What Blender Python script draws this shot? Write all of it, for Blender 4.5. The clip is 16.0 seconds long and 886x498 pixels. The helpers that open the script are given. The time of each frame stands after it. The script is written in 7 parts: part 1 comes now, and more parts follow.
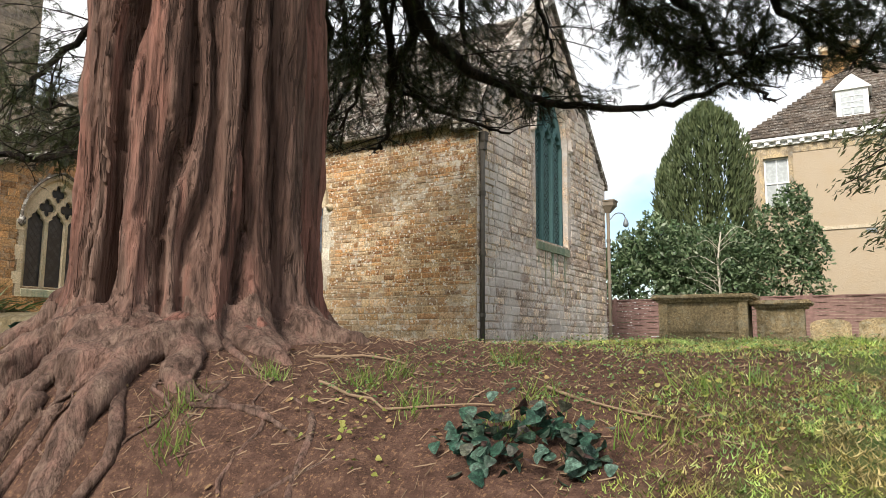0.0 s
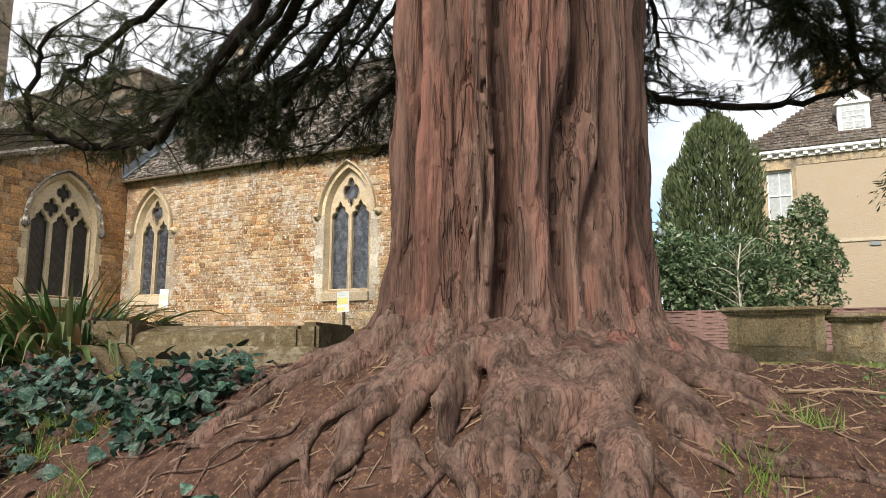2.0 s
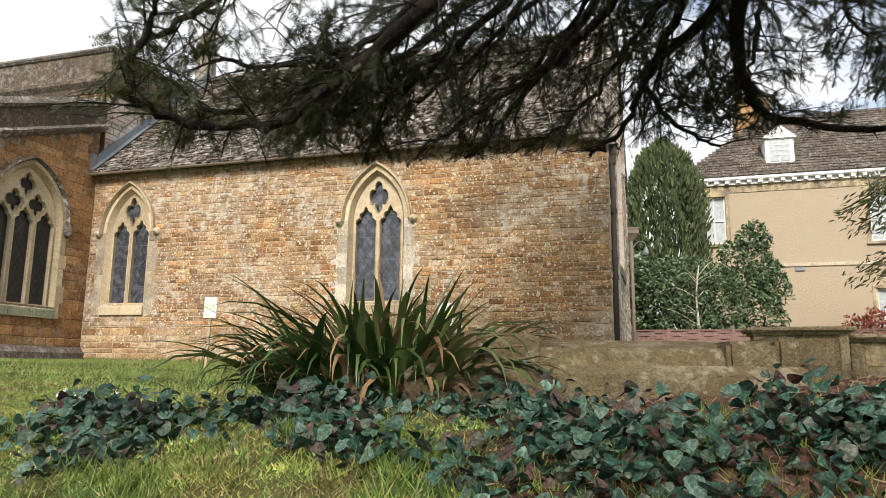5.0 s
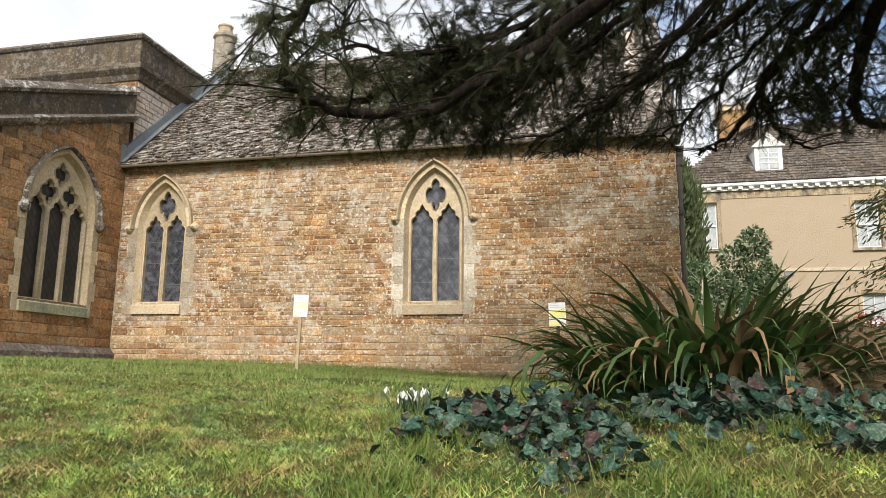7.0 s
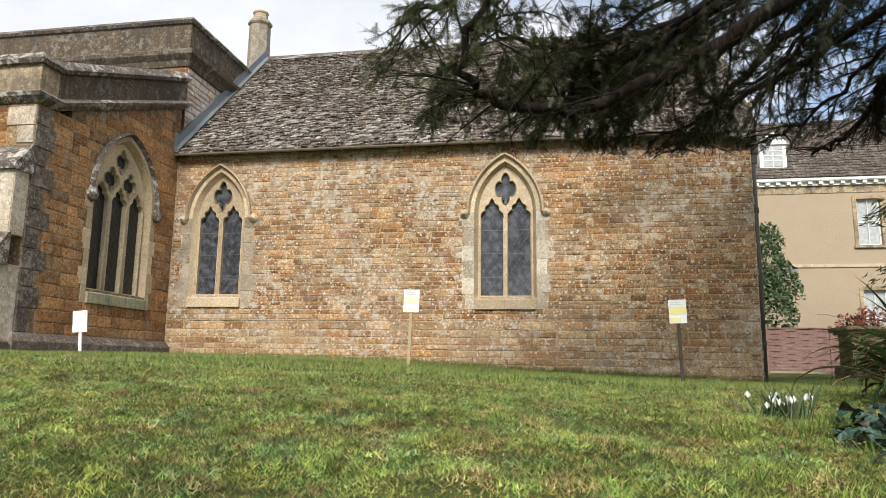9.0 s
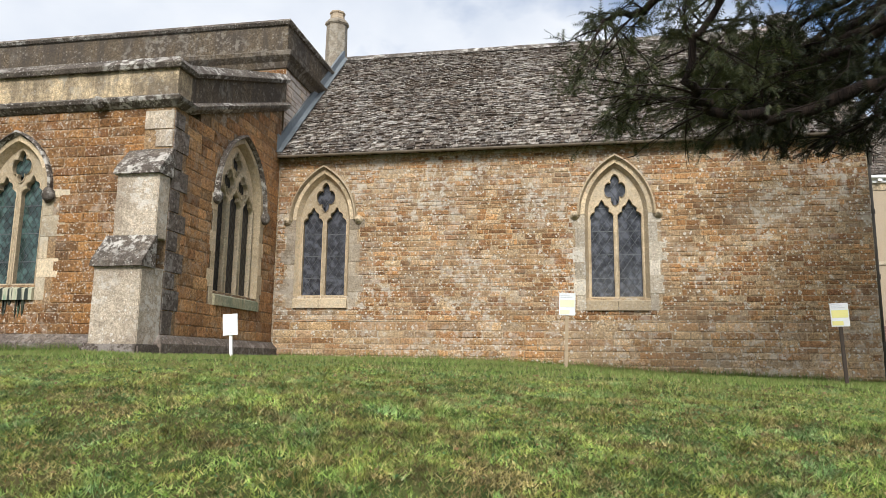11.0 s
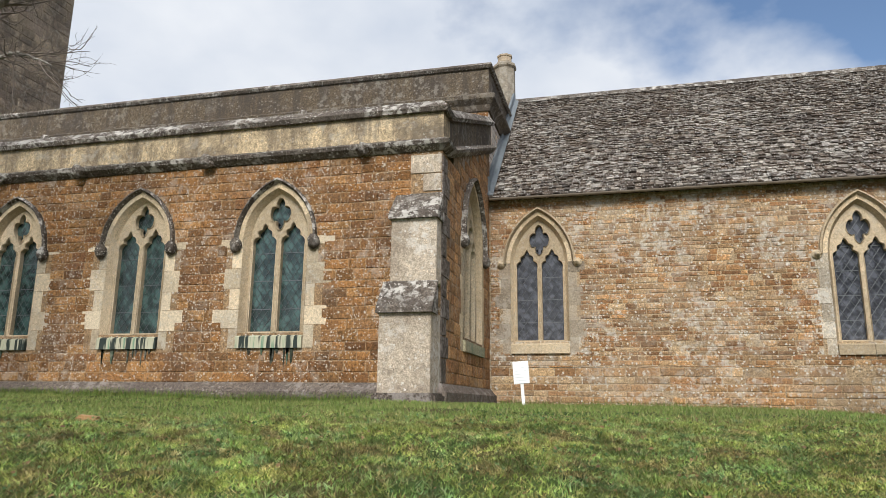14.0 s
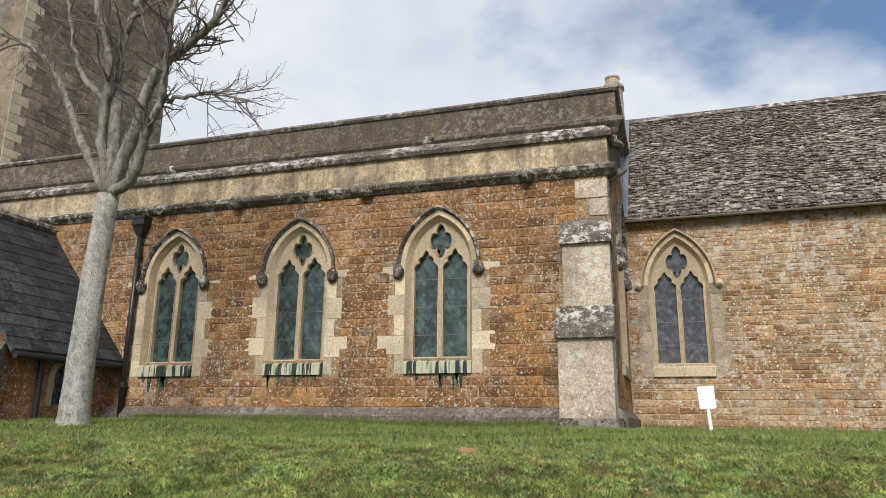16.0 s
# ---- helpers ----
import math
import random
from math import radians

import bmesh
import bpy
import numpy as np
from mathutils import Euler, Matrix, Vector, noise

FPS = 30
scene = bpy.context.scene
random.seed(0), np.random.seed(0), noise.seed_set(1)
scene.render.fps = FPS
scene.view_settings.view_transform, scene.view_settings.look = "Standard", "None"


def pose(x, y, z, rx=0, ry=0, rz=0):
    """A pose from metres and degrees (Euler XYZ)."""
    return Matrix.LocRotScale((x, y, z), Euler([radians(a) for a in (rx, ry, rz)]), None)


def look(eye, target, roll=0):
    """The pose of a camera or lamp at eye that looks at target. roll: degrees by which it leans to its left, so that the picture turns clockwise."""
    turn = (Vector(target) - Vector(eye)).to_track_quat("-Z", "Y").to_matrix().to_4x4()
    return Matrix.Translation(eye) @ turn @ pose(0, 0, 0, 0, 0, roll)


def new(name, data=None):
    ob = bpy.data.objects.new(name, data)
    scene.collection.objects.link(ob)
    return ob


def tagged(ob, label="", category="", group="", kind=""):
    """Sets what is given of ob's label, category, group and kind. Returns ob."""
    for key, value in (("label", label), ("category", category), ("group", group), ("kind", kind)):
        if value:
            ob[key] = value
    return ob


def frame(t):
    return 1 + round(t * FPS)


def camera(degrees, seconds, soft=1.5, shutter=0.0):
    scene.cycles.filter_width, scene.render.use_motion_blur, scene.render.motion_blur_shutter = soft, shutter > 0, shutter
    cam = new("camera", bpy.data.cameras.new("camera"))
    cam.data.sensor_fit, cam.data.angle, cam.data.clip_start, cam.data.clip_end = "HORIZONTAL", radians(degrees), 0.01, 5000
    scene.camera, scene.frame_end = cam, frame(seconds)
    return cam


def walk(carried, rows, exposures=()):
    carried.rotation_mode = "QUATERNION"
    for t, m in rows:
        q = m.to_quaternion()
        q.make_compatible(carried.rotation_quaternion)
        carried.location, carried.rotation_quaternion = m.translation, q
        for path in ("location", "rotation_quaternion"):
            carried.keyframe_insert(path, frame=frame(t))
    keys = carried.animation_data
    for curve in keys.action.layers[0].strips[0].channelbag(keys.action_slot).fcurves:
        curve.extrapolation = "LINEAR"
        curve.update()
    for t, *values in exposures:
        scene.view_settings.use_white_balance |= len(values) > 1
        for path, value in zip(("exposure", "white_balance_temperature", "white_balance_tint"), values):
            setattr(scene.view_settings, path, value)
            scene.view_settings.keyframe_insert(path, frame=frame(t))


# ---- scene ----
cam = camera(64.3, 16.0, soft=0.8)
METRES, EYE, TILT, LEAN, TURN = 16.0, 1.6, 0.0, 0.0, 31.3
ROWS = [
    (0.0, 0.0, 0.0, 0.0, -0.05, 7.4, -0.42),
    (0.5, -0.0334, 0.0172, 0.0004, -0.96, 7.46, -0.4),
    (1.0, -0.0651, 0.0334, 0.0018, -1.76, 7.69, -0.37),
    (1.5, -0.0953, 0.0475, 0.0023, -2.65, 7.96, -0.39),
    (2.0, -0.1249, 0.0617, 0.003, -4.05, 8.28, -0.45),
    (2.5, -0.152, 0.072, 0.0039, -6.3, 8.65, -0.51),
    (3.0, -0.1799, 0.0871, 0.0038, -9.36, 8.94, -0.6),
    (3.5, -0.2113, 0.098, 0.003, -11.71, 9.16, -0.58),
    (4.0, -0.2423, 0.1099, 0.0009, -13.13, 9.37, -0.62),
    (4.5, -0.2706, 0.1233, 0.002, -13.89, 9.54, -0.63),
    (5.0, -0.2999, 0.1372, 0.0025, -14.32, 9.72, -0.64),
    (7.5, -0.4379, 0.1959, -0.001, -19.81, 10.01, -0.62),
    (8.0, -0.4653, 0.2068, -0.0007, -20.88, 9.92, -0.65),
    (10.5, -0.5978, 0.2585, 0.005, -21.18, 8.77, -0.76),
    (11.0, -0.6301, 0.2676, 0.0054, -20.95, 9.07, -0.71),
    (11.5, -0.6625, 0.2797, 0.0043, -20.55, 10.1, -0.67),
    (12.0, -0.6947, 0.294, 0.0038, -19.85, 11.22, -0.6),
    (12.5, -0.7236, 0.3073, 0.0045, -19.01, 11.79, -0.57),
    (13.0, -0.7521, 0.3224, 0.007, -18.36, 12.08, -0.6),
    (13.5, -0.7821, 0.335, 0.0068, -17.77, 12.32, -0.63),
    (14.0, -0.8126, 0.3514, 0.0077, -17.16, 12.44, -0.65),
    (14.5, -0.8408, 0.3611, 0.0112, -16.46, 12.76, -0.61),
    (15.0, -0.8708, 0.3639, 0.0108, -15.61, 13.26, -0.58),
    (15.5, -0.8967, 0.3698, 0.0105, -14.65, 13.66, -0.58),
    (16.0, -0.9221, 0.3752, 0.0107, -13.74, 13.96, -0.61),
]
walk(cam, [(t, pose(0, 0, EYE, TILT, LEAN, TURN) @ pose(METRES * x, METRES * y, METRES * z, 90 + pitch, roll, yaw)) for t, x, y, z, yaw, pitch, roll in ROWS], exposures=[(0, 0.43, 6500, 10), (0.5, 0.53, 6500, 10), (1.3, 0.58, 6500, 10), (2.1, 0.34, 6500, 10), (5, 0.3, 6500, 10), (8.2, 0.16, 6450, 10), (10.5, 0.04, 6150, 10), (13, -0.12, 6100, 10), (16, -0.17, 6150, 10)])

from mathutils.geometry import tessellate_polygon as tessellate

# ---------------------------------------------------------------- daylight
SUN_EL, SUN_AZ = 38.0, 174.0   # degrees; azimuth clockwise from +y
world = bpy.data.worlds.new("sky")
scene.world = world
world.use_nodes = True
wn, wl = world.node_tree.nodes, world.node_tree.links
wn.clear()
w_out = wn.new("ShaderNodeOutputWorld")
w_sky = wn.new("ShaderNodeTexSky")
w_sky.sky_type = "NISHITA"
w_sky.sun_disc = False
w_sky.sun_elevation = radians(SUN_EL)
w_sky.sun_rotation = radians(SUN_AZ)
w_sky.dust_density = 1.0
w_bg = wn.new("ShaderNodeBackground")
w_bg.inputs[1].default_value = 0.15
wl.new(w_sky.outputs[0], w_bg.inputs[0])
w_tc = wn.new("ShaderNodeTexCoord")
w_map = wn.new("ShaderNodeMapping")
w_map.inputs["Scale"].default_value = (1.0, 1.0, 1.5)
w_map.inputs["Location"].default_value = (0.35, 0.1, 0.0)
wl.new(w_tc.outputs["Generated"], w_map.inputs[0])
w_n = wn.new("ShaderNodeTexNoise")
w_n.inputs["Scale"].default_value = 1.9
w_n.inputs["Detail"].default_value = 7.0
w_n.inputs["Roughness"].default_value = 0.5
wl.new(w_map.outputs[0], w_n.inputs["Vector"])
w_r = wn.new("ShaderNodeValToRGB")
w_r.color_ramp.elements[0].position, w_r.color_ramp.elements[1].position = 0.39, 0.49
wl.new(w_n.outputs[0], w_r.inputs[0])
w_n2 = wn.new("ShaderNodeTexNoise")
w_n2.inputs["Scale"].default_value = 3.4
w_n2.inputs["Detail"].default_value = 5.0
wl.new(w_map.outputs[0], w_n2.inputs["Vector"])
w_r2 = wn.new("ShaderNodeValToRGB")
w_r2.color_ramp.elements[0].position, w_r2.color_ramp.elements[1].position = 0.3, 0.62
w_r2.color_ramp.elements[0].color = (0.7, 0.75, 0.83, 1)
w_r2.color_ramp.elements[1].color = (1.0, 1.0, 1.0, 1)
wl.new(w_n2.outputs[0], w_r2.inputs[0])
w_bg2 = wn.new("ShaderNodeBackground")
w_bg2.inputs[1].default_value = 0.98
wl.new(w_r2.outputs[0], w_bg2.inputs[0])
w_mix = wn.new("ShaderNodeMixShader")
wl.new(w_r.outputs[0], w_mix.inputs[0])
wl.new(w_bg.outputs[0], w_mix.inputs[1])
wl.new(w_bg2.outputs[0], w_mix.inputs[2])
wl.new(w_mix.outputs[0], w_out.inputs[0])

sun = new("sun", bpy.data.lights.new("sun", "SUN"))
sun.data.energy = 4.3
sun.data.angle = radians(22)
sun.data.color = (1.0, 0.93, 0.82)
_a, _e = radians(SUN_AZ), radians(SUN_EL)
sun.matrix_world = look((math.sin(_a) * math.cos(_e) * 60, math.cos(_a) * math.cos(_e) * 60, math.sin(_e) * 60), (0, 0, 0))

# ---------------------------------------------------------------- materials
class Nodes:
    """A small builder for node materials."""

    def __init__(self, name):
        self.mat = bpy.data.materials.new(name)
        self.mat.use_nodes = True
        self.tree = self.mat.node_tree
        self.n, self.l = self.tree.nodes, self.tree.links
        self.bsdf = self.n["Principled BSDF"]
        self.geo = self.n.new("ShaderNodeNewGeometry")
        self.pos = self.geo.outputs["Position"]

    def put(self, value, socket):
        if isinstance(value, bpy.types.NodeSocket):
            self.l.new(value, socket)
        elif isinstance(value, (tuple, list)):
            socket.default_value = (*value, 1.0) if len(value) == 3 and socket.type == "RGBA" else value
        else:
            socket.default_value = value

    def noise(self, scale, detail=4.0, rough=0.55, vec=None, stretch=None, off=(0, 0, 0)):
        m = self.n.new("ShaderNodeMapping")
        self.l.new(vec or self.pos, m.inputs[0])
        m.inputs["Scale"].default_value = stretch or (1, 1, 1)
        m.inputs["Location"].default_value = off
        t = self.n.new("ShaderNodeTexNoise")
        t.inputs["Scale"].default_value, t.inputs["Detail"].default_value, t.inputs["Roughness"].default_value = scale, detail, rough
        self.l.new(m.outputs[0], t.inputs["Vector"])
        return t.outputs[0]

    def voronoi(self, scale, stretch=None, feature="F1", vec=None):
        m = self.n.new("ShaderNodeMapping")
        self.l.new(vec or self.pos, m.inputs[0])
        m.inputs["Scale"].default_value = stretch or (1, 1, 1)
        t = self.n.new("ShaderNodeTexVoronoi")
        t.feature = feature
        t.inputs["Scale"].default_value = scale
        self.l.new(m.outputs[0], t.inputs["Vector"])
        return t.outputs["Distance"]

    def ramp(self, fac, stops):
        r = self.n.new("ShaderNodeValToRGB")
        els = r.color_ramp.elements
        while len(els) < len(stops):
            els.new(0.5)
        for e, (p, c) in zip(els, stops):
            e.position = p
            e.color = (*c, 1) if isinstance(c, tuple) else (c, c, c, 1)
        self.put(fac, r.inputs[0])
        return r.outputs[0]

    def mix(self, fac, a, b, blend="MIX"):
        m = self.n.new("ShaderNodeMix")
        m.data_type, m.blend_type = "RGBA", blend
        self.put(fac, m.inputs[0])
        self.put(a, m.inputs[6])
        self.put(b, m.inputs[7])
        return m.outputs[2]

    def math(self, op, a, b=0.0, clamp=False):
        m = self.n.new("ShaderNodeMath")
        m.operation, m.use_clamp = op, clamp
        self.put(a, m.inputs[0])
        self.put(b, m.inputs[1])
        return m.outputs[0]

    def rand(self):
        """A number for each piece, whether it is an object of its own or an island of a joined mesh."""
        oi = self.n.new("ShaderNodeObjectInfo")
        s = self.math("ADD", oi.outputs["Random"], self.geo.outputs["Random Per Island"])
        return self.math("FRACT", s)

    def done(self, color, rough=0.85, bump=None, strength=0.3, dist=0.02, spec=0.3, metal=0.0, normal=None):
        self.put(color, self.bsdf.inputs["Base Color"])
        self.put(rough, self.bsdf.inputs["Roughness"])
        self.bsdf.inputs["Specular IOR Level"].default_value = spec
        self.bsdf.inputs["Metallic"].default_value = metal
        if bump is not None:
            b = self.n.new("ShaderNodeBump")
            b.inputs["Strength"].default_value, b.inputs["Distance"].default_value = strength, dist
            self.put(bump, b.inputs["Height"])
            self.l.new(b.outputs[0], self.bsdf.inputs["Normal"])
        return self.mat


def stone_mat(name, tones, lichen=0.5, lichen_col=(0.62, 0.58, 0.5), dark=0.3, dark_col=(0.1, 0.075, 0.05), smear=0.0, smear_col=(0.52, 0.42, 0.29), off=0.0, spot=6.0, runs=0.0, grain=1.0, sheet=0.9, gate=0.44):
    k = Nodes(name)
    step = [(i / max(1, len(tones) - 1), c) for i, c in enumerate(tones)]
    base = k.ramp(k.rand(), step)
    tone = k.math("FRACT", k.math("MULTIPLY", k.rand(), 7.31))
    base = k.mix(0.8, base, k.ramp(tone, [(0.0, 0.62), (0.55, 1.0), (1.0, 1.28)]), "MULTIPLY")
    base = k.mix(0.95 * grain, base, k.ramp(k.noise(24, 6, 0.75), [(0.32, 0.32), (0.5, 1.0), (0.68, 1.55)]), "MULTIPLY")
    base = k.mix(0.9 * grain, base, k.ramp(k.noise(70, 4, 0.8), [(0.36, 0.32), (0.5, 1.0), (0.64, 1.7)]), "MULTIPLY")
    if smear:
        s = k.ramp(k.noise(0.9, 6, 0.62, off=(off, 3, 1)), [(0.47, 0.0), (0.56, smear)])
        base = k.mix(s, base, k.mix(k.noise(9, 4), smear_col, tuple(v * 0.72 for v in smear_col)))
    if dark:
        d = k.ramp(k.noise(1.4, 6, 0.68, off=(off + 7, 0, 2)), [(0.46, 0.0), (0.62, dark)])
        base = k.mix(d, base, dark_col)
    if runs:
        d = k.ramp(k.noise(5.0, 6, 0.7, stretch=(1, 1, 0.12), off=(off, 4, 8)), [(0.47, 0.0), (0.6, runs)])
        base = k.mix(d, base, dark_col)
    if lichen:
        sp = k.math("MULTIPLY", k.ramp(k.math("ADD", k.voronoi(spot), k.math("MULTIPLY", k.math("SUBTRACT", k.noise(26, 5, 0.75), 0.5), 0.9)), [(0.17, 1.0), (0.22, 0.0)]), k.ramp(k.noise(2.1, 4, 0.6, off=(off, 11, 5)), [(gate, 0.0), (gate + 0.1, 1.0)]))
        sp = k.math("MULTIPLY", sp, k.ramp(k.noise(40, 3), [(0.4, 0.15), (0.56, 1.0)]))
        big = k.math("MULTIPLY", k.ramp(k.noise(7, 7, 0.72, off=(off, 2, 9)), [(0.5, 0.0), (0.58, 1.0)]), k.ramp(k.noise(0.8, 3, off=(off, 5, 4)), [(0.42, 0.0), (0.58, sheet)]))
        fine = k.math("MULTIPLY", k.ramp(k.math("ADD", k.voronoi(spot * 2.3), k.math("MULTIPLY", k.math("SUBTRACT", k.noise(50, 5, 0.75), 0.5), 0.9)), [(0.2, 1.0), (0.25, 0.0)]), k.ramp(k.noise(2.4, 6, 0.7, off=(off, 1, 3)), [(gate + 0.02, 0.0), (gate + 0.09, 1.0)]))
        sp = k.math("MAXIMUM", sp, fine)
        base = k.mix(k.math("MULTIPLY", k.math("MAXIMUM", sp, big), lichen), base, k.mix(k.noise(17, 3), lichen_col, tuple(v * 0.75 for v in lichen_col)))
    h = k.math("ADD", k.noise(14, 6, 0.7), k.math("MULTIPLY", k.noise(70, 3, 0.6), 0.5))
    return k.done(base, 0.92, h, 0.85, 0.025, 0.2)


M_CHANCEL = stone_mat("chancel ironstone", [(0.36, 0.18, 0.075), (0.43, 0.25, 0.115), (0.23, 0.115, 0.055), (0.4, 0.21, 0.085), (0.48, 0.35, 0.21), (0.33, 0.165, 0.068), (0.22, 0.125, 0.066), (0.45, 0.3, 0.16), (0.38, 0.24, 0.125)], 0.95, (0.7, 0.67, 0.6), 0.4, (0.15, 0.095, 0.055), 0.3, (0.47, 0.385, 0.275), sheet=0.6, gate=0.36)
M_MORTAR = stone_mat("lime mortar", [(0.45, 0.34, 0.21), (0.41, 0.3, 0.185)], 0.9, (0.7, 0.67, 0.6), 0.4, (0.16, 0.11, 0.07), 0.35, (0.5, 0.41, 0.3), sheet=0.7)
M_CHFOOT = stone_mat("buff foot stones of the chancel", [(0.42, 0.27, 0.135), (0.49, 0.355, 0.205), (0.37, 0.2, 0.085), (0.46, 0.33, 0.2), (0.31, 0.165, 0.075), (0.43, 0.26, 0.12)], 0.95, (0.7, 0.67, 0.6), 0.4, (0.18, 0.115, 0.07), 0.25, (0.5, 0.4, 0.28), off=5.0, sheet=0.5, gate=0.4)
M_AISLE = stone_mat("aisle ironstone", [(0.245, 0.122, 0.046), (0.3, 0.15, 0.054), (0.18, 0.088, 0.038), (0.34, 0.185, 0.072), (0.255, 0.13, 0.05), (0.215, 0.12, 0.056)], 1.0, (0.66, 0.6, 0.52), 0.5, (0.09, 0.055, 0.035), 0.0, off=3.0, spot=11.0, sheet=0.3, gate=0.38)
# Less lichen; tones also raised to stand in for light on the east face.
M_AEND = stone_mat("aisle ironstone brightened for east light, less lichen", [(0.36, 0.185, 0.08), (0.43, 0.235, 0.1), (0.29, 0.145, 0.065), (0.45, 0.27, 0.125)], 0.35, (0.55, 0.48, 0.38), 0.4, (0.11, 0.07, 0.042), off=6.0)
M_AMORTAR = stone_mat("aisle mortar", [(0.31, 0.21, 0.12), (0.27, 0.18, 0.1)], 1.0, (0.62, 0.57, 0.5), 0.4, (0.12, 0.08, 0.05), off=3.0, spot=8.0, sheet=0.35)
M_EAST = stone_mat("east rubble", [(0.56, 0.44, 0.36), (0.68, 0.56, 0.45), (0.42, 0.32, 0.26), (0.66, 0.5, 0.34), (0.62, 0.53, 0.46), (0.36, 0.26, 0.2)], 0.9, (0.78, 0.73, 0.69), 0.2, (0.24, 0.18, 0.14), 0.8, (0.72, 0.65, 0.6), off=9.0)
M_DRESSED = stone_mat("dressed limestone", [(0.56, 0.44, 0.285), (0.6, 0.49, 0.34), (0.51, 0.405, 0.27)], 0.35, (0.6, 0.56, 0.48), 0.35, (0.25, 0.19, 0.12), grain=0.45)
M_QUOIN = stone_mat("pale quoin stone", [(0.64, 0.52, 0.36), (0.58, 0.48, 0.34), (0.67, 0.57, 0.42)], 0.5, (0.6, 0.57, 0.5), 0.35, (0.2, 0.16, 0.12), grain=0.5)
M_PARAPET = stone_mat("weathered parapet ashlar", [(0.18, 0.14, 0.095), (0.16, 0.125, 0.088)], 0.4, (0.5, 0.46, 0.4), 0.85, (0.075, 0.062, 0.052), off=5.0, runs=0.75)
M_BAND = stone_mat("ochre parapet band", [(0.52, 0.4, 0.235), (0.48, 0.37, 0.22), (0.45, 0.36, 0.24)], 0.55, (0.48, 0.45, 0.39), 0.75, (0.13, 0.105, 0.08), off=2.0, runs=0.6)
M_COPING = stone_mat("lichened coping", [(0.13, 0.108, 0.088), (0.11, 0.093, 0.077)], 1.0, (0.66, 0.63, 0.58), 0.7, (0.06, 0.05, 0.045), off=1.0, spot=12)
M_BUTTRESS = stone_mat("pale buttress render", [(0.58, 0.49, 0.385), (0.53, 0.45, 0.35)], 1.0, (0.76, 0.72, 0.66), 0.45, (0.17, 0.13, 0.095), off=4.0, grain=0.7)
M_PLINTH = stone_mat("dark plinth", [(0.15, 0.122, 0.1), (0.13, 0.107, 0.09)], 0.6, (0.45, 0.41, 0.38), 0.5, (0.09, 0.075, 0.07), off=6.0)
M_TOWER = stone_mat("tower stone", [(0.25, 0.2, 0.15), (0.29, 0.23, 0.165), (0.21, 0.165, 0.13)], 0.3, dark=0.7, dark_col=(0.09, 0.075, 0.065), off=8.0)
M_TOMB = stone_mat("mossy tomb stone", [(0.33, 0.25, 0.14), (0.3, 0.23, 0.13)], 0.45, (0.45, 0.43, 0.33), 0.7, (0.1, 0.085, 0.05), off=12.0)
M_LEDGER = stone_mat("weathered ledger stone", [(0.115, 0.09, 0.048), (0.1, 0.078, 0.043)], 0.4, (0.42, 0.38, 0.28), 0.6, (0.11, 0.08, 0.048), off=14.0, grain=0.55)
M_SLATE = stone_mat("stone slate", [(0.066, 0.05, 0.039), (0.098, 0.074, 0.057), (0.047, 0.037, 0.03), (0.09, 0.063, 0.045), (0.36, 0.325, 0.28), (0.075, 0.06, 0.05), (0.16, 0.125, 0.095), (0.06, 0.05, 0.044)], 0.85, (0.76, 0.73, 0.68), 0.4, (0.05, 0.042, 0.037), off=15.0, spot=9, sheet=0.5, gate=0.38)
M_HOUSESLATE = stone_mat("house stone slate", [(0.066, 0.05, 0.039), (0.098, 0.074, 0.057), (0.05, 0.04, 0.033), (0.12, 0.095, 0.075), (0.09, 0.066, 0.05)], 0.7, (0.6, 0.57, 0.52), 0.4, (0.05, 0.042, 0.037), off=17.0, spot=6, sheet=0.5)
M_WELSH = stone_mat("dark slate", [(0.035, 0.036, 0.04), (0.05, 0.05, 0.055), (0.028, 0.03, 0.034)], 0.25, (0.22, 0.22, 0.21), 0.0)
M_GREYJAMB = stone_mat("grey jamb stone", [(0.33, 0.275, 0.205), (0.41, 0.345, 0.26), (0.28, 0.23, 0.17)], 0.5, (0.55, 0.5, 0.43), 0.35, (0.2, 0.16, 0.12), grain=0.7)
M_PALEJAMB = stone_mat("pale lichened jamb stone", [(0.52, 0.46, 0.37), (0.44, 0.37, 0.27), (0.58, 0.53, 0.45)], 0.9, (0.7, 0.67, 0.61), 0.35, (0.25, 0.2, 0.15), grain=0.7)
M_CHIMNEY = stone_mat("grey chimney stone", [(0.27, 0.235, 0.185), (0.23, 0.2, 0.16)], 0.6, (0.5, 0.47, 0.41), 0.5, (0.16, 0.13, 0.1), grain=0.6)
M_STUCCO = stone_mat("ochre house render", [(0.6, 0.49, 0.36), (0.58, 0.475, 0.35)], 0.0, dark=0.22, dark_col=(0.4, 0.29, 0.17), off=20.0, grain=0.15)


def plain(name, color, rough=0.6, metal=0.0, spec=0.4, var=0.25, scale=12.0, bump=0.15):
    k = Nodes(name)
    c = k.mix(var, color, k.ramp(k.noise(scale, 5, 0.6), [(0.3, 0.45), (0.7, 1.35)]), "MULTIPLY")
    return k.done(c, rough, k.noise(scale * 4, 4), bump, 0.01, spec, metal)


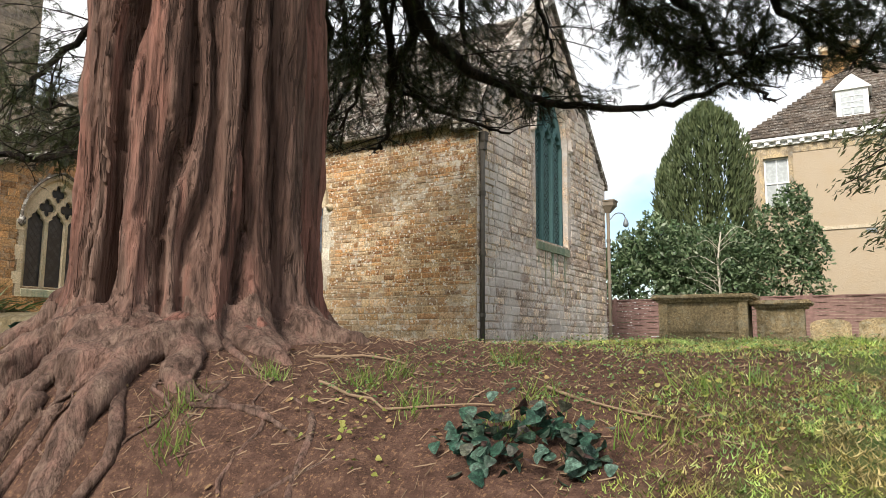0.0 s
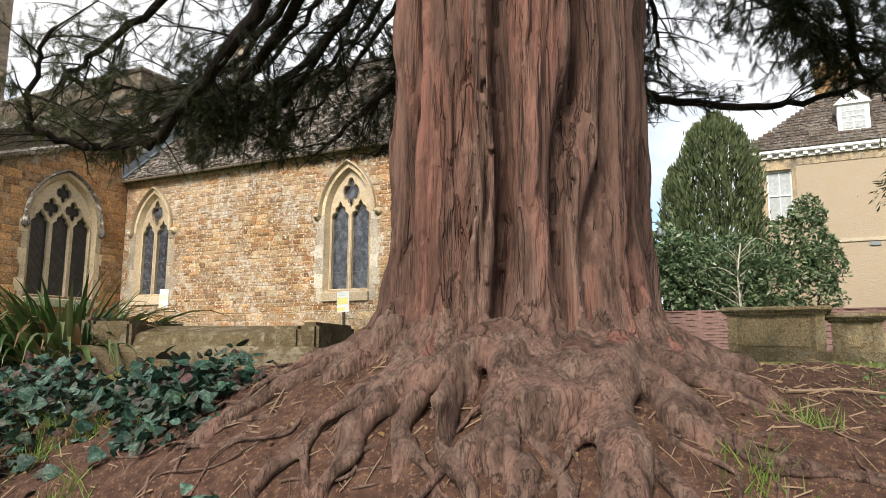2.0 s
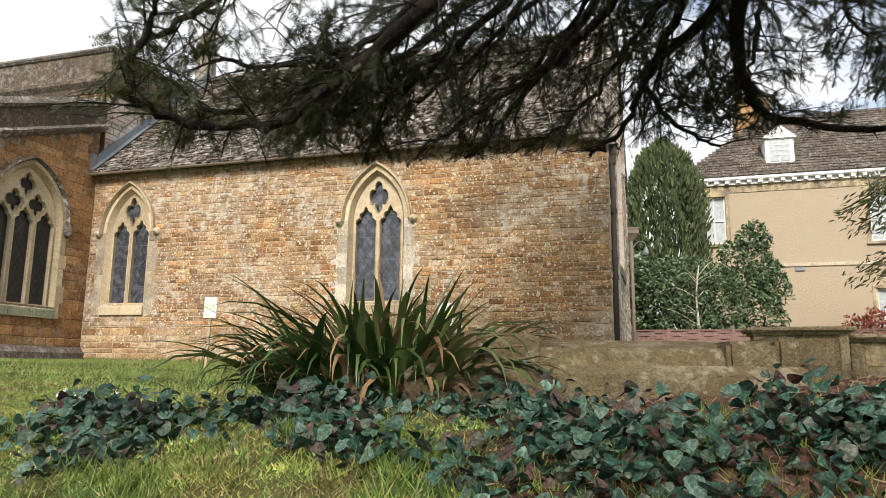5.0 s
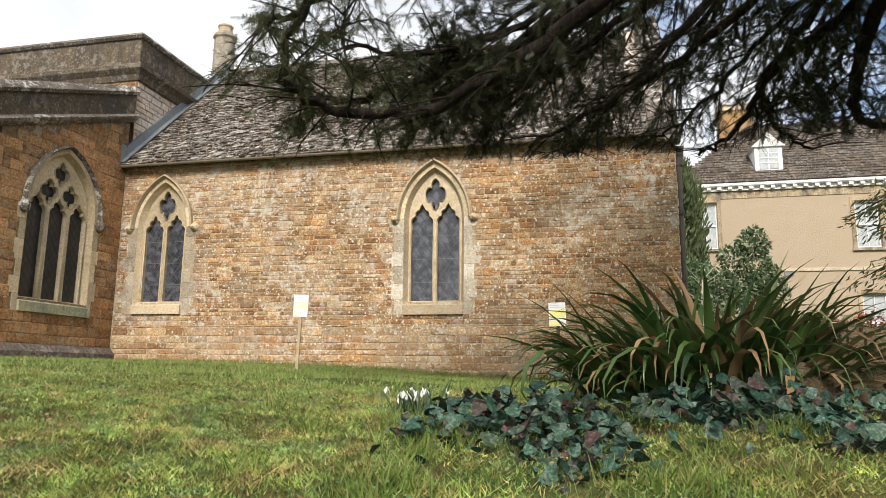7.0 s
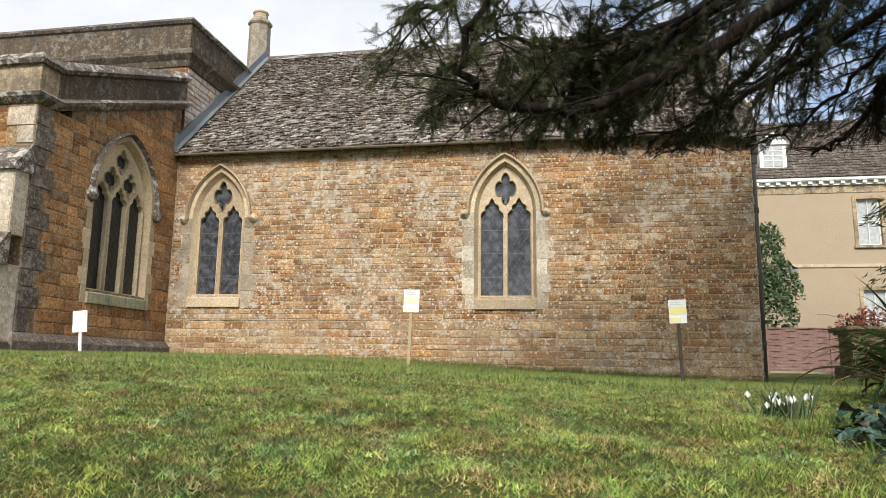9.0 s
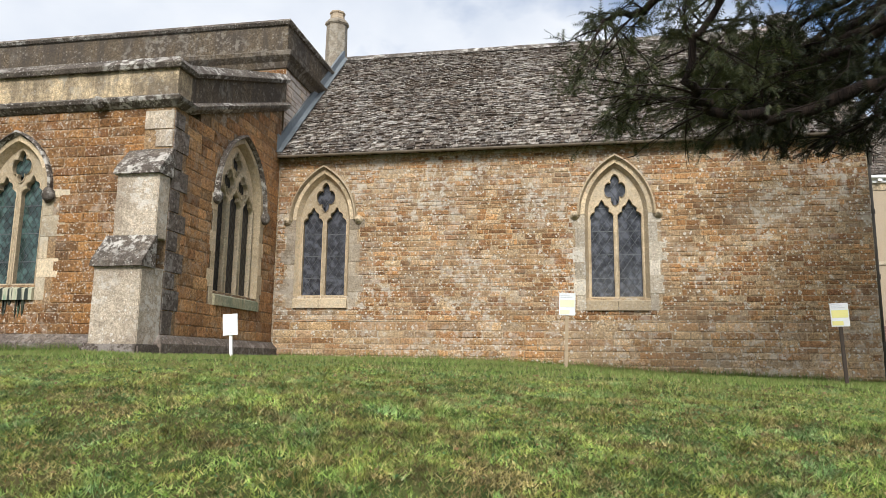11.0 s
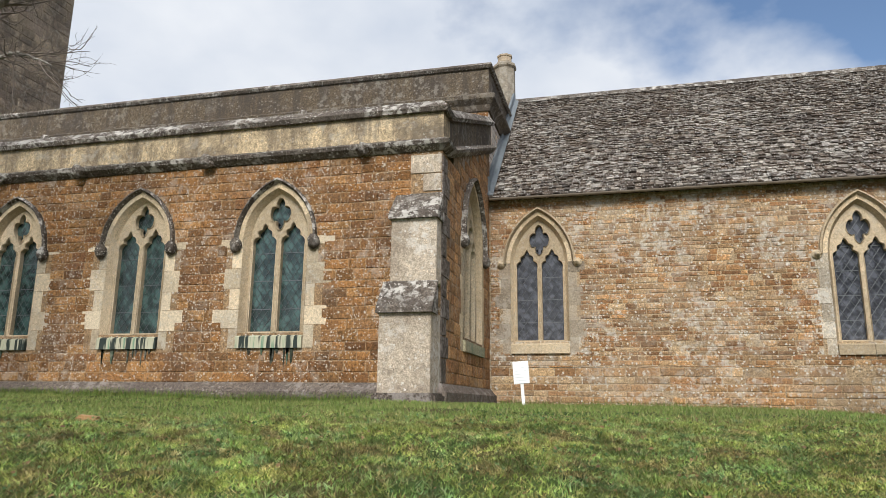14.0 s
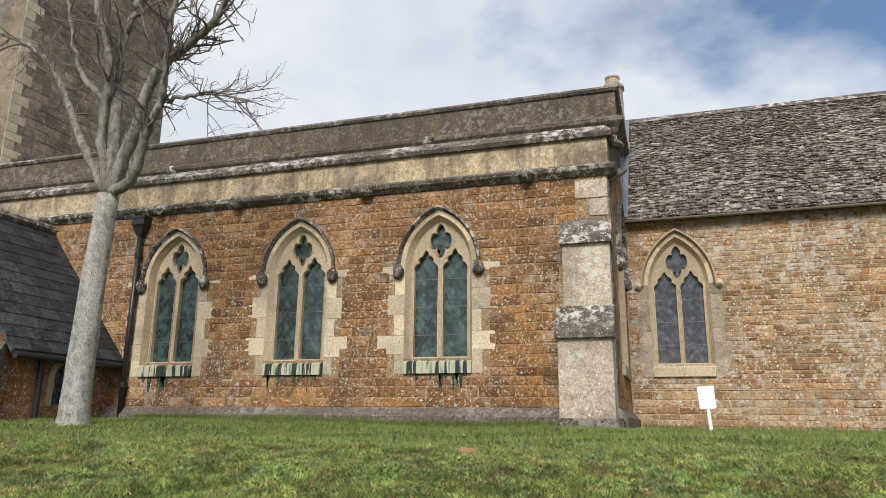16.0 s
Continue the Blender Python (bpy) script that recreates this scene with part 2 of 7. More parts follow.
M_LEAD = plain("lead flashing", (0.2, 0.225, 0.245), 0.5, 0.3)
M_LEADCAME = plain("lead cames", (0.13, 0.14, 0.15), 0.55, 0.4, bump=0.0)
M_IRON = plain("black cast iron", (0.018, 0.018, 0.02), 0.4, 0.0, 0.5)
M_GUTTER = plain("stone-coloured gutter", (0.2, 0.165, 0.125), 0.6)
M_PIPE = plain("weathered grey-brown pipe", (0.075, 0.065, 0.052), 0.6)
M_WHITE = plain("white paint", (0.8, 0.8, 0.79), 0.5, var=0.08)
M_PAPER = plain("paper notice", (0.82, 0.84, 0.86), 0.45, var=0.04)
M_YELLOW = plain("yellow print", (0.83, 0.78, 0.3), 0.5, var=0.05)
M_FAINT = plain("faded print", (0.62, 0.64, 0.66), 0.6, var=0.05)
M_PALEYELLOW = plain("faded yellow print", (0.82, 0.82, 0.58), 0.5, var=0.05)
M_FENCE = plain("pinkish woven fence", (0.22, 0.13, 0.115), 0.8, var=0.5)
M_POT = plain("weathered clay", (0.4, 0.32, 0.23), 0.85)
M_BRICK = plain("ochre brick", (0.36, 0.22, 0.1), 0.85)
M_GREENSTAIN = stone_mat("copper-stained stone", [(0.33, 0.33, 0.23), (0.28, 0.35, 0.255), (0.38, 0.33, 0.22)], 0.3, dark=0.6, dark_col=(0.1, 0.17, 0.12), runs=0.6, grain=0.5)


def glass_mat(name, color, rough=0.15, blotch=0.6):
    k = Nodes(name)
    # Blotches put bright and dark reflections into the glass colour.
    c = k.mix(blotch, color, k.ramp(k.noise(8, 3, 0.6), [(0.4, 0.35), (0.5, 0.9), (0.6, 2.0)]), "MULTIPLY")
    return k.done(c, rough, k.noise(9, 3), 0.25, 0.02, 0.6)


# Base colour lifted in place of the sky's reflection.
M_GLASS = glass_mat("old leaded glass over dark interior, sky sheen in colour", (0.06, 0.064, 0.078), 0.13, 0.75)
M_GLASSG = glass_mat("greenish leaded glass over dark interior", (0.034, 0.062, 0.057), 0.15, 0.9)
M_GLASSDARK = glass_mat("dark leaded glass", (0.018, 0.019, 0.022), 0.3)
M_PANE = glass_mat("house window glass", (0.42, 0.45, 0.46), 0.1, 0.15)
M_MESH = plain("verdigris copper window guard", (0.085, 0.17, 0.17), 0.7, 0.0, 0.3)


def bark_mat(name, a, b, c, pale, scale=1.0, run=0.14, streak=0.85, relief=0.9):
    k = Nodes(name)
    w1 = k.n.new("ShaderNodeVectorMath")
    w1.operation = "MULTIPLY_ADD"
    wn3 = k.n.new("ShaderNodeTexNoise")
    wn3.inputs["Scale"].default_value, wn3.inputs["Detail"].default_value = 2.2, 3.0
    k.l.new(k.pos, wn3.inputs["Vector"])
    k.l.new(wn3.outputs["Color"], w1.inputs[0])
    w1.inputs[1].default_value = (0.035, 0.035, 0.05)
    k.l.new(k.pos, w1.inputs[2])
    k.pos = w1.outputs[0]
    base = k.ramp(k.noise(5 * scale, 6, 0.65, stretch=(1, 1, run)), [(0.36, a), (0.5, b), (0.64, c)])
    base = k.mix(k.ramp(k.noise(3.2 * scale, 4, 0.6, stretch=(1, 1, 0.1), off=(4, 1, 0)), [(0.5, 0.0), (0.62, 0.8)]), base, pale)
    base = k.mix(k.ramp(k.noise(34 * scale, 4, 0.7, stretch=(1, 1, run * 0.6)), [(0.35, streak), (0.56, 0.0)]), base, tuple(v * 0.3 for v in a))
    crack = k.math("ABSOLUTE", k.math("SUBTRACT", k.noise(6 * scale, 5, 0.6, stretch=(1, 1, run * 0.7), off=(2, 6, 1)), 0.5))
    crack = k.ramp(crack, [(0.0, 1.0), (0.016, 0.0)])
    base = k.mix(k.math("MULTIPLY", crack, streak * 0.6), base, tuple(v * 0.4 for v in a))
    h = k.math("ADD", k.math("SUBTRACT", k.noise(9 * scale, 7, 0.7, stretch=(1, 1, run * 0.85)), k.math("MULTIPLY", crack, 0.35)), k.math("MULTIPLY", k.noise(45 * scale, 4, 0.7, stretch=(1, 1, run * 0.7)), 0.6))
    return k.done(base, 0.9, h, relief, 0.035, 0.2)


M_BARK = bark_mat("yew bark", (0.075, 0.042, 0.032), (0.138, 0.08, 0.062), (0.195, 0.124, 0.097), (0.27, 0.122, 0.092), 0.95, 0.09, 0.65, 1.0)
M_ROOT = bark_mat("root bark", (0.1, 0.062, 0.048), (0.195, 0.124, 0.097), (0.285, 0.193, 0.15), (0.32, 0.185, 0.145), 2.6, 0.4, 0.5, 1.0)
# Shade inside the crown is painted into this bark, far below the trunk's tone.
M_LIMB = bark_mat("yew limb bark darkened for crown shade", (0.012, 0.008, 0.007), (0.024, 0.016, 0.013), (0.042, 0.029, 0.022), (0.05, 0.033, 0.025), 2.0)
M_GREYLIMB = bark_mat("grey-brown limb bark", (0.12, 0.11, 0.095), (0.22, 0.2, 0.17), (0.32, 0.3, 0.26), (0.38, 0.36, 0.32), 3.0, 0.7, 0.5, 0.5)
M_PALEBARK = bark_mat("grey lichened bark", (0.3, 0.28, 0.24), (0.48, 0.46, 0.41), (0.6, 0.58, 0.53), (0.6, 0.59, 0.55), 2.6, 0.8, 0.7, 0.7)
M_STICK = plain("dry stick", (0.22, 0.15, 0.095), 0.85)
M_TWIG = plain("grey twig", (0.16, 0.13, 0.11), 0.85)
M_WHITEBARK = plain("pale young bark", (0.5, 0.46, 0.38), 0.8)


def leaf_mat(name, tones, rough=0.5, trans=0.25, spec=0.3, mottle=0.0):
    k = Nodes(name)
    c = k.ramp(k.rand(), [(i / (len(tones) - 1), t) for i, t in enumerate(tones)])
    c = k.mix(0.5, c, k.ramp(k.noise(1.2, 3), [(0.3, 0.6), (0.7, 1.35)]), "MULTIPLY")
    if mottle:
        c = k.mix(mottle, c, k.ramp(k.noise(75, 4, 0.7), [(0.38, 0.3), (0.52, 1.0), (0.6, 2.3)]), "MULTIPLY")
    k.done(c, rough, None, spec=spec)
    tr = k.n.new("ShaderNodeBsdfTranslucent")
    k.l.new(c, tr.inputs[0])
    mx = k.n.new("ShaderNodeMixShader")
    mx.inputs[0].default_value = trans
    k.l.new(k.bsdf.outputs[0], mx.inputs[1])
    k.l.new(tr.outputs[0], mx.inputs[2])
    k.l.new(mx.outputs[0], k.n["Material Output"].inputs[0])
    return k.mat


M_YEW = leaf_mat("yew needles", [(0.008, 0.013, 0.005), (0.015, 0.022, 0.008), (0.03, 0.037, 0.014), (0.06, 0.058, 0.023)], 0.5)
# Brighter olive copy; on the near yew it paints in light on the boughs.
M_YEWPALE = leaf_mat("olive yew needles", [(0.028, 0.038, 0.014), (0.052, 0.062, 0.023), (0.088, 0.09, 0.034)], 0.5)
M_GRASS = leaf_mat("grass", [(0.08, 0.15, 0.025), (0.13, 0.22, 0.04), (0.19, 0.28, 0.06), (0.28, 0.28, 0.09), (0.1, 0.18, 0.045)], 0.55, 0.35)


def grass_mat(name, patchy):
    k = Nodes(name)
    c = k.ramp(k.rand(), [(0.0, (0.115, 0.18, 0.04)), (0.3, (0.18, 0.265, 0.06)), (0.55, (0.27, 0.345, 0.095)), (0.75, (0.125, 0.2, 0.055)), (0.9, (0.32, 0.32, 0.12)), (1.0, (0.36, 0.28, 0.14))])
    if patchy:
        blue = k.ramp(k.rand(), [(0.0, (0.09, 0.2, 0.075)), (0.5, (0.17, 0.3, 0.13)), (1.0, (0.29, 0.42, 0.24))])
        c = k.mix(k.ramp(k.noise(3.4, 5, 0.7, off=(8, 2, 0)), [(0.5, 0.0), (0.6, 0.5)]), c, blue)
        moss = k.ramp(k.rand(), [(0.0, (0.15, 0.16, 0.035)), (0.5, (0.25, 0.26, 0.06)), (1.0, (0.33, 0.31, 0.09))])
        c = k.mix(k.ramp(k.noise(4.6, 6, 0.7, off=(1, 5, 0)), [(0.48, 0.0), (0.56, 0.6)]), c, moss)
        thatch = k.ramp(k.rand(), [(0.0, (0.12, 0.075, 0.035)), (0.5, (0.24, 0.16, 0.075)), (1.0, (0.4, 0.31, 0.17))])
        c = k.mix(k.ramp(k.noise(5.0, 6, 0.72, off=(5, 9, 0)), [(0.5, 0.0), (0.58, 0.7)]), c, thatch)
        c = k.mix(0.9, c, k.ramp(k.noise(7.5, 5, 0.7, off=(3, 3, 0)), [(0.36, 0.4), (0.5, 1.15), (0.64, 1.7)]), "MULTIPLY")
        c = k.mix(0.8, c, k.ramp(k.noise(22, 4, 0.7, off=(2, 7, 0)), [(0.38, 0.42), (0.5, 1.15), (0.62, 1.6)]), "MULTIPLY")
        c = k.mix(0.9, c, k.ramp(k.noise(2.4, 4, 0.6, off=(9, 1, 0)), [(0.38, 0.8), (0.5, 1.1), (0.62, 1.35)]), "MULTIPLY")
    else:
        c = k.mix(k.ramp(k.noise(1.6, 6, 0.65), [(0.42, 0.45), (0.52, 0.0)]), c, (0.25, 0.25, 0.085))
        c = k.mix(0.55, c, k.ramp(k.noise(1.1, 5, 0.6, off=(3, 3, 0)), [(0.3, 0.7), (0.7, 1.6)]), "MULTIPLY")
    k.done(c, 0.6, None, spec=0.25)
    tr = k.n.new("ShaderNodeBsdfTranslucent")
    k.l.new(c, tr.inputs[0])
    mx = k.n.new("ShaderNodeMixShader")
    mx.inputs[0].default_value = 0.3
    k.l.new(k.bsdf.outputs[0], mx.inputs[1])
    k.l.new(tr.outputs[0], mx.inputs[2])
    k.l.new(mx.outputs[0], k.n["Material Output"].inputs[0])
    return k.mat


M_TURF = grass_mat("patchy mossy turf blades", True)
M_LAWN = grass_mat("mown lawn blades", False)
M_IVY = leaf_mat("ivy leaves", [(0.01, 0.028, 0.02), (0.02, 0.05, 0.034), (0.035, 0.075, 0.05), (0.07, 0.115, 0.09), (0.028, 0.06, 0.042), (0.06, 0.03, 0.028), (0.045, 0.085, 0.055)], 0.5, 0.08, 0.22, 0.7)
M_STRAP = leaf_mat("strap leaves", [(0.015, 0.035, 0.01), (0.035, 0.075, 0.018), (0.07, 0.12, 0.032), (0.13, 0.15, 0.06)], 0.36, 0.2, 0.45)
M_DEADLEAF = leaf_mat("withered leaves", [(0.2, 0.12, 0.055), (0.3, 0.2, 0.1), (0.14, 0.08, 0.045)], 0.8, 0.2)
M_SHRUB = leaf_mat("evergreen shrub leaves", [(0.035, 0.07, 0.028), (0.07, 0.115, 0.05), (0.12, 0.175, 0.085), (0.21, 0.26, 0.15)], 0.4, 0.2, 0.45)
M_CYPRESS = leaf_mat("cypress foliage", [(0.05, 0.072, 0.03), (0.085, 0.112, 0.048), (0.125, 0.15, 0.068)], 0.6, 0.15)
M_YELLOWLEAF = leaf_mat("yellow-green weeds", [(0.22, 0.24, 0.05), (0.32, 0.31, 0.09), (0.17, 0.22, 0.05), (0.34, 0.25, 0.1)], 0.5, 0.3)
M_SPRIG = leaf_mat("withered sprigs", [(0.16, 0.09, 0.035), (0.25, 0.17, 0.06), (0.3, 0.27, 0.09), (0.2, 0.12, 0.05), (0.36, 0.31, 0.12), (0.1, 0.055, 0.028)], 0.6, 0.25)
M_WEED = leaf_mat("turf weeds", [(0.05, 0.1, 0.03), (0.1, 0.19, 0.06), (0.18, 0.28, 0.1), (0.25, 0.27, 0.09), (0.08, 0.16, 0.06), (0.25, 0.15, 0.07)], 0.55, 0.3)
M_PETAL = leaf_mat("white petals", [(0.75, 0.77, 0.72), (0.8, 0.8, 0.78)], 0.5, 0.3)
M_REDLEAF = leaf_mat("red shrub leaves", [(0.25, 0.05, 0.04), (0.33, 0.09, 0.06), (0.2, 0.08, 0.05)], 0.5, 0.25)

TREE = (-3.43, 2.87)


def ground_mat():
    k = Nodes("churchyard turf and soil")
    grass = k.ramp(k.noise(7, 6, 0.65), [(0.25, (0.025, 0.042, 0.012)), (0.5, (0.06, 0.095, 0.025)), (0.72, (0.12, 0.13, 0.045))])
    grass = k.mix(k.ramp(k.noise(2.6, 6, 0.68), [(0.42, 0.7), (0.53, 0.0)]), grass, (0.1, 0.075, 0.032))
    soil = k.ramp(k.noise(16, 6, 0.7), [(0.25, (0.03, 0.017, 0.013)), (0.5, (0.08, 0.044, 0.032)), (0.75, (0.155, 0.092, 0.066))])
    litter = k.ramp(k.noise(75, 3, 0.7, stretch=(1, 0.5, 1)), [(0.55, 0.0), (0.66, 0.7)])
    soil = k.mix(litter, soil, (0.25, 0.145, 0.085))
    d = k.n.new("ShaderNodeVectorMath")
    d.operation = "DISTANCE"
    sc = k.n.new("ShaderNodeMapping")
    sc.inputs["Scale"].default_value = (0.6, 1.0, 0.0)
    k.l.new(k.pos, sc.inputs[0])
    k.l.new(sc.outputs[0], d.inputs[0])
    d.inputs[1].default_value = ((TREE[0] + 0.35) * 0.6, TREE[1] - 0.4, 0)
    wob = k.math("ADD", d.outputs["Value"], k.math("MULTIPLY", k.math("SUBTRACT", k.noise(1.3, 5, 0.65), 0.5), 2.6))
    bare = k.ramp(k.math("MULTIPLY", wob, 0.25), [(0.42, 1.0), (0.56, 0.0)])
    patch = k.ramp(k.noise(0.75, 5, 0.7, off=(2, 9, 0)), [(0.6, 0.0), (0.72, 0.7)])
    c = k.mix(k.math("MAXIMUM", bare, patch), grass, soil)
    h = k.math("ADD", k.noise(22, 6, 0.7), k.math("MULTIPLY", k.noise(90, 3), 0.4))
    return k.done(c, 0.95, h, 0.8, 0.04, 0.15)


M_GROUND = ground_mat()


# ---------------------------------------------------------------- mesh helpers
def base_of(parent):
    """The place of a part's topmost parent, from which its mesh is reckoned."""
    while parent.parent:
        parent = parent.parent
    return parent.location


def obj(name, V, F, mat, parent=None, label="", smooth=False):
    if parent:
        o = base_of(parent)
        V = [(v[0] - o[0], v[1] - o[1], v[2] - o[2]) for v in V]
    me = bpy.data.meshes.new(name)
    me.from_pydata([tuple(v) for v in V], [], [tuple(f) for f in F])
    me.update()
    if mat:
        me.materials.append(mat)
    if smooth:
        me.polygons.foreach_set("use_smooth", [True] * len(me.polygons))
    ob = new(name, me)
    if parent:
        ob.parent = parent
    if label:
        tagged(ob, label)
    return ob


def fast(name, V, F, mat, parent=None, label="", smooth=False):
    """As obj(), for large arrays of triangles or quads of one size."""
    V, F = np.asarray(V, np.float32), np.asarray(F, np.int32)
    if parent:
        V = V - np.array(base_of(parent), np.float32)
    me = bpy.data.meshes.new(name)
    me.vertices.add(len(V))
    me.vertices.foreach_set("co", V.ravel())
    k = F.shape[1]
    me.loops.add(F.size)
    me.loops.foreach_set("vertex_index", F.ravel())
    me.polygons.add(len(F))
    me.polygons.foreach_set("loop_start", np.arange(0, F.size, k, dtype=np.int32))
    me.polygons.foreach_set("use_smooth", np.full(len(F), smooth))
    me.update(calc_edges=True)
    me.materials.append(mat)
    ob = new(name, me)
    if parent:
        ob.parent = parent
    if label:
        tagged(ob, label)
    return ob


def empty(name, x=0, y=0, z=0):
    e = new(name)
    e.location = (x, y, z)
    e.empty_display_size = 0.2
    return e


class Build:
    """Collects faces for one mesh."""

    def __init__(self):
        self.V, self.F = [], []

    def add(self, V, F):
        o = len(self.V)
        self.V += [tuple(v) for v in V]
        self.F += [tuple(i + o for i in f) for f in F]
        return self

    def box(self, x0, x1, y0, y1, z0, z1, bev=0.0):
        if bev <= 0:
            V = [(x, y, z) for x in (x0, x1) for y in (y0, y1) for z in (z0, z1)]
            F = [(0, 1, 3, 2), (4, 6, 7, 5), (0, 4, 5, 1), (2, 3, 7, 6), (0, 2, 6, 4), (1, 5, 7, 3)]
            return self.add(V, F)
        bm = bmesh.new()
        bmesh.ops.create_cube(bm, size=1)
        for v in bm.verts:
            v.co = ((x0 + x1) / 2 + v.co.x * (x1 - x0), (y0 + y1) / 2 + v.co.y * (y1 - y0), (z0 + z1) / 2 + v.co.z * (z1 - z0))
        bmesh.ops.bevel(bm, geom=bm.edges[:], offset=bev, segments=2, affect="EDGES")
        bm.verts.index_update()
        self.add([v.co for v in bm.verts], [[v.index for v in f.verts] for f in bm.faces])
        bm.free()
        return self

    def slab(self, loops, P, depth):
        """Loops of (a, b), the first the outline and the rest holes; P(a, b, d) gives the place at depth d."""
        flat = [p for l in loops for p in l]
        n = len(flat)
        tris = [t for t in tessellate([[Vector((a, b, 0)) for a, b in l] for l in loops])]
        V = [P(a, b, 0) for a, b in flat] + [P(a, b, depth) for a, b in flat]
        F = [tuple(t) for t in tris] + [tuple(i + n for i in reversed(t)) for t in tris]
        o = 0
        for l in loops:
            m = len(l)
            F += [(o + i, o + (i + 1) % m, o + (i + 1) % m + n, o + i + n) for i in range(m)]
            o += m
        return self.add(V, F)

    def sweep(self, path, prof, P=None):
        """A closed profile of (out, up) offsets carried along a level path of (x, y) corners, mitred."""
        rings = []
        for i, p in enumerate(path):
            p = Vector(p)
            a = (p - Vector(path[i - 1])).normalized() if i else (Vector(path[1]) - p).normalized()
            b = (Vector(path[i + 1]) - p).normalized() if i < len(path) - 1 else a
            na, nb = Vector((a.y, -a.x)), Vector((b.y, -b.x))
            m = (na + nb) / max(0.2, 1 + na.dot(nb))
            rings.append([(p.x + m.x * o, p.y + m.y * o, u) for o, u in prof])
        k = len(prof)
        V = [v for r in rings for v in r]
        F = [(i * k + j, i * k + (j + 1) % k, (i + 1) * k + (j + 1) % k, (i + 1) * k + j) for i in range(len(rings) - 1) for j in range(k)]
        F += [tuple(range(k - 1, -1, -1)), tuple((len(rings) - 1) * k + j for j in range(k))]
        return self.add(V, F)

    def tube(self, pts, radii, n=8, wob=0.0, seed=0):
        pts = [Vector(p) for p in pts]
        rng = random.Random(seed)
        up = Vector((0.13, 0.07, 1)).normalized()
        V = []
        for i, p in enumerate(pts):
            d = (pts[min(i + 1, len(pts) - 1)] - pts[max(i - 1, 0)]).normalized()
            a = d.cross(up)
            a = a.normalized() if a.length > 1e-3 else Vector((1, 0, 0))
            b = d.cross(a).normalized()
            for j in range(n):
                t = 2 * math.pi * j / n
                r = radii[i] * (1 + wob * rng.uniform(-1, 1))
                V.append(p + a * (r * math.cos(t)) + b * (r * math.sin(t)))
        F = [(i * n + j, i * n + (j + 1) % n, (i + 1) * n + (j + 1) % n, (i + 1) * n + j) for i in range(len(pts) - 1) for j in range(n)]
        F += [tuple(range(n - 1, -1, -1)), tuple((len(pts) - 1) * n + j for j in range(n))]
        return self.add(V, F)

    def make(self, name, mat, parent=None, label="", smooth=False):
        return obj(name, self.V, self.F, mat, parent, label, smooth)


def spline(ctrl, n):
    """Points on a smooth curve through ctrl."""
    c = np.array(ctrl, float)
    c = np.vstack([2 * c[0] - c[1], c, 2 * c[-1] - c[-2]])
    m = len(c) - 3
    out = []
    for i in range(n):
        u = i / (n - 1) * m
        k = min(int(u), m - 1)
        t = u - k
        a, b, cc, d = c[k:k + 4]
        out.append(0.5 * (2 * b + (cc - a) * t + (2 * a - 5 * b + 4 * cc - d) * t * t + (3 * b - a - 3 * cc + d) * t ** 3))
    return np.array(out)


# ---------------------------------------------------------------- ground
S_T = [-60, 0.7, 1.2, 2.1, 2.5, 2.9, 3.5, 4.1, 5.5, 9.0, 200]
S_Z = [0.0, 0.0, 0.25, 1.14, 1.33, 1.44, 1.54, 1.59, 1.61, 1.64, 1.64]


def rough(x, y, cell, seed):
    """A smooth random height between 0 and 1 over the ground."""
    g = np.random.default_rng(seed).random((256, 256))
    u, v = (0.8 * x + 0.6 * y) / cell, (0.8 * y - 0.6 * x) / cell
    i, j = np.floor(u).astype(int), np.floor(v).astype(int)
    a, b = u - i, v - j
    a, b = a * a * (3 - 2 * a), b * b * (3 - 2 * b)
    i, j = i % 255, j % 255
    return (g[i, j] * (1 - a) + g[i + 1, j] * a) * (1 - b) + (g[i, j + 1] * (1 - a) + g[i + 1, j + 1] * a) * b


def ground(x, y):
    x, y = np.asarray(x, float), np.asarray(y, float)
    s = y - 0.16 * np.clip(x, -40, 20)
    z = np.interp(s, S_T, S_Z)
    foot = np.interp(x, [-30, -24, -20, -16.3, -14, -12, -10, -8, -6, -3.5], [1.82, 1.8, 1.77, 1.72, 1.7, 1.67, 1.57, 1.47, 1.42, 1.5])
    west = np.clip((-x - 16) / 2, 0, 1)
    z = z + np.clip((s - 3.6 - 3.2 * west) / (3.4 + 0.2 * west), 0, 1) * (foot - 1.64)
    z = z + 0.03 * np.clip((-x - 13) / 4, 0, 1) * np.clip(1 - np.abs(s - 4.2) / 2.2, 0, 1)
    z = z - 0.16 * np.exp(-((x + 8.7) / 2.4) ** 2 - ((s - 3.6) / 1.5) ** 2)
    bank = np.clip((s - 1.5) / 0.5, 0, 1) * np.clip((6.5 - s) / 2, 0, 1)
    z = z + bank * (0.045 * (rough(x, y, 0.42, 31) - 0.5) + 0.03 * (rough(x, y, 0.2, 32) - 0.5))
    z = z + 0.21 * np.exp(-(((x + 3.3) / 1.05) ** 2) - ((y - 1.95) / 0.6) ** 2)
    z = z + 0.1 * np.exp(-((x - TREE[0]) ** 2 + (y - TREE[1]) ** 2) / 1.3)
    z = z + 0.015 * np.sin(x * 1.7 + 2 * np.sin(y * 0.9)) * np.sin(y * 1.3 + x * 0.4) + 0.008 * np.sin(x * 5.1 + y * 2.3) * np.sin(y * 4.7)
    return z


def gz(x, y):
    return float(ground(x, y))


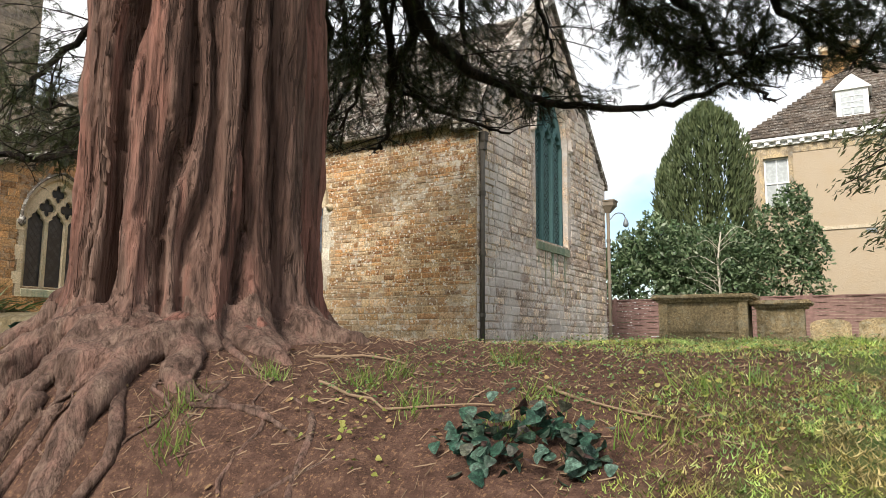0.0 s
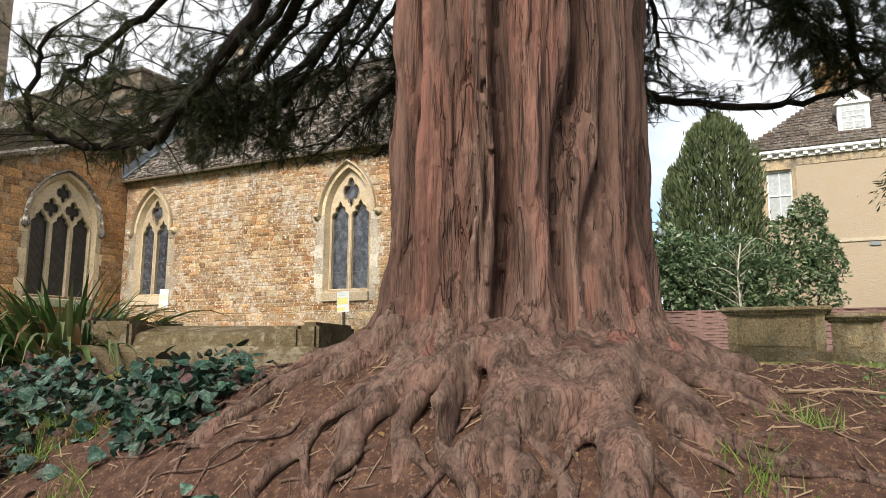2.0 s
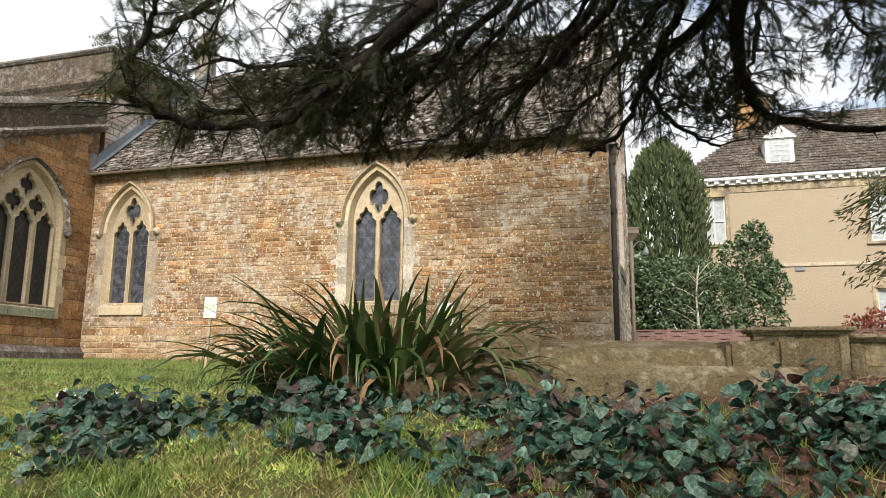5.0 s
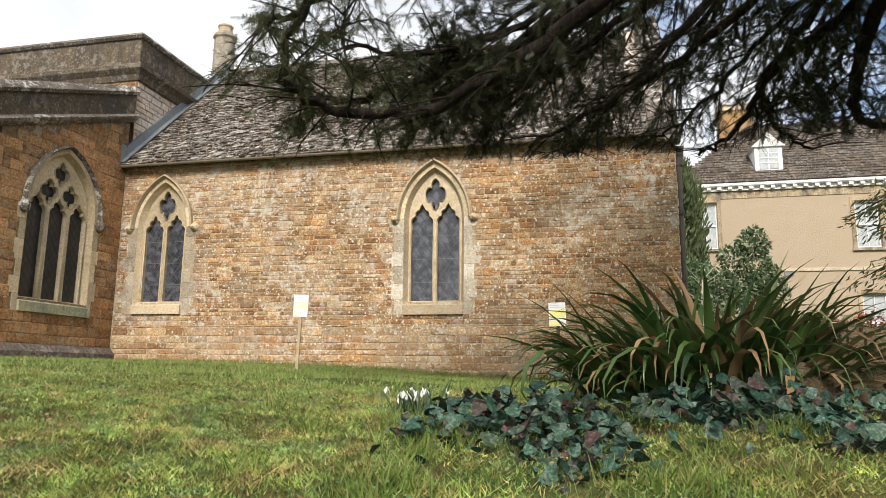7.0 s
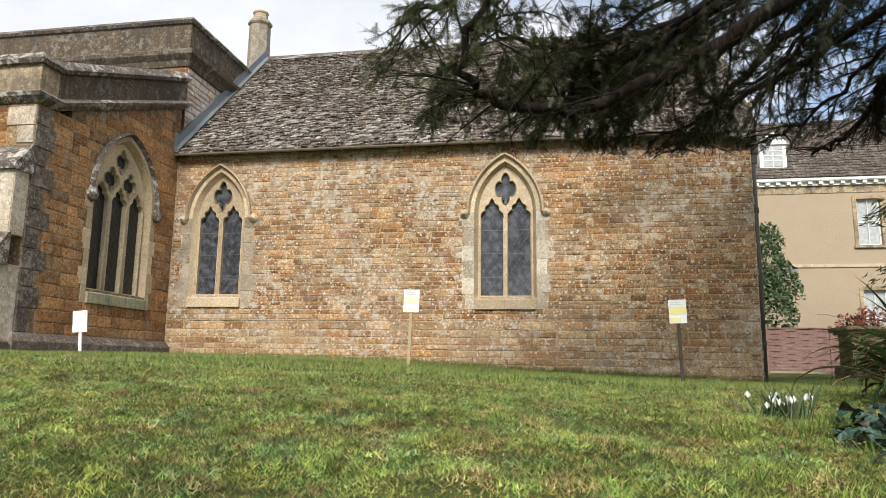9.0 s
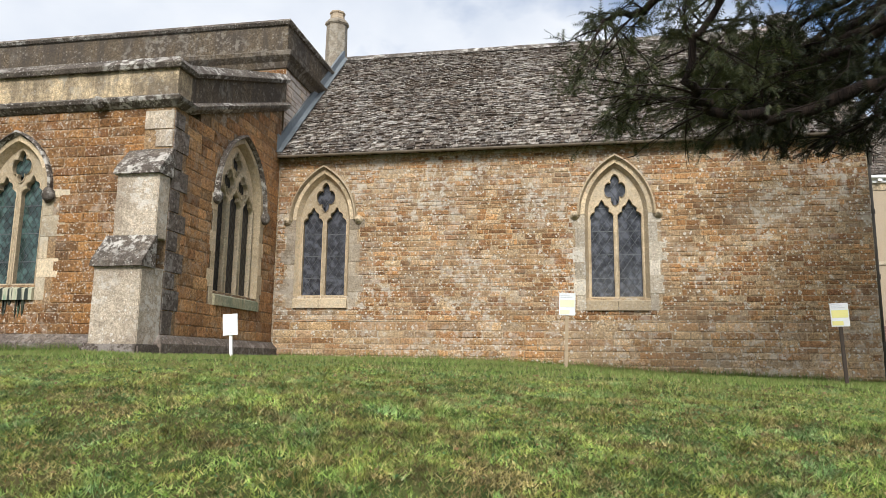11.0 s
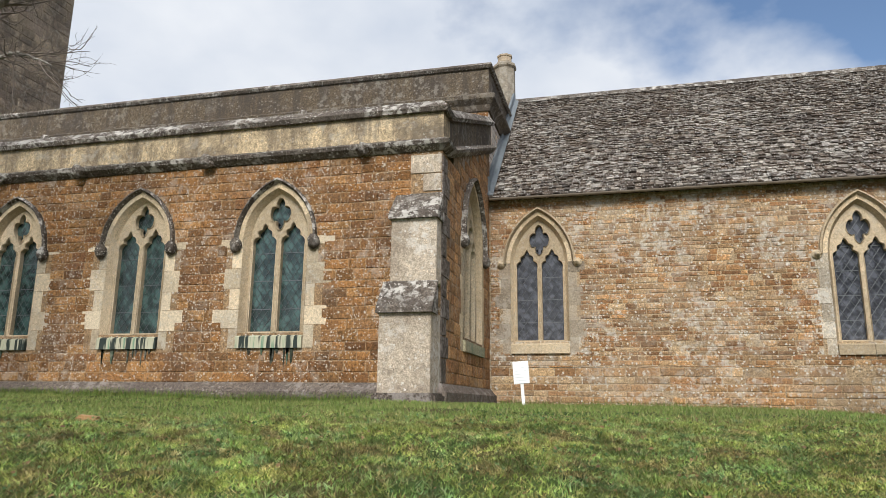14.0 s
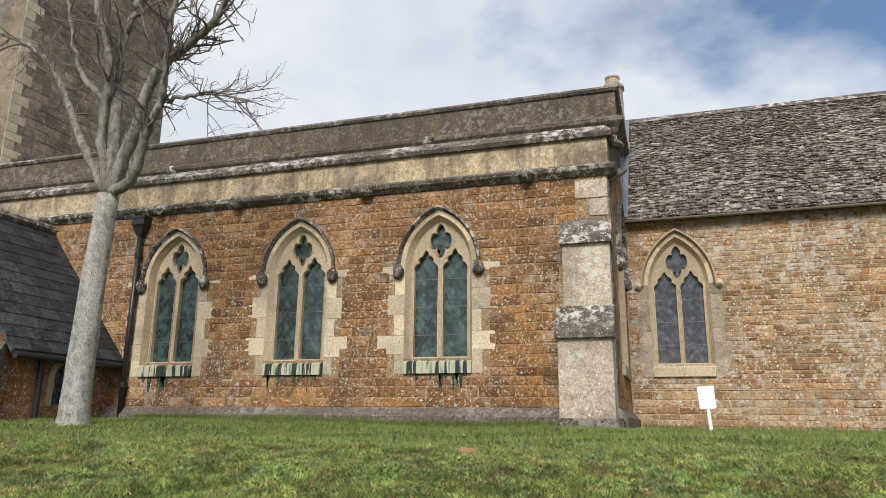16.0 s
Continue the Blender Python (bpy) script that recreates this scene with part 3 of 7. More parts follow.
def build_ground():
    xs = np.concatenate([[-900, -300, -120, -70], np.arange(-45, -26, 1.0), np.arange(-26, 3, 0.09), np.arange(3, 20, 1.0), [30, 60, 120, 300, 900]])
    ys = np.concatenate([[-900, -300, -100, -50, -25], np.arange(-14, -1, 0.8), np.arange(-1, 4.5, 0.07), np.arange(4.5, 12, 0.3), np.arange(12, 40, 2.0), [50, 80, 150, 300, 900]])
    X, Y = np.meshgrid(xs, ys, indexing="ij")
    Z = ground(X, Y)
    rng = np.random.default_rng(3)
    fine = (X > -26) & (X < 3) & (Y > -1) & (Y < 9)
    Z = Z + np.where(fine, rng.normal(0, 0.003, Z.shape), 0)
    nx, ny = X.shape
    I = np.arange(nx * ny).reshape(nx, ny)
    F = np.stack([I[:-1, :-1], I[1:, :-1], I[1:, 1:], I[:-1, 1:]], -1).reshape(-1, 4)
    g = fast("ground", np.stack([X, Y, Z], -1).reshape(-1, 3), F, M_GROUND, smooth=True)
    tagged(g, "sloping churchyard turf with bare reddish soil under the yew", "ground", kind="structure")


build_ground()

# ---------------------------------------------------------------- church walls
def arch(cx, half, z0, zs, rise, n=12):
    """A pointed arch: up the left jamb from z0, over the apex at zs + rise, and down."""
    R = (half * half + rise * rise) / (2 * half)
    a1 = math.acos(max(-1, min(1, (R - half) / R)))
    left = [(cx + (R - half) - R * math.cos(a1 * i / n), zs + R * math.sin(a1 * i / n)) for i in range(n + 1)]
    right = [(2 * cx - a, b) for a, b in reversed(left[:-1])]
    return [(cx - half, z0)] + left + right + [(cx + half, z0)]


def arch_half(half, zs, rise, z):
    """Half the width of such an arch at height z."""
    if z <= zs:
        return half
    if z >= zs + rise:
        return 0.0
    R = (half * half + rise * rise) / (2 * half)
    return math.sqrt(max(0, R * R - (z - zs) ** 2)) - (R - half)


def south(y):
    """Places on a wall that faces south: a runs along x, depth goes north."""
    return lambda a, b, d: (a, y + d, b)


def east(x):
    """Places on a wall that faces east: a runs along y, depth goes west."""
    return lambda a, b, d: (x - d, a, b)


STONE_MESH = []


def stone_meshes():
    rng = random.Random(5)
    for i in range(6):
        c, e = 0.06, 0.12
        V = [(-0.5, 0, -0.5), (0.5, 0, -0.5), (0.5, 0, 0.5), (-0.5, 0, 0.5)]
        V += [(sx * (0.5 - c * rng.uniform(0.2, 1)), -0.75, sz * (0.5 - e * rng.uniform(0.2, 1))) for sx, sz in ((-1, -1), (1, -1), (1, 1), (-1, 1))]
        V += [(rng.uniform(-0.15, 0.15), -1.0, rng.uniform(-0.15, 0.15))]
        F = [(0, 1, 5, 4), (1, 2, 6, 5), (2, 3, 7, 6), (3, 0, 4, 7), (4, 5, 8), (5, 6, 8), (6, 7, 8), (7, 4, 8)]
        STONE_MESH.append((V, F))


stone_meshes()


def stonework(wall, turn, place, a0, a1, z0, z1, hs, ws, blocked, mat, near, seed, proud=0.014, joint=0.012, name="stone", zcut=None, skip=0.0):
    """Courses of single stones on a wall's face. place(a, z): the spot on the face; turn: degrees about z of the face.
    blocked(z): stretches of a that openings and dressings take. near: the stretch whose stones are parts of their own."""
    rng = random.Random(seed)
    meshes = []
    for V, F in STONE_MESH:
        me = bpy.data.meshes.new(name)
        me.from_pydata(V, [], F)
        me.materials.append(mat)
        meshes.append(me)
    single, rest = [], []
    z = z0
    while z < z1 - 0.03:
        h = min(rng.uniform(*hs), z1 - z)
        zc = z + h / 2
        gaps = sorted(blocked(zc))
        spans, a = [], a0
        for g0, g1 in gaps:
            if g0 > a:
                spans.append((a, min(g0, a1)))
            a = max(a, g1)
        if a < a1:
            spans.append((a, a1))
        for s0, s1 in spans:
            if s1 - s0 < 0.05:
                continue
            p = s0
            while p < s1 - 1e-4:
                w = rng.uniform(*ws) * (1.0 if rng.random() < 0.8 else 0.6)
                if s1 - (p + w) < ws[0] * 0.5:
                    w = s1 - p
                c = p + w / 2
                if rng.random() < skip:
                    p += w
                    continue
                if zcut is None or zc + h / 2 < zcut(c):
                    q = (c, zc + rng.uniform(-0.004, 0.004), w - joint * rng.uniform(0.6, 1.8), h - joint * rng.uniform(0.6, 1.6), proud * rng.uniform(0.35, 1.4), rng.randrange(6))
                    (single if near[0] <= c <= near[1] and len(single) < 290 else rest).append(q)
                p += w
        z += h
    for c, zc, w, h, d, i in single:
        o = new(name, meshes[i])
        o.matrix_world = Matrix.Translation(place(c, zc)) @ pose(0, 0, 0, 0, 0, turn) @ Matrix.Diagonal((w, d, h, 1))
        o.parent = wall
    if rest:
        b = Build()
        for c, zc, w, h, d, i in rest:
            V, F = STONE_MESH[i]
            m = Matrix.Translation(place(c, zc)) @ pose(0, 0, 0, 0, 0, turn) @ Matrix.Diagonal((w, d, h, 1))
            b.add([m @ Vector(v) for v in V], F)
        tagged(b.make("stonework", mat, wall), kind="stuff")


CH_Y, CH_X0, CH_X1, CH_N = 10.92, -16.4, -5.95, 18.1
AI_Y, AI_X = 7.25, -16.4
RIDGE_Y, RIDGE_Z, EAVE_Z = 14.5, 9.15, 5.6
# centre, half opening, sill, springing, rise, half and springing and rise of the hood
CH_WINS = [(-15.47, 0.47, 2.86, 4.32, 0.84), (-10.06, 0.48, 2.81, 4.3, 0.86)]
AI_WINS = [(-18.92, 0.46, 2.7, 4.1, 0.7), (-21.27, 0.46, 2.7, 4.1, 0.7), (-23.62, 0.46, 2.7, 4.1, 0.7)]
AE_WIN = (9.4, 0.72, 2.74, 4.32, 1.0)
E_WIN = (14.45, 0.86, 3.75, 6.1, 1.2)


def wall_slab(name, label, outline, holes, P, depth, mat):
    b = Build().slab([outline] + [arch(h[0], h[1] + 0.06, *h[2:4], h[4] + 0.06) for h in holes], P, depth)
    w = b.make(name, mat)
    tagged(w, label, "wall", kind="structure")
    return w


w_chancel = wall_slab("wall_south", "coursed orange ironstone chancel wall with lichen and lime patches", [(CH_X0, 1.0), (CH_X1, 1.0), (CH_X1, EAVE_Z), (CH_X0, EAVE_Z)], CH_WINS, south(CH_Y), 0.7, M_MORTAR)
w_east = wall_slab("wall_east", "grey-brown rubble gable wall with limewash patches", [(CH_Y + 0.7, 1.0), (CH_N, 1.0), (CH_N, EAVE_Z), (RIDGE_Y, RIDGE_Z + 0.15), (CH_Y + 0.7, EAVE_Z + 0.75)], [E_WIN], east(CH_X1), 0.7, M_EAST)
w_aisle = wall_slab("wall_aisle", "red-brown ironstone aisle wall in squared courses, speckled with lichen", [(-34.0, 1.0), (AI_X, 1.0), (AI_X, 5.26), (-34.0, 5.26)], AI_WINS, south(AI_Y), 0.7, M_AMORTAR)
w_aend = wall_slab("wall_aisle_end", "red-brown ironstone end wall of the aisle", [(AI_Y + 0.7, 1.0), (CH_Y, 1.0), (CH_Y, 6.62), (AI_Y + 0.7, 5.53)], [AE_WIN], east(AI_X), 0.7, M_AMORTAR)
b = Build().box(CH_X0, CH_X1 - 0.7, CH_N - 0.7, CH_N, 1.0, EAVE_Z)
tagged(b.make("wall_north", M_EAST), "plain rubble north wall of the chancel", "wall", kind="structure")
NAVE_X, NAVE_Y, NAVE_N = -16.45, 11.1, 18.2
b = Build().box(-33.0, NAVE_X, NAVE_Y, NAVE_N, 1.2, 8.4)
w_nave = b.make("wall_nave", M_AMORTAR)
tagged(w_nave, "brown ironstone clerestory wall above the aisle roof", "wall", kind="structure")


# ---- mouldings, parapets and copings
def moulding(name, label, path, prof, mat, cat="moulding"):
    t = Build().sweep(path, prof).make(name, mat)
    tagged(t, label, cat, kind="structure")
    return t


south_run = [(-34.0, AI_Y), (AI_X, AI_Y), (AI_X, AI_Y + 0.35)]
moulding("string_course", "weathered stone string course below the aisle parapet", south_run, [(-0.1, 5.26), (0.03, 5.26), (0.12, 5.33), (0.14, 5.38), (0.05, 5.44), (-0.1, 5.44)], M_COPING)
moulding("parapet", "ochre ashlar parapet of the aisle with dark weather stains", south_run, [(-0.35, 5.44), (0.02, 5.44), (0.02, 5.84), (-0.35, 5.84)], M_BAND, "parapet")
moulding("coping", "dark lichen-covered parapet coping", south_run, [(-0.4, 5.84), (0.08, 5.84), (0.11, 5.9), (0.06, 5.96), (-0.02, 6.04), (-0.4, 6.06)], M_COPING, "coping")


def rake(name, label, y0, y1, z0, slope, prof, mat, cat):
    """A moulding that climbs along the aisle's end wall."""
    k = len(prof)
    V = [(AI_X + o, y, z0 + u + slope * (y - y0)) for y in (y0, y1) for o, u in prof]
    F = [(j, (j + 1) % k, k + (j + 1) % k, k + j) for j in range(k)] + [tuple(range(k)), tuple(range(2 * k - 1, k - 1, -1))]
    tagged(Build().add(V, F).make(name, mat), label, cat, kind="structure")


RS = (6.62 - 5.36) / (CH_Y - AI_Y - 0.35)
rake("string_course", "climbing stone string course under the raked parapet", AI_Y + 0.35, CH_Y + 0.1, 5.26, RS, [(-0.1, 0), (0.03, 0), (0.12, 0.07), (0.14, 0.12), (0.05, 0.18), (-0.1, 0.18)], M_COPING, "moulding")
rake("parapet", "grey raked parapet of the aisle end", AI_Y + 0.35, CH_Y + 0.1, 5.44, RS, [(-0.35, 0), (0.02, 0), (0.02, 0.4), (-0.35, 0.4)], M_PARAPET, "parapet")
rake("coping", "lichened raked coping of the aisle end", AI_Y + 0.35, CH_Y + 0.1, 5.84, RS, [(-0.4, 0), (0.08, 0), (0.11, 0.06), (0.06, 0.12), (-0.02, 0.2), (-0.4, 0.22)], M_COPING, "coping")
b = Build().add([(-34, AI_Y + 0.3, 5.7), (AI_X - 0.3, AI_Y + 0.3, 5.7), (AI_X - 0.3, NAVE_Y, 7.0), (-34, NAVE_Y, 7.0), (-34, AI_Y + 0.3, 5.6), (AI_X - 0.3, AI_Y + 0.3, 5.6), (AI_X - 0.3, NAVE_Y, 6.9), (-34, NAVE_Y, 6.9)], [(0, 1, 2, 3), (7, 6, 5, 4), (0, 4, 5, 1), (1, 5, 6, 2), (2, 6, 7, 3), (3, 7, 4, 0)])
tagged(b.make("aisle_roof", M_LEAD), "low lead roof of the aisle behind its parapet", "roof", kind="structure")
nave_run = [(-33.0, NAVE_Y), (NAVE_X, NAVE_Y), (NAVE_X, 15.4)]
moulding("nave_string_course", "weathered stone string course below the nave parapet", nave_run, [(-0.1, 7.5), (0.03, 7.5), (0.06, 7.62), (0.16, 7.72), (0.17, 7.8), (0.04, 7.88), (-0.1, 7.88)], M_PARAPET)
moulding("nave_parapet", "brown-grey ashlar nave parapet", nave_run, [(-0.35, 7.88), (0.02, 7.88), (0.02, 8.42), (-0.35, 8.42)], M_PARAPET, "parapet")
moulding("nave_coping", "lichened coping stones of the nave parapet", nave_run, [(-0.4, 8.42), (0.06, 8.42), (0.1, 8.47), (0.08, 8.52), (-0.1, 8.6), (-0.4, 8.6)], M_COPING, "coping")
moulding("plinth", "dark weathered stone plinth", [(-34.0, AI_Y), (AI_X, AI_Y), (AI_X, CH_Y)], [(-0.05, 1.2), (0.13, 1.2), (0.13, 1.88), (0.02, 2.0), (-0.05, 2.0)], M_PLINTH, "plinth")


# ---- chancel roof
def chancel_roof():
    v0, v1 = CH_X0 + 0.02, CH_X1 - 0.12
    ov = 0.16
    sl = (RIDGE_Z - EAVE_Z) / (RIDGE_Y - CH_Y)
    y_e, z_e = CH_Y - ov, EAVE_Z - ov * sl + 0.12
    b = Build()
    for side in (1, -1):
        ya, yb = (y_e, RIDGE_Y) if side > 0 else (CH_N + ov, RIDGE_Y)
        V = [(x, y, z) for x in (v0, v1) for y, z in ((ya, z_e), (yb, RIDGE_Z), (yb, RIDGE_Z - 0.12), (ya, z_e - 0.06))]
        b.add(V, [(0, 1, 2, 3), (7, 6, 5, 4), (0, 4, 5, 1), (1, 5, 6, 2), (2, 6, 7, 3), (3, 7, 4, 0)])
    roof = b.make("chancel_roof", M_SLATE)
    tagged(roof, "steep stone-slated chancel roof with white lichen", "roof", kind="structure")
    L = math.hypot(RIDGE_Y - y_e, RIDGE_Z - z_e)
    ang = math.degrees(math.atan2(RIDGE_Z - z_e, RIDGE_Y - y_e))
    rng = random.Random(21)
    V0 = [(-0.5, 0, 0), (0.5, 0, 0), (0.46, 1, 0), (-0.47, 1, 0), (-0.47, -0.03, 1), (0.48, 0.02, 1), (0.5, 1, 0.5), (-0.5, 1, 0.5)]
    F0 = [(4, 5, 6, 7), (0, 1, 5, 4), (1, 2, 6, 5), (3, 0, 4, 7)]
    me = bpy.data.meshes.new("slate")
    me.from_pydata(V0, [], F0)
    me.materials.append(M_SLATE)
    rest, count, s = Build(), 0, 0.0
    rows = []
    while s < L - 0.05:
        e = 0.118 - 0.05 * s / L
        rows.append((s, e))
        s += e
    for s, e in rows:
        x = v0
        while x < v1 - 0.05:
            w = min(rng.uniform(0.07, 0.16), v1 - x)
            m = Matrix.Translation((x + w / 2, y_e, z_e)) @ pose(0, 0, 0, ang) @ Matrix.Translation((0, s - 0.02 + rng.uniform(-0.024, 0.024), 0.0)) @ pose(0, 0, 0, -1.5 + rng.uniform(-2.2, 1.6), rng.uniform(-2.5, 2.5), rng.uniform(-2, 2)) @ Matrix.Diagonal((w - 0.006, e * 1.7, rng.uniform(0.024, 0.06), 1))
            if -15.9 < x < -10.5 and count < 290 and s < 2.0:
                o = new("slate", me)
                o.matrix_world = m
                o.parent = roof
                count += 1
            else:
                rest.add([m @ Vector(v) for v in V0], F0)
            x += w
    tagged(rest.make("slate_rest", M_SLATE, roof), kind="stuff")
    r = Build()
    x = v0
    while x < v1:
        w = min(0.45, v1 - x)
        r.add([(x + 0.004, RIDGE_Y - 0.14, RIDGE_Z - 0.06), (x + 0.004, RIDGE_Y, RIDGE_Z + 0.1), (x + 0.004, RIDGE_Y + 0.14, RIDGE_Z - 0.06), (x + w - 0.004, RIDGE_Y - 0.14, RIDGE_Z - 0.06), (x + w - 0.004, RIDGE_Y, RIDGE_Z + 0.1), (x + w - 0.004, RIDGE_Y + 0.14, RIDGE_Z - 0.06)], [(0, 3, 4, 1), (1, 4, 5, 2), (0, 1, 2), (5, 4, 3)])
        x += w
    r.make("ridge_tiles", M_COPING, roof)
    # lead flashing up the nave wall
    f = Build()
    f.add([(NAVE_X + dx, y, z + dz) for y, z in ((y_e - 0.03, z_e), (RIDGE_Y, RIDGE_Z)) for dx, dz in ((0.0, 0.28), (0.05, 0.28), (0.06, 0.1), (0.16, 0.085), (0.16, 0.06), (0.0, 0.06))],
          [(j, (j + 1) % 6, 6 + (j + 1) % 6, 6 + j) for j in range(6)] + [(0, 1, 2, 3, 4, 5), (11, 10, 9, 8, 7, 6)])
    tagged(f.make("lead_flashing", M_LEAD), "grey lead flashing where the roof meets the nave wall", "flashing", kind="structure")
    # gutter under the eave
    n = 8
    prof = [(y_e - 0.05 + 0.042 * math.cos(math.pi + math.pi * i / n), z_e - 0.02 + 0.042 * math.sin(math.pi + math.pi * i / n)) for i in range(n + 1)]
    prof += [(y_e - 0.05 + 0.035 * math.cos(-math.pi * i / n), z_e - 0.02 + 0.035 * math.sin(-math.pi * i / n)) for i in range(n + 1)]
    k = len(prof)
    gV = [(x, y, z) for x in (CH_X0 + 0.05, CH_X1 + 0.02) for y, z in prof]
    gF = [(j, (j + 1) % k, k + (j + 1) % k, k + j) for j in range(k)] + [tuple(range(k)), tuple(range(2 * k - 1, k - 1, -1))]
    gut = Build().add(gV, gF).make("eaves_gutter", M_GUTTER)
    tagged(gut, "half-round stone-coloured eaves gutter along the chancel", "gutter", kind="structure")
    br = Build().box(CH_X0 + 0.03, CH_X1, CH_Y - 0.05, CH_Y, EAVE_Z - 0.13, EAVE_Z - 0.06, 0.008)
    tagged(br.make("eaves_course", M_MORTAR), "thin stone eaves course under the gutter", "trim", kind="structure")


chancel_roof()
# gable coping
b = Build()
for side in (1, -1):
    ya, za = (CH_Y - 0.1, EAVE_Z + 0.18) if side > 0 else (CH_N + 0.1, EAVE_Z + 0.18)
    V = [(x, y, z) for x in (CH_X1 - 0.42, CH_X1 + 0.06) for y, z in ((ya, za), (RIDGE_Y, RIDGE_Z + 0.42), (RIDGE_Y, RIDGE_Z + 0.26), (ya, za - 0.16))]
    b.add(V, [(0, 1, 2, 3), (7, 6, 5, 4), (0, 4, 5, 1), (1, 5, 6, 2), (2, 6, 7, 3), (3, 7, 4, 0)])
b.box(CH_X1 - 0.44, CH_X1 + 0.08, CH_Y - 0.22, CH_Y + 0.1, EAVE_Z - 0.2, EAVE_Z + 0.1, 0.02)
tagged(b.make("gable_coping", M_COPING), "grey lichened gable coping with kneeler stone", "coping", kind="structure")
# tower
TWX, TWY0, TWY1 = -33.0, 11.2, 17.3
b = Build().box(TWX - 6.5, TWX, TWY0, TWY1, 1.0, 24.0)
w_tower = b.make("tower", M_TOWER)
tagged(w_tower, "dark weathered stone church tower", "tower", kind="structure")

# ---------------------------------------------------------------- yew trunk
FOOT = (-3.335, 2.64)


def yew_trunk():
    nth, nz = 420, 150
    zs = np.concatenate([np.linspace(0.85, 2.4, 80), np.linspace(2.42, 7.4, nz - 80)])
    th = np.linspace(0, 2 * np.pi, nth, endpoint=False)
    T, Z = np.meshgrid(th, zs)
    tw = T + 0.06 * np.sin(Z * 1.1 + 1) + 0.03 * np.sin(Z * 2.3 + T * 3)
    edge = np.sort(np.concatenate([np.linspace(0, 2 * np.pi, 18, endpoint=False) + np.random.default_rng(5).normal(0, 0.15, 18)]) % (2 * np.pi))
    tm = np.mod(tw + 0.02 * np.sin(4.0 * Z + 9 * T) + 0.06 * np.sin(1.9 * Z + 3 * T) + 0.035 * np.sin(4.7 * Z + 5 * T + 1), 2 * np.pi)
    k = np.searchsorted(edge, tm) % len(edge)
    lo = np.where(k > 0, edge[k - 1], edge[-1] - 2 * np.pi)
    hi = np.where(tm > edge[-1], edge[0] + 2 * np.pi, edge[k])
    lo = np.where(tm > edge[-1], edge[-1], lo)
    u = np.clip(2 * (tm - lo) / (hi - lo) - 1, -1, 1)
    amp = np.random.default_rng(6).uniform(0.07, 0.19, len(edge))[k]
    rib = 1.5 * amp * (0.25 - np.abs(u) ** 2.6) + np.random.default_rng(8).uniform(-0.03, 0.03, len(edge))[k] * (1 - u ** 4)
    rib += 0.02 * np.sin(3 * T + 1) + 0.007 * np.sin(41 * tw + 3 * np.sin(Z * 1.2)) + 0.006 * np.sin(63 * tw + Z * 1.7) + 0.012 * np.sin(7 * Z + 6 * T) * np.sin(3.1 * Z + 11 * T) + 0.007 * np.sin(17 * Z + 9 * T) * np.sin(23 * T + 5 * Z)
    toe = np.random.default_rng(15).uniform(0.35, 1.25, len(edge))[k] * np.sqrt(np.clip(1 - u * u, 0, 1))
    zb = 1.56 + 0.04 * np.sin(T + 0.3)
    drop = np.clip(Z - zb, 0, 9)
    flare = 0.34 * np.exp(-drop / 0.115) * (0.25 + 0.75 * toe) + 0.03 * np.exp(-drop / 0.5)
    R = 0.57 + 0.012 * np.sin(Z * 1.7 + 2 * T) + rib + flare - 0.01 * (Z - 2) * (Z > 2) + 0.03 * np.clip(Z - 5.5, 0, 3)
    R = R + 0.13 * np.exp(-(((T - 0.9) / 0.3) ** 2))
    rng = np.random.default_rng(7)
    R = R + rng.normal(0, 0.003, R.shape)
    R = R * np.sqrt(np.clip((7.42 - Z) / 0.25, 0.0, 1.0))
    X = FOOT[0] + 0.01 * (Z - 2) + R * np.cos(T) * 0.857 - 0.02 * np.sin(T)
    Y = FOOT[1] + R * np.sin(T) * np.where(T < np.pi, 1.32, 1.0)
    I = np.arange(X.size).reshape(X.shape)
    F = np.stack([I[:-1, :], np.roll(I[:-1, :], -1, 1), np.roll(I[1:, :], -1, 1), I[1:, :]], -1).reshape(-1, 4)
    return np.stack([X, Y, Z], -1).reshape(-1, 3), F


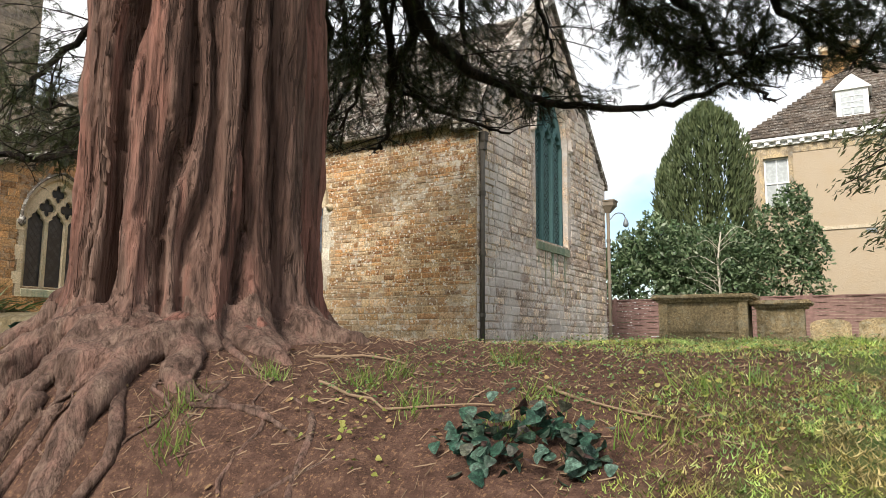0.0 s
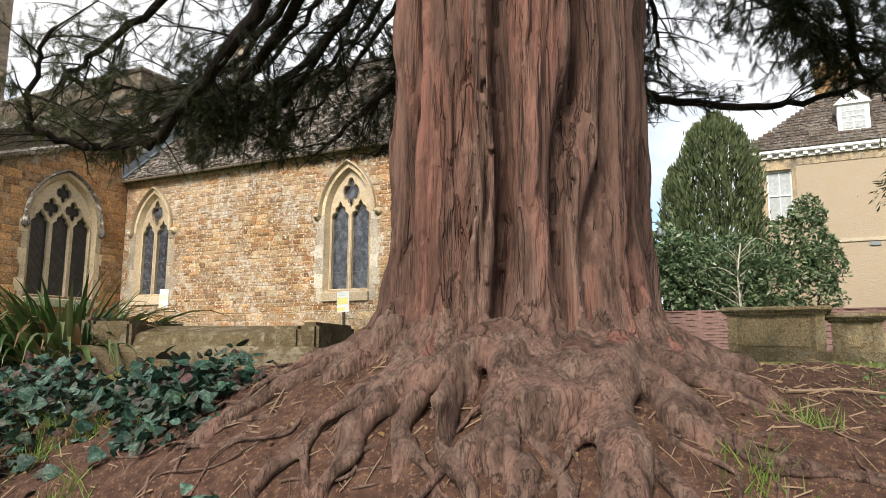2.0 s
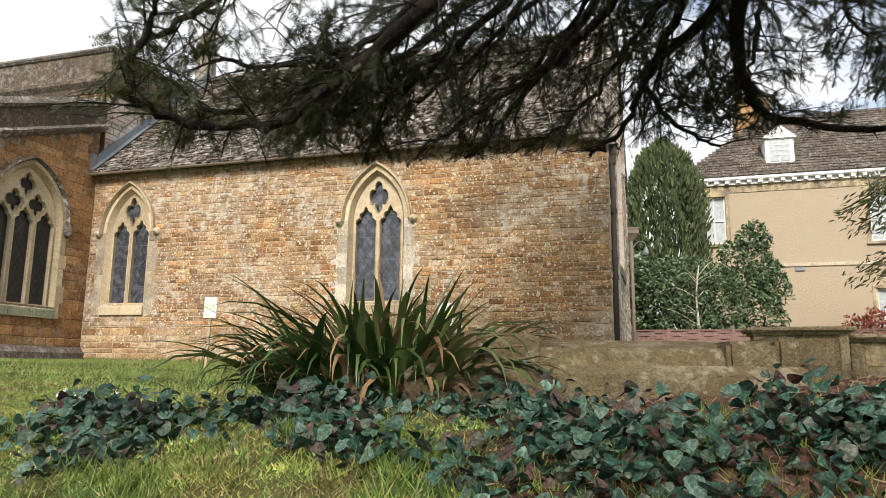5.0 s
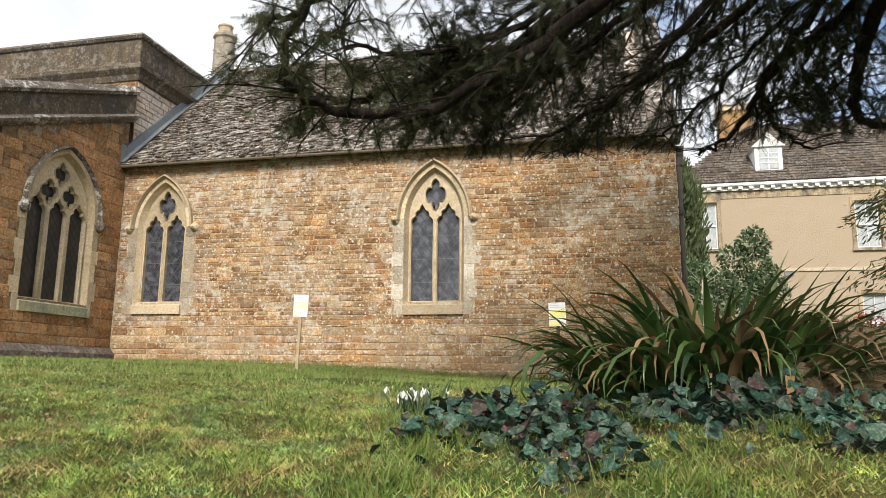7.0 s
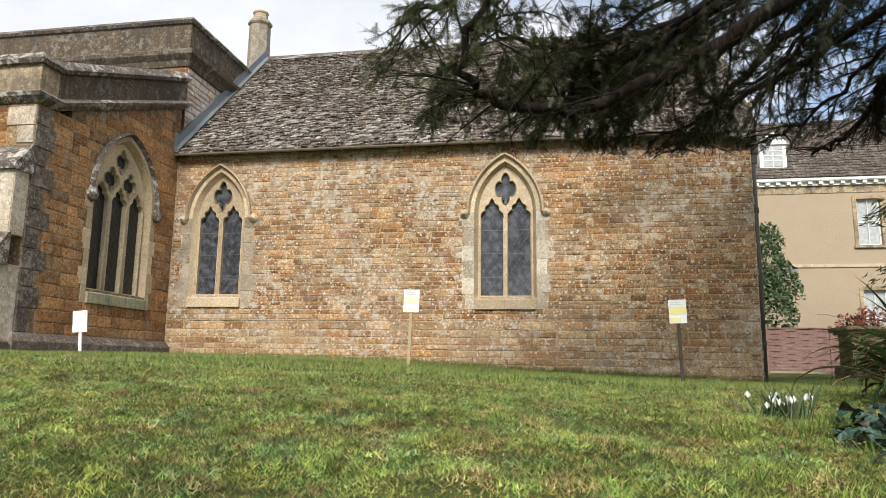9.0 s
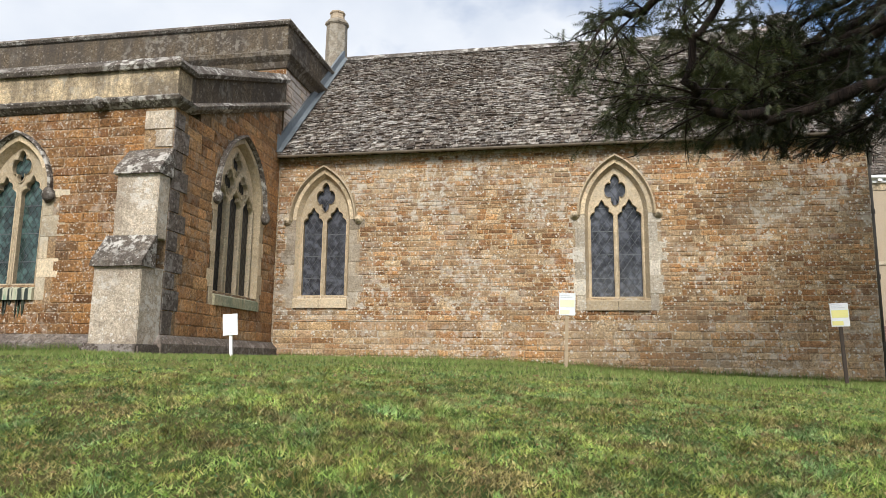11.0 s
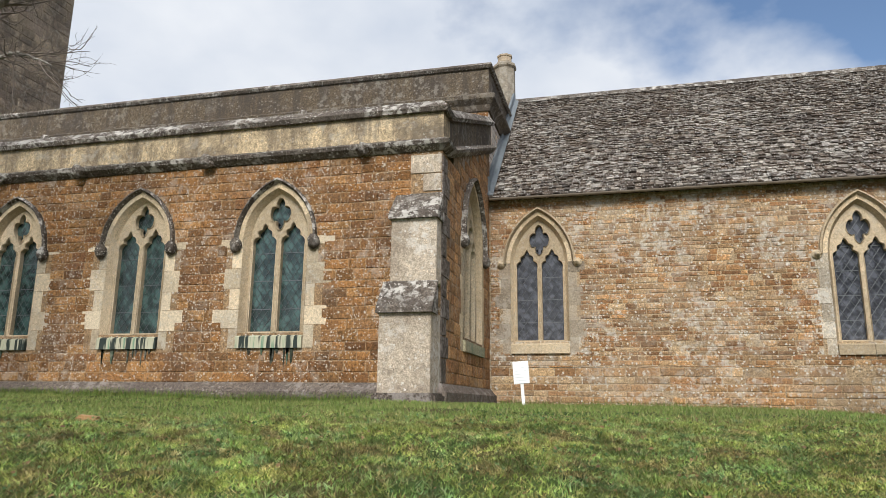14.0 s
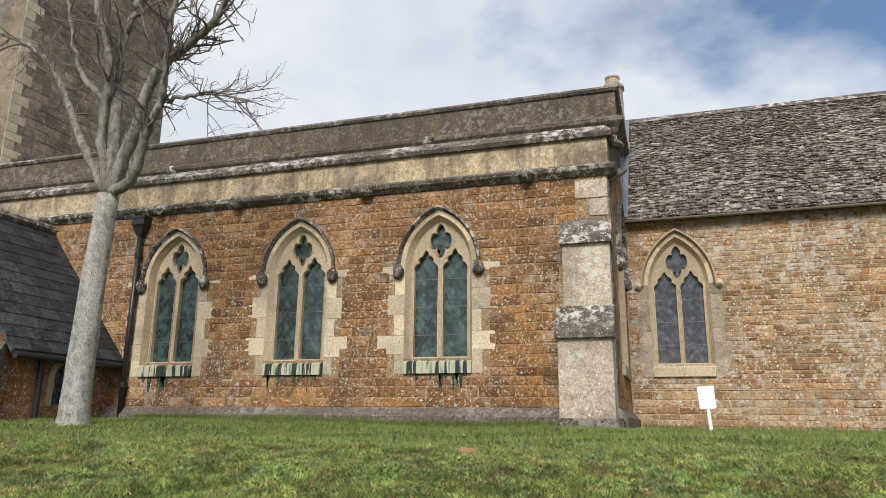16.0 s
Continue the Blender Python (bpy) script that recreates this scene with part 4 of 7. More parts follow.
def buttress_roots():
    """The thick roots that grow out of the trunk's foot: places on the ground, first and last radius, lift above the soil."""
    runs = [
        ([(-3.1, 2.05), (-3.28, 1.86), (-3.4, 1.79), (-3.48, 1.68), (-3.46, 1.56)], 0.07, 0.045, 0.02),
        ([(-2.83, 2.25), (-2.77, 2.05), (-2.72, 1.83), (-2.66, 1.7), (-2.6, 1.5)], 0.085, 0.065, 0.02),
        ([(-3.1, 2.1), (-3.05, 1.85), (-3.03, 1.73), (-2.97, 1.62)], 0.075, 0.035, 0.02),
        ([(-3.05, 1.82), (-3.06, 1.7), (-3.08, 1.6)], 0.05, 0.024, 0.03),
        ([(-3.15, 1.63), (-3.07, 1.57), (-2.99, 1.5), (-2.94, 1.42)], 0.026, 0.022, 0.012),
        ([(-2.91, 1.66), (-2.91, 1.57), (-2.9, 1.44)], 0.036, 0.032, 0.01),
        ([(-2.79, 1.84), (-2.81, 1.72), (-2.86, 1.6)], 0.026, 0.014, 0.02),
        ([(-2.93, 2.15), (-2.86, 1.94), (-2.84, 1.84)], 0.065, 0.035, 0.02),
        ([(-3.42, 1.76), (-3.44, 1.66), (-3.45, 1.55), (-3.5, 1.42)], 0.04, 0.022, 0.02),
        ([(-3.46, 1.84), (-3.62, 1.64), (-3.66, 1.51), (-3.73, 1.4)], 0.036, 0.022, 0.02),
        ([(-3.5, 1.8), (-3.61, 1.66), (-3.53, 1.46)], 0.024, 0.014, 0.02),
        ([(-3.33, 1.82), (-3.32, 1.7), (-3.28, 1.56)], 0.045, 0.02, 0.03),
        ([(-3.3, 1.66), (-3.23, 1.61), (-3.15, 1.57)], 0.018, 0.012, 0.015),
        ([(-3.5, 2.25), (-3.64, 2.02), (-3.78, 1.86)], 0.09, 0.035, -0.01),
        ([(-3.65, 2.45), (-3.9, 2.3), (-4.15, 2.15)], 0.09, 0.04, -0.03),
        ([(-3.65, 2.2), (-3.85, 1.95), (-4.0, 1.72), (-4.1, 1.5)], 0.06, 0.022, 0.0),
        ([(-2.85, 2.3), (-2.62, 2.1), (-2.48, 1.94)], 0.11, 0.035, -0.02),
        ([(-2.85, 2.6), (-2.55, 2.5), (-2.3, 2.42)], 0.12, 0.035, -0.03),
        ([(-2.9, 3.0), (-2.6, 3.1), (-2.4, 3.2)], 0.12, 0.04, -0.03),
        ([(-3.75, 2.9), (-4.0, 3.0), (-4.2, 3.1)], 0.12, 0.04, -0.03),
        ([(-2.6, 2.08), (-2.35, 1.98), (-2.0, 2.0), (-1.7, 1.95)], 0.026, 0.014, 0.0),
    ]
    b = Build()
    for i, (c, r0, r1, up) in enumerate(runs):
        n = 9 * len(c)
        q = spline([(x, y, 0) for x, y in c], n)
        pts, rad = [], []
        for k, (x, y, _) in enumerate(q):
            f = k / (n - 1)
            r = (r0 + (r1 - r0) * f) * (1 + 0.1 * math.sin(7 * f + i) + 0.06 * math.sin(19 * f + 2 * i))
            d = math.hypot((x - FOOT[0]) / 0.86, (y - FOOT[1]) / (1.0 if y < FOOT[1] else 1.5))
            z = gz(x, y) + 0.22 * r + up * math.sin(math.pi * min(1, 0.3 + 0.8 * f)) + 0.13 * math.exp(-max(0, d - 0.58) / 0.1) - 1.3 * r * max(0, f - 0.8) * 5
            pts.append((x + 0.012 * math.sin(11 * f + i), y + 0.012 * math.cos(13 * f), z))
            rad.append(r)
        b.tube(pts, rad, 14)
    return b


def grain(p, size, seed):
    """Smooth random values between -1 and 1 in space."""
    g = np.random.default_rng(seed).uniform(-1, 1, (64, 64, 64))
    q = p / np.array(size)
    i = np.floor(q).astype(int)
    f = q - i
    f = f * f * (3 - 2 * f)
    out = 0
    for a in (0, 1):
        for b in (0, 1):
            for c in (0, 1):
                w = (f[:, 0] if a else 1 - f[:, 0]) * (f[:, 1] if b else 1 - f[:, 1]) * (f[:, 2] if c else 1 - f[:, 2])
                out = out + w * g[(i[:, 0] + a) % 64, (i[:, 1] + b) % 64, (i[:, 2] + c) % 64]
    return out


yew = empty("yew_tree", TREE[0], TREE[1], 1.6)
tagged(yew, "ancient yew with fluted reddish trunk and dark drooping branches", "tree")


def fused_trunk():
    """Trunk and thick roots grown into one skin, then roughened with strips of bark."""
    tv, tf = yew_trunk()
    n = 420
    b = Build().add(tv.tolist(), tf.tolist() + [list(range(n - 1, -1, -1)), list(range(len(tv) - n, len(tv)))])
    r = buttress_roots()
    b.add(r.V, r.F)
    raw = b.make("trunk", M_BARK)
    m = raw.modifiers.new("skin", "REMESH")
    m.mode, m.voxel_size, m.use_smooth_shade = "VOXEL", 0.0115, True
    sm = raw.modifiers.new("ease", "SMOOTH")
    sm.factor, sm.iterations = 0.5, 1
    bpy.context.view_layer.update()
    me = bpy.data.meshes.new_from_object(raw.evaluated_get(bpy.context.evaluated_depsgraph_get()))
    bpy.data.objects.remove(raw)
    k = len(me.vertices)
    P, N = np.zeros(k * 3, np.float32), np.zeros(k * 3, np.float32)
    me.vertices.foreach_get("co", P)
    me.vertices.foreach_get("normal", N)
    P, N = P.reshape(-1, 3).astype(float), N.reshape(-1, 3)
    d = 0.008 * grain(P, (0.07, 0.07, 0.5), 1) + 0.006 * grain(P, (0.035, 0.035, 0.22), 2) + 0.009 * grain(P, (0.16, 0.16, 0.3), 3)
    ridge = np.abs(grain(P, (0.06, 0.06, 0.6), 4))
    d -= 0.016 * np.clip(1 - ridge / 0.14, 0, 1)
    high = np.clip((P[:, 2] - 1.62) / 0.3, 0, 1)
    knots = 0.012 * grain(P, (0.09, 0.09, 0.09), 5) + 0.006 * grain(P, (0.03, 0.03, 0.03), 6)
    d = d * high + knots * (1 - high)
    line = 1.74 + 0.12 * grain(P, (0.12, 0.12, 0.3), 7)
    foot = P[:, 2] < line
    P = P + N * d[:, None] - np.array(yew.location)
    me.vertices.foreach_set("co", P.astype(np.float32).ravel())
    me.update()
    me.materials.append(M_ROOT)
    first = np.zeros(len(me.polygons), np.int32)
    me.polygons.foreach_get("loop_start", first)
    corner = np.zeros(len(me.loops), np.int32)
    me.loops.foreach_get("vertex_index", corner)
    me.polygons.foreach_set("material_index", foot[corner[first]].astype(np.int32))
    t = new("trunk", me)
    t.parent = yew
    tagged(t, "fluted red-brown trunk with spreading buttress roots")


fused_trunk()

# ---------------------------------------------------------------- windows
def lobe(p, q, bulge, n=6):
    """Points from p to q on a curve that swells to the left by bulge."""
    p, q = Vector(p), Vector(q)
    d = q - p
    m = (p + q) / 2 + Vector((-d.y, d.x)) * bulge
    return [tuple(p * (1 - t) ** 2 + m * 2 * t * (1 - t) + q * t * t) for t in (i / n for i in range(n))]


def light_loop(x0, x1, z0, zs, rise):
    """A window light with a cusped ogee head."""
    c, h = (x0 + x1) / 2, (x1 - x0) / 2
    left = [(x0, zs)] + lobe((x0, zs), (c - 0.6 * h, zs + 0.42 * rise), 0.45)[1:]
    left += lobe((c - 0.6 * h, zs + 0.42 * rise), (c - 0.28 * h, zs + 0.72 * rise), 0.55)
    left += lobe((c - 0.28 * h, zs + 0.72 * rise), (c, zs + rise), 0.1, 4)
    right = [(2 * c - a, b) for a, b in reversed(left)]
    return [(x0, z0)] + left + [(c, zs + rise)] + right + [(x1, z0)]


def quatrefoil(c, z, w, h, n=40):
    out = []
    for i in range(n):
        t = -2 * math.pi * i / n
        r = 0.6 + 0.4 * abs(math.cos(2 * t)) ** 0.55
        out.append((c + w * r * math.cos(t) * (1 - 0.3 * abs(math.sin(t)) ** 3), z + h * r * math.sin(t)))
    return out


def ring(outer, inner):
    return outer + inner[::-1]


def streaked():
    k = Nodes("algae-streaked sill stone")
    a = k.ramp(k.noise(7, 4, 0.6, stretch=(1.6, 0.1, 0.1)), [(0.46, (0.03, 0.04, 0.035)), (0.51, (0.46, 0.44, 0.33)), (0.58, (0.42, 0.42, 0.3)), (0.64, (0.16, 0.26, 0.18))])
    return k.done(a, 0.85, k.noise(20, 4), 0.3, 0.01)


M_SILL = streaked()
M_ALGAE = stone_mat("dark green algae", [(0.05, 0.07, 0.045), (0.04, 0.038, 0.03), (0.07, 0.12, 0.08)], 0.2, grain=0.8)


def church_window(name, label, spec, P, lights, foils, glass, jamb, jamb_w, mat, hood_mat, stops, lattice, sill_mat, seed, guard=None, plate=None):
    c, half, sill, zs, rise = spec
    rng = random.Random(seed)
    win = empty(name, *P(c, sill, 0.1))
    tagged(win, label, "window", kind="structure")
    nl = lights
    mull, fr = 0.085, 0.045
    lw = (2 * half - 2 * fr - (nl - 1) * mull) / nl
    xs = [c - half + fr + i * (lw + mull) for i in range(nl)]
    loops = [arch(c, half + 0.01, sill, zs, rise + 0.01)]
    heads = [light_loop(x, x + lw, sill + 0.03, zs - 0.1, lw * 0.95 if nl == 2 else lw * 0.9) for x in xs]
    heads += [quatrefoil(c + fx, zs + fz, fw, fh) for fx, fz, fw, fh in foils]
    Build().slab(loops + heads, lambda a, b, d: P(a, b, 0.11 + d), 0.1).make("tracery", plate or mat, win)
    # moulded ribs that stand out along the lights and foils
    for hl in heads:
        k = len(hl)
        cx, cz = sum(p[0] for p in hl) / k, sum(p[1] for p in hl) / k
        big = [(cx + (a - cx) * 1.09, cz + (b - cz) * (1.03 if k > 41 or nl else 1.1)) for a, b in hl]
        V = [P(a, b, 0.108) for a, b in big] + [P(a, b, 0.085) for a, b in [((p[0] + q[0]) / 2, (p[1] + q[1]) / 2) for p, q in zip(hl, big)]] + [P(a, b, 0.125) for a, b in hl]
        F = [(j * k + i, j * k + (i + 1) % k, (j + 1) * k + (i + 1) % k, (j + 1) * k + i) for j in range(2) for i in range(k)]
        Build().add(V, F).make("rib", plate or mat, win, smooth=True)
    # splay from the wall's face to the tracery, and the band of arch stones round it
    o, i = arch(c, half + 0.06, sill, zs, rise + 0.06), arch(c, half, sill, zs, rise)
    n = len(o)
    Build().add([P(a, b, -0.008) for a, b in o] + [P(a, b, 0.112) for a, b in i], [(k, k + 1, n + k + 1, n + k) for k in range(n - 1)]).make("splay", mat, win)
    oo, ii = arch(c, half + 0.135, zs, zs, rise + 0.15)[1:-1], arch(c, half + 0.06, zs, zs, rise + 0.06)[1:-1]
    m = len(oo)
    step = 4
    for k in range(0, m - 1, step):
        e = min(k + step, m - 1)
        Build().slab([oo[k:e + 1] + ii[k:e + 1][::-1]], lambda a, b, d: P(a, b, -0.012 + d), 0.06).make("arch_stone", mat, win)
    ho, hi = arch(c, half + 0.195, zs - 0.02, zs - 0.02, rise + 0.23)[1:-1], arch(c, half + 0.14, zs - 0.02, zs - 0.02, rise + 0.16)[1:-1]
    hm = [((a + e) / 2, (b + f) / 2) for (a, b), (e, f) in zip(ho, hi)]
    V = [P(a, b, 0.0) for a, b in ho] + [P(a, b, -0.07) for a, b in ho] + [P(a, b, -0.09) for a, b in hm] + [P(a, b, -0.03) for a, b in hi] + [P(a, b, 0.0) for a, b in hi]
    F = [(j * m + k, j * m + k + 1, (j + 1) * m + k + 1, (j + 1) * m + k) for j in range(4) for k in range(m - 1)]
    F += [(0, m, 2 * m, 3 * m, 4 * m), tuple(j * m + m - 1 for j in range(5))]
    hood = Build().add(V, F).make("hood_mould", hood_mat, win, "weathered hood mould")
    for s in (-1, 1):
        b = Build()
        x = c + s * (half + 0.165)
        if stops == "scroll":
            x += s * 0.07
            for r, dd in ((0.085, 0.05), (0.055, 0.085), (0.025, 0.1)):
                k = 16
                ring1 = [P(x + r * math.cos(2 * math.pi * t / k), zs - 0.02 + r * math.sin(2 * math.pi * t / k), 0) for t in range(k)]
                ring2 = [P(x + r * 0.85 * math.cos(2 * math.pi * t / k), zs - 0.02 + r * 0.85 * math.sin(2 * math.pi * t / k), -dd) for t in range(k)]
                b.add(ring1 + ring2, [(t, (t + 1) % k, k + (t + 1) % k, k + t) for t in range(k)] + [tuple(range(k, 2 * k))])
        else:
            bm = bmesh.new()
            bmesh.ops.create_icosphere(bm, subdivisions=2, radius=1.0)
            V = [P(x + v.co.x * 0.085 * (1 + 0.15 * math.sin(9 * v.co.z + 5 * v.co.y)), zs - 0.1 + v.co.z * 0.12 * (1 + 0.1 * math.sin(11 * v.co.x)), -0.05 + v.co.y * 0.09) for v in bm.verts]
            b.add(V, [[v.index for v in f.verts] for f in bm.faces])
            bm.free()
        b.make("hood_stop", hood_mat, win, smooth=True)
    # jamb stones
    if jamb:
        for s in (-1, 1):
            z, k = sill - 0.22, 0
            while z < zs - 0.02:
                h = min(rng.uniform(0.26, 0.34), zs - z)
                w = jamb_w[k % 2] * rng.uniform(0.85, 1.15)
                x0, x1 = sorted((c + s * (half + 0.06), c + s * (half + 0.06 + w)))
                e = 0.003
                V = [P(a, b, 0.02) for a, b in ((x0, z), (x1, z), (x1, z + h), (x0, z + h))] + [P(a, b, -0.007) for a, b in ((x0 + e, z + e), (x1 - e, z + e), (x1 - e, z + h - e), (x0 + e, z + h - e))]
                Build().add(V, [(0, 1, 5, 4), (1, 2, 6, 5), (2, 3, 7, 6), (3, 0, 4, 7), (4, 5, 6, 7)]).make("jamb_stone", jamb, win)
                z += h
                k += 1
    # sill with a weathered slope
    for j in range(nl):
        x0, x1 = c - half - 0.06 + j * (2 * half + 0.12) / nl + 0.003, c - half - 0.06 + (j + 1) * (2 * half + 0.12) / nl - 0.003
        V = [P(a, b, d) for a in (x0, x1) for b, d in ((sill + 0.03, 0.14), (sill - 0.06, -0.05), (sill - 0.22, -0.05), (sill - 0.22, 0.14))]
        Build().add(V, [(0, 1, 5, 4), (1, 2, 6, 5), (2, 3, 7, 6), (0, 3, 2, 1), (4, 5, 6, 7), (3, 0, 4, 7)]).make("sill", sill_mat, win)
    # algae run down from the sill
    if sill_mat == M_SILL or plate:
        sr = random.Random(seed)
        for j in range(9):
            a, w, ln = c + sr.uniform(-half, half) * 0.95, sr.uniform(0.012, 0.035), sr.uniform(0.06, 0.3) * (3.0 if plate else 1.0)
            prof = [(-w, 0.0), (w, 0.0), (w * 0.8, -ln * 0.5), (w * 0.25, -ln), (-w * 0.35, -ln * 0.9), (-w * 0.9, -ln * 0.4)]
            V = [P(a + u, sill - 0.222 + v, d) for d in (-0.02, -0.005) for u, v in prof]
            Build().add(V, [(0, 1, 2, 3, 4, 5)] + [(i, i + 6, (i + 1) % 6 + 6, (i + 1) % 6) for i in range(6)]).make("algae_streak", M_GREENSTAIN if plate else M_ALGAE, win)
    # glass and its lead lattice, light by light
    for hl in heads:
        a0, a1 = min(p[0] for p in hl) - 0.01, max(p[0] for p in hl) + 0.01
        b0, b1 = min(p[1] for p in hl) - 0.01, max(p[1] for p in hl) + 0.01
        Build().add([P(a, b, d) for d in (0.185, 0.195) for a, b in ((a0, b0), (a1, b0), (a1, b1), (a0, b1))], [(0, 1, 2, 3), (7, 6, 5, 4), (0, 4, 5, 1), (1, 5, 6, 2), (2, 6, 7, 3), (3, 7, 4, 0)]).make("pane", glass, win)
        lat, sp, hw = Build(), lattice, 0.0055
        H, W = b1 - b0, a1 - a0
        for sgn in (1, -1):
            t = -H * 0.75
            while t < W + H * 0.75:
                p, q = [], None
                # line a = a0 + t + sgn * (b - bm) * 0.7
                pts = []
                for b_ in np.linspace(b0, b1, 60):
                    a_ = a0 + t + sgn * (b_ - (b0 + b1) / 2) * 0.7
                    if a0 <= a_ <= a1:
                        pts.append((a_, b_))
                if len(pts) > 1:
                    (pa, pb), (qa, qb) = pts[0], pts[-1]
                    lat.add([P(pa - hw, pb, 0.182), P(pa + hw, pb, 0.178), P(qa + hw, qb, 0.178), P(qa - hw, qb, 0.182)], [(0, 1, 2, 3)])
                t += sp
        if H > 0.8:
            for b_ in np.arange(b0 + 0.34, b1 - 0.1, 0.42):
                lat.add([P(a0, b_ - 0.006, 0.176), P(a1, b_ - 0.006, 0.176), P(a1, b_ + 0.006, 0.176), P(a0, b_ + 0.006, 0.176)], [(0, 1, 2, 3)])
        lat.make("lead_lattice", M_LEADCAME if not guard else guard, win)
    return win


F2 = [(0.0, 0.45, 0.185, 0.285)]
F2A = [(0.0, 0.39, 0.17, 0.25)]
for i, s in enumerate(CH_WINS):
    church_window("window_%d" % (i + 1), "two-light traceried stone window with leaded panes and scrolled hood", s, south(CH_Y), 2, F2, M_GLASS, (M_GREYJAMB, M_PALEJAMB)[i], (0.17, 0.27), M_DRESSED, M_DRESSED, "scroll", 0.14, M_DRESSED, 31 + i)


for i, s in enumerate(AI_WINS):
    church_window("window_%d" % (i + 3), "two-light aisle window with green leaded glass and carved hood stops", s, south(AI_Y), 2, F2A, M_GLASSG, M_QUOIN, (0.16, 0.38), M_DRESSED, M_COPING, "carved", 0.11, M_SILL, 41 + i)
church_window("window_6", "three-light window with flowing quatrefoil tracery and dark panes", AE_WIN, east(AI_X), 3, [(-0.25, 0.32, 0.19, 0.22), (0.25, 0.32, 0.19, 0.22), (0, 0.68, 0.17, 0.22)], M_GLASSDARK, M_DRESSED, (0.12, 0.2), M_DRESSED, M_COPING, "carved", 0.13, M_GREENSTAIN, 51, M_IRON)
church_window("window_7", "tall three-light east window behind verdigris copper guards", E_WIN, east(CH_X1), 3, [(-0.3, 0.4, 0.2, 0.25), (0.3, 0.4, 0.2, 0.25), (0, 0.78, 0.2, 0.24)], M_MESH, M_EAST, (0.12, 0.22), M_EAST, M_EAST, "scroll", 0.09, M_GREENSTAIN, 52, M_GLASSG, M_MESH)


def taken(wins, extra=(), jw=0.3):
    def f(z):
        out = [(a, b) for a, b, z0, z1 in extra if z0 <= z <= z1]
        for c, half, sill, zs, rise in wins:
            if sill - 0.22 < z < zs + rise + 0.22:
                w = half + 0.06 + jw if z < zs - 0.02 else arch_half(half + 0.2, zs - 0.02, rise + 0.24, z)
                out.append((c - w, c + w))
        return out
    return f


# ---- aisle corner buttress
def buttress():
    x0, x1 = -17.1, AI_X + 0.004
    b = empty("buttress", (x0 + x1) / 2, 6.95, 1.6)
    tagged(b, "stepped corner buttress of pale stone with lichened sloping offsets", "buttress", kind="structure")
    Build().box(x0, x1, 6.74, AI_Y, 1.85, 2.9, 0.012).make("lower_stage", M_BUTTRESS, b)
    Build().box(x0 - 0.04, x1 + 0.1, 6.62, AI_Y, 1.2, 1.86, 0.03).make("plinth", M_PLINTH, b)
    Build().box(x0 + 0.06, x1, 6.98, AI_Y, 3.3, 4.22, 0.012).make("upper_stage", M_BUTTRESS, b)
    for nm, xa, yf, yb, za, zb in (("lower_offset", x0 - 0.03, 6.68, 6.98, 2.88, 3.34), ("upper_offset", x0 + 0.03, 6.92, AI_Y, 4.2, 4.64)):
        V = [(x, y, z) for x in (xa, x1 + 0.03) for y, z in ((yf, za), (yf + 0.01, za + 0.07), (yb, zb), (yb + 0.02, zb), (yb + 0.02, za))]
        Build().add(V, [(0, 1, 6, 5), (1, 2, 7, 6), (2, 3, 8, 7), (3, 4, 9, 8), (4, 0, 5, 9), (0, 4, 3, 2, 1), (5, 6, 7, 8, 9)]).make(nm, M_COPING, b, "white-lichened offset")


buttress()


# ---- corner stones
def quoins(name, label, P, c, side, z0, z1, widths, mat, seed):
    """Alternating corner stones on a wall's face, from its end at c towards side."""
    rng = random.Random(seed)
    q = empty(name, *P(c, z0, 0))
    tagged(q, label, "quoins", kind="structure")
    z, k = z0, 0
    while z < z1 - 0.05:
        h = min(rng.uniform(0.24, 0.36), z1 - z)
        w = widths[k % 2] * rng.uniform(0.9, 1.1)
        a0, a1 = sorted((c, c + side * w))
        e = 0.01
        V = [P(a, b, 0.02) for a, b in ((a0, z), (a1, z), (a1, z + h), (a0, z + h))] + [P(a, b, -0.018) for a, b in ((a0 + e, z + e), (a1 - e, z + e), (a1 - e, z + h - e), (a0 + e, z + h - e))]
        Build().add(V, [(0, 1, 5, 4), (1, 2, 6, 5), (2, 3, 7, 6), (3, 0, 4, 7), (4, 5, 6, 7)]).make("quoin", mat, q)
        z += h
        k += 1


quoins("aisle_quoins", "pale corner stones of the aisle", south(AI_Y), AI_X, -1, 4.66, 5.26, (0.3, 0.5), M_BUTTRESS, 4)
quoins("aisle_end_quoins", "grey corner stones of the aisle end", east(AI_X), AI_Y, 1, 2.0, 5.2, (0.25, 0.42), M_PLINTH, 6)
quoins("tower_quoins", "pale corner stones of the tower", east(TWX), TWY0, 1, 8.0, 24.0, (0.35, 0.6), M_QUOIN, 7)


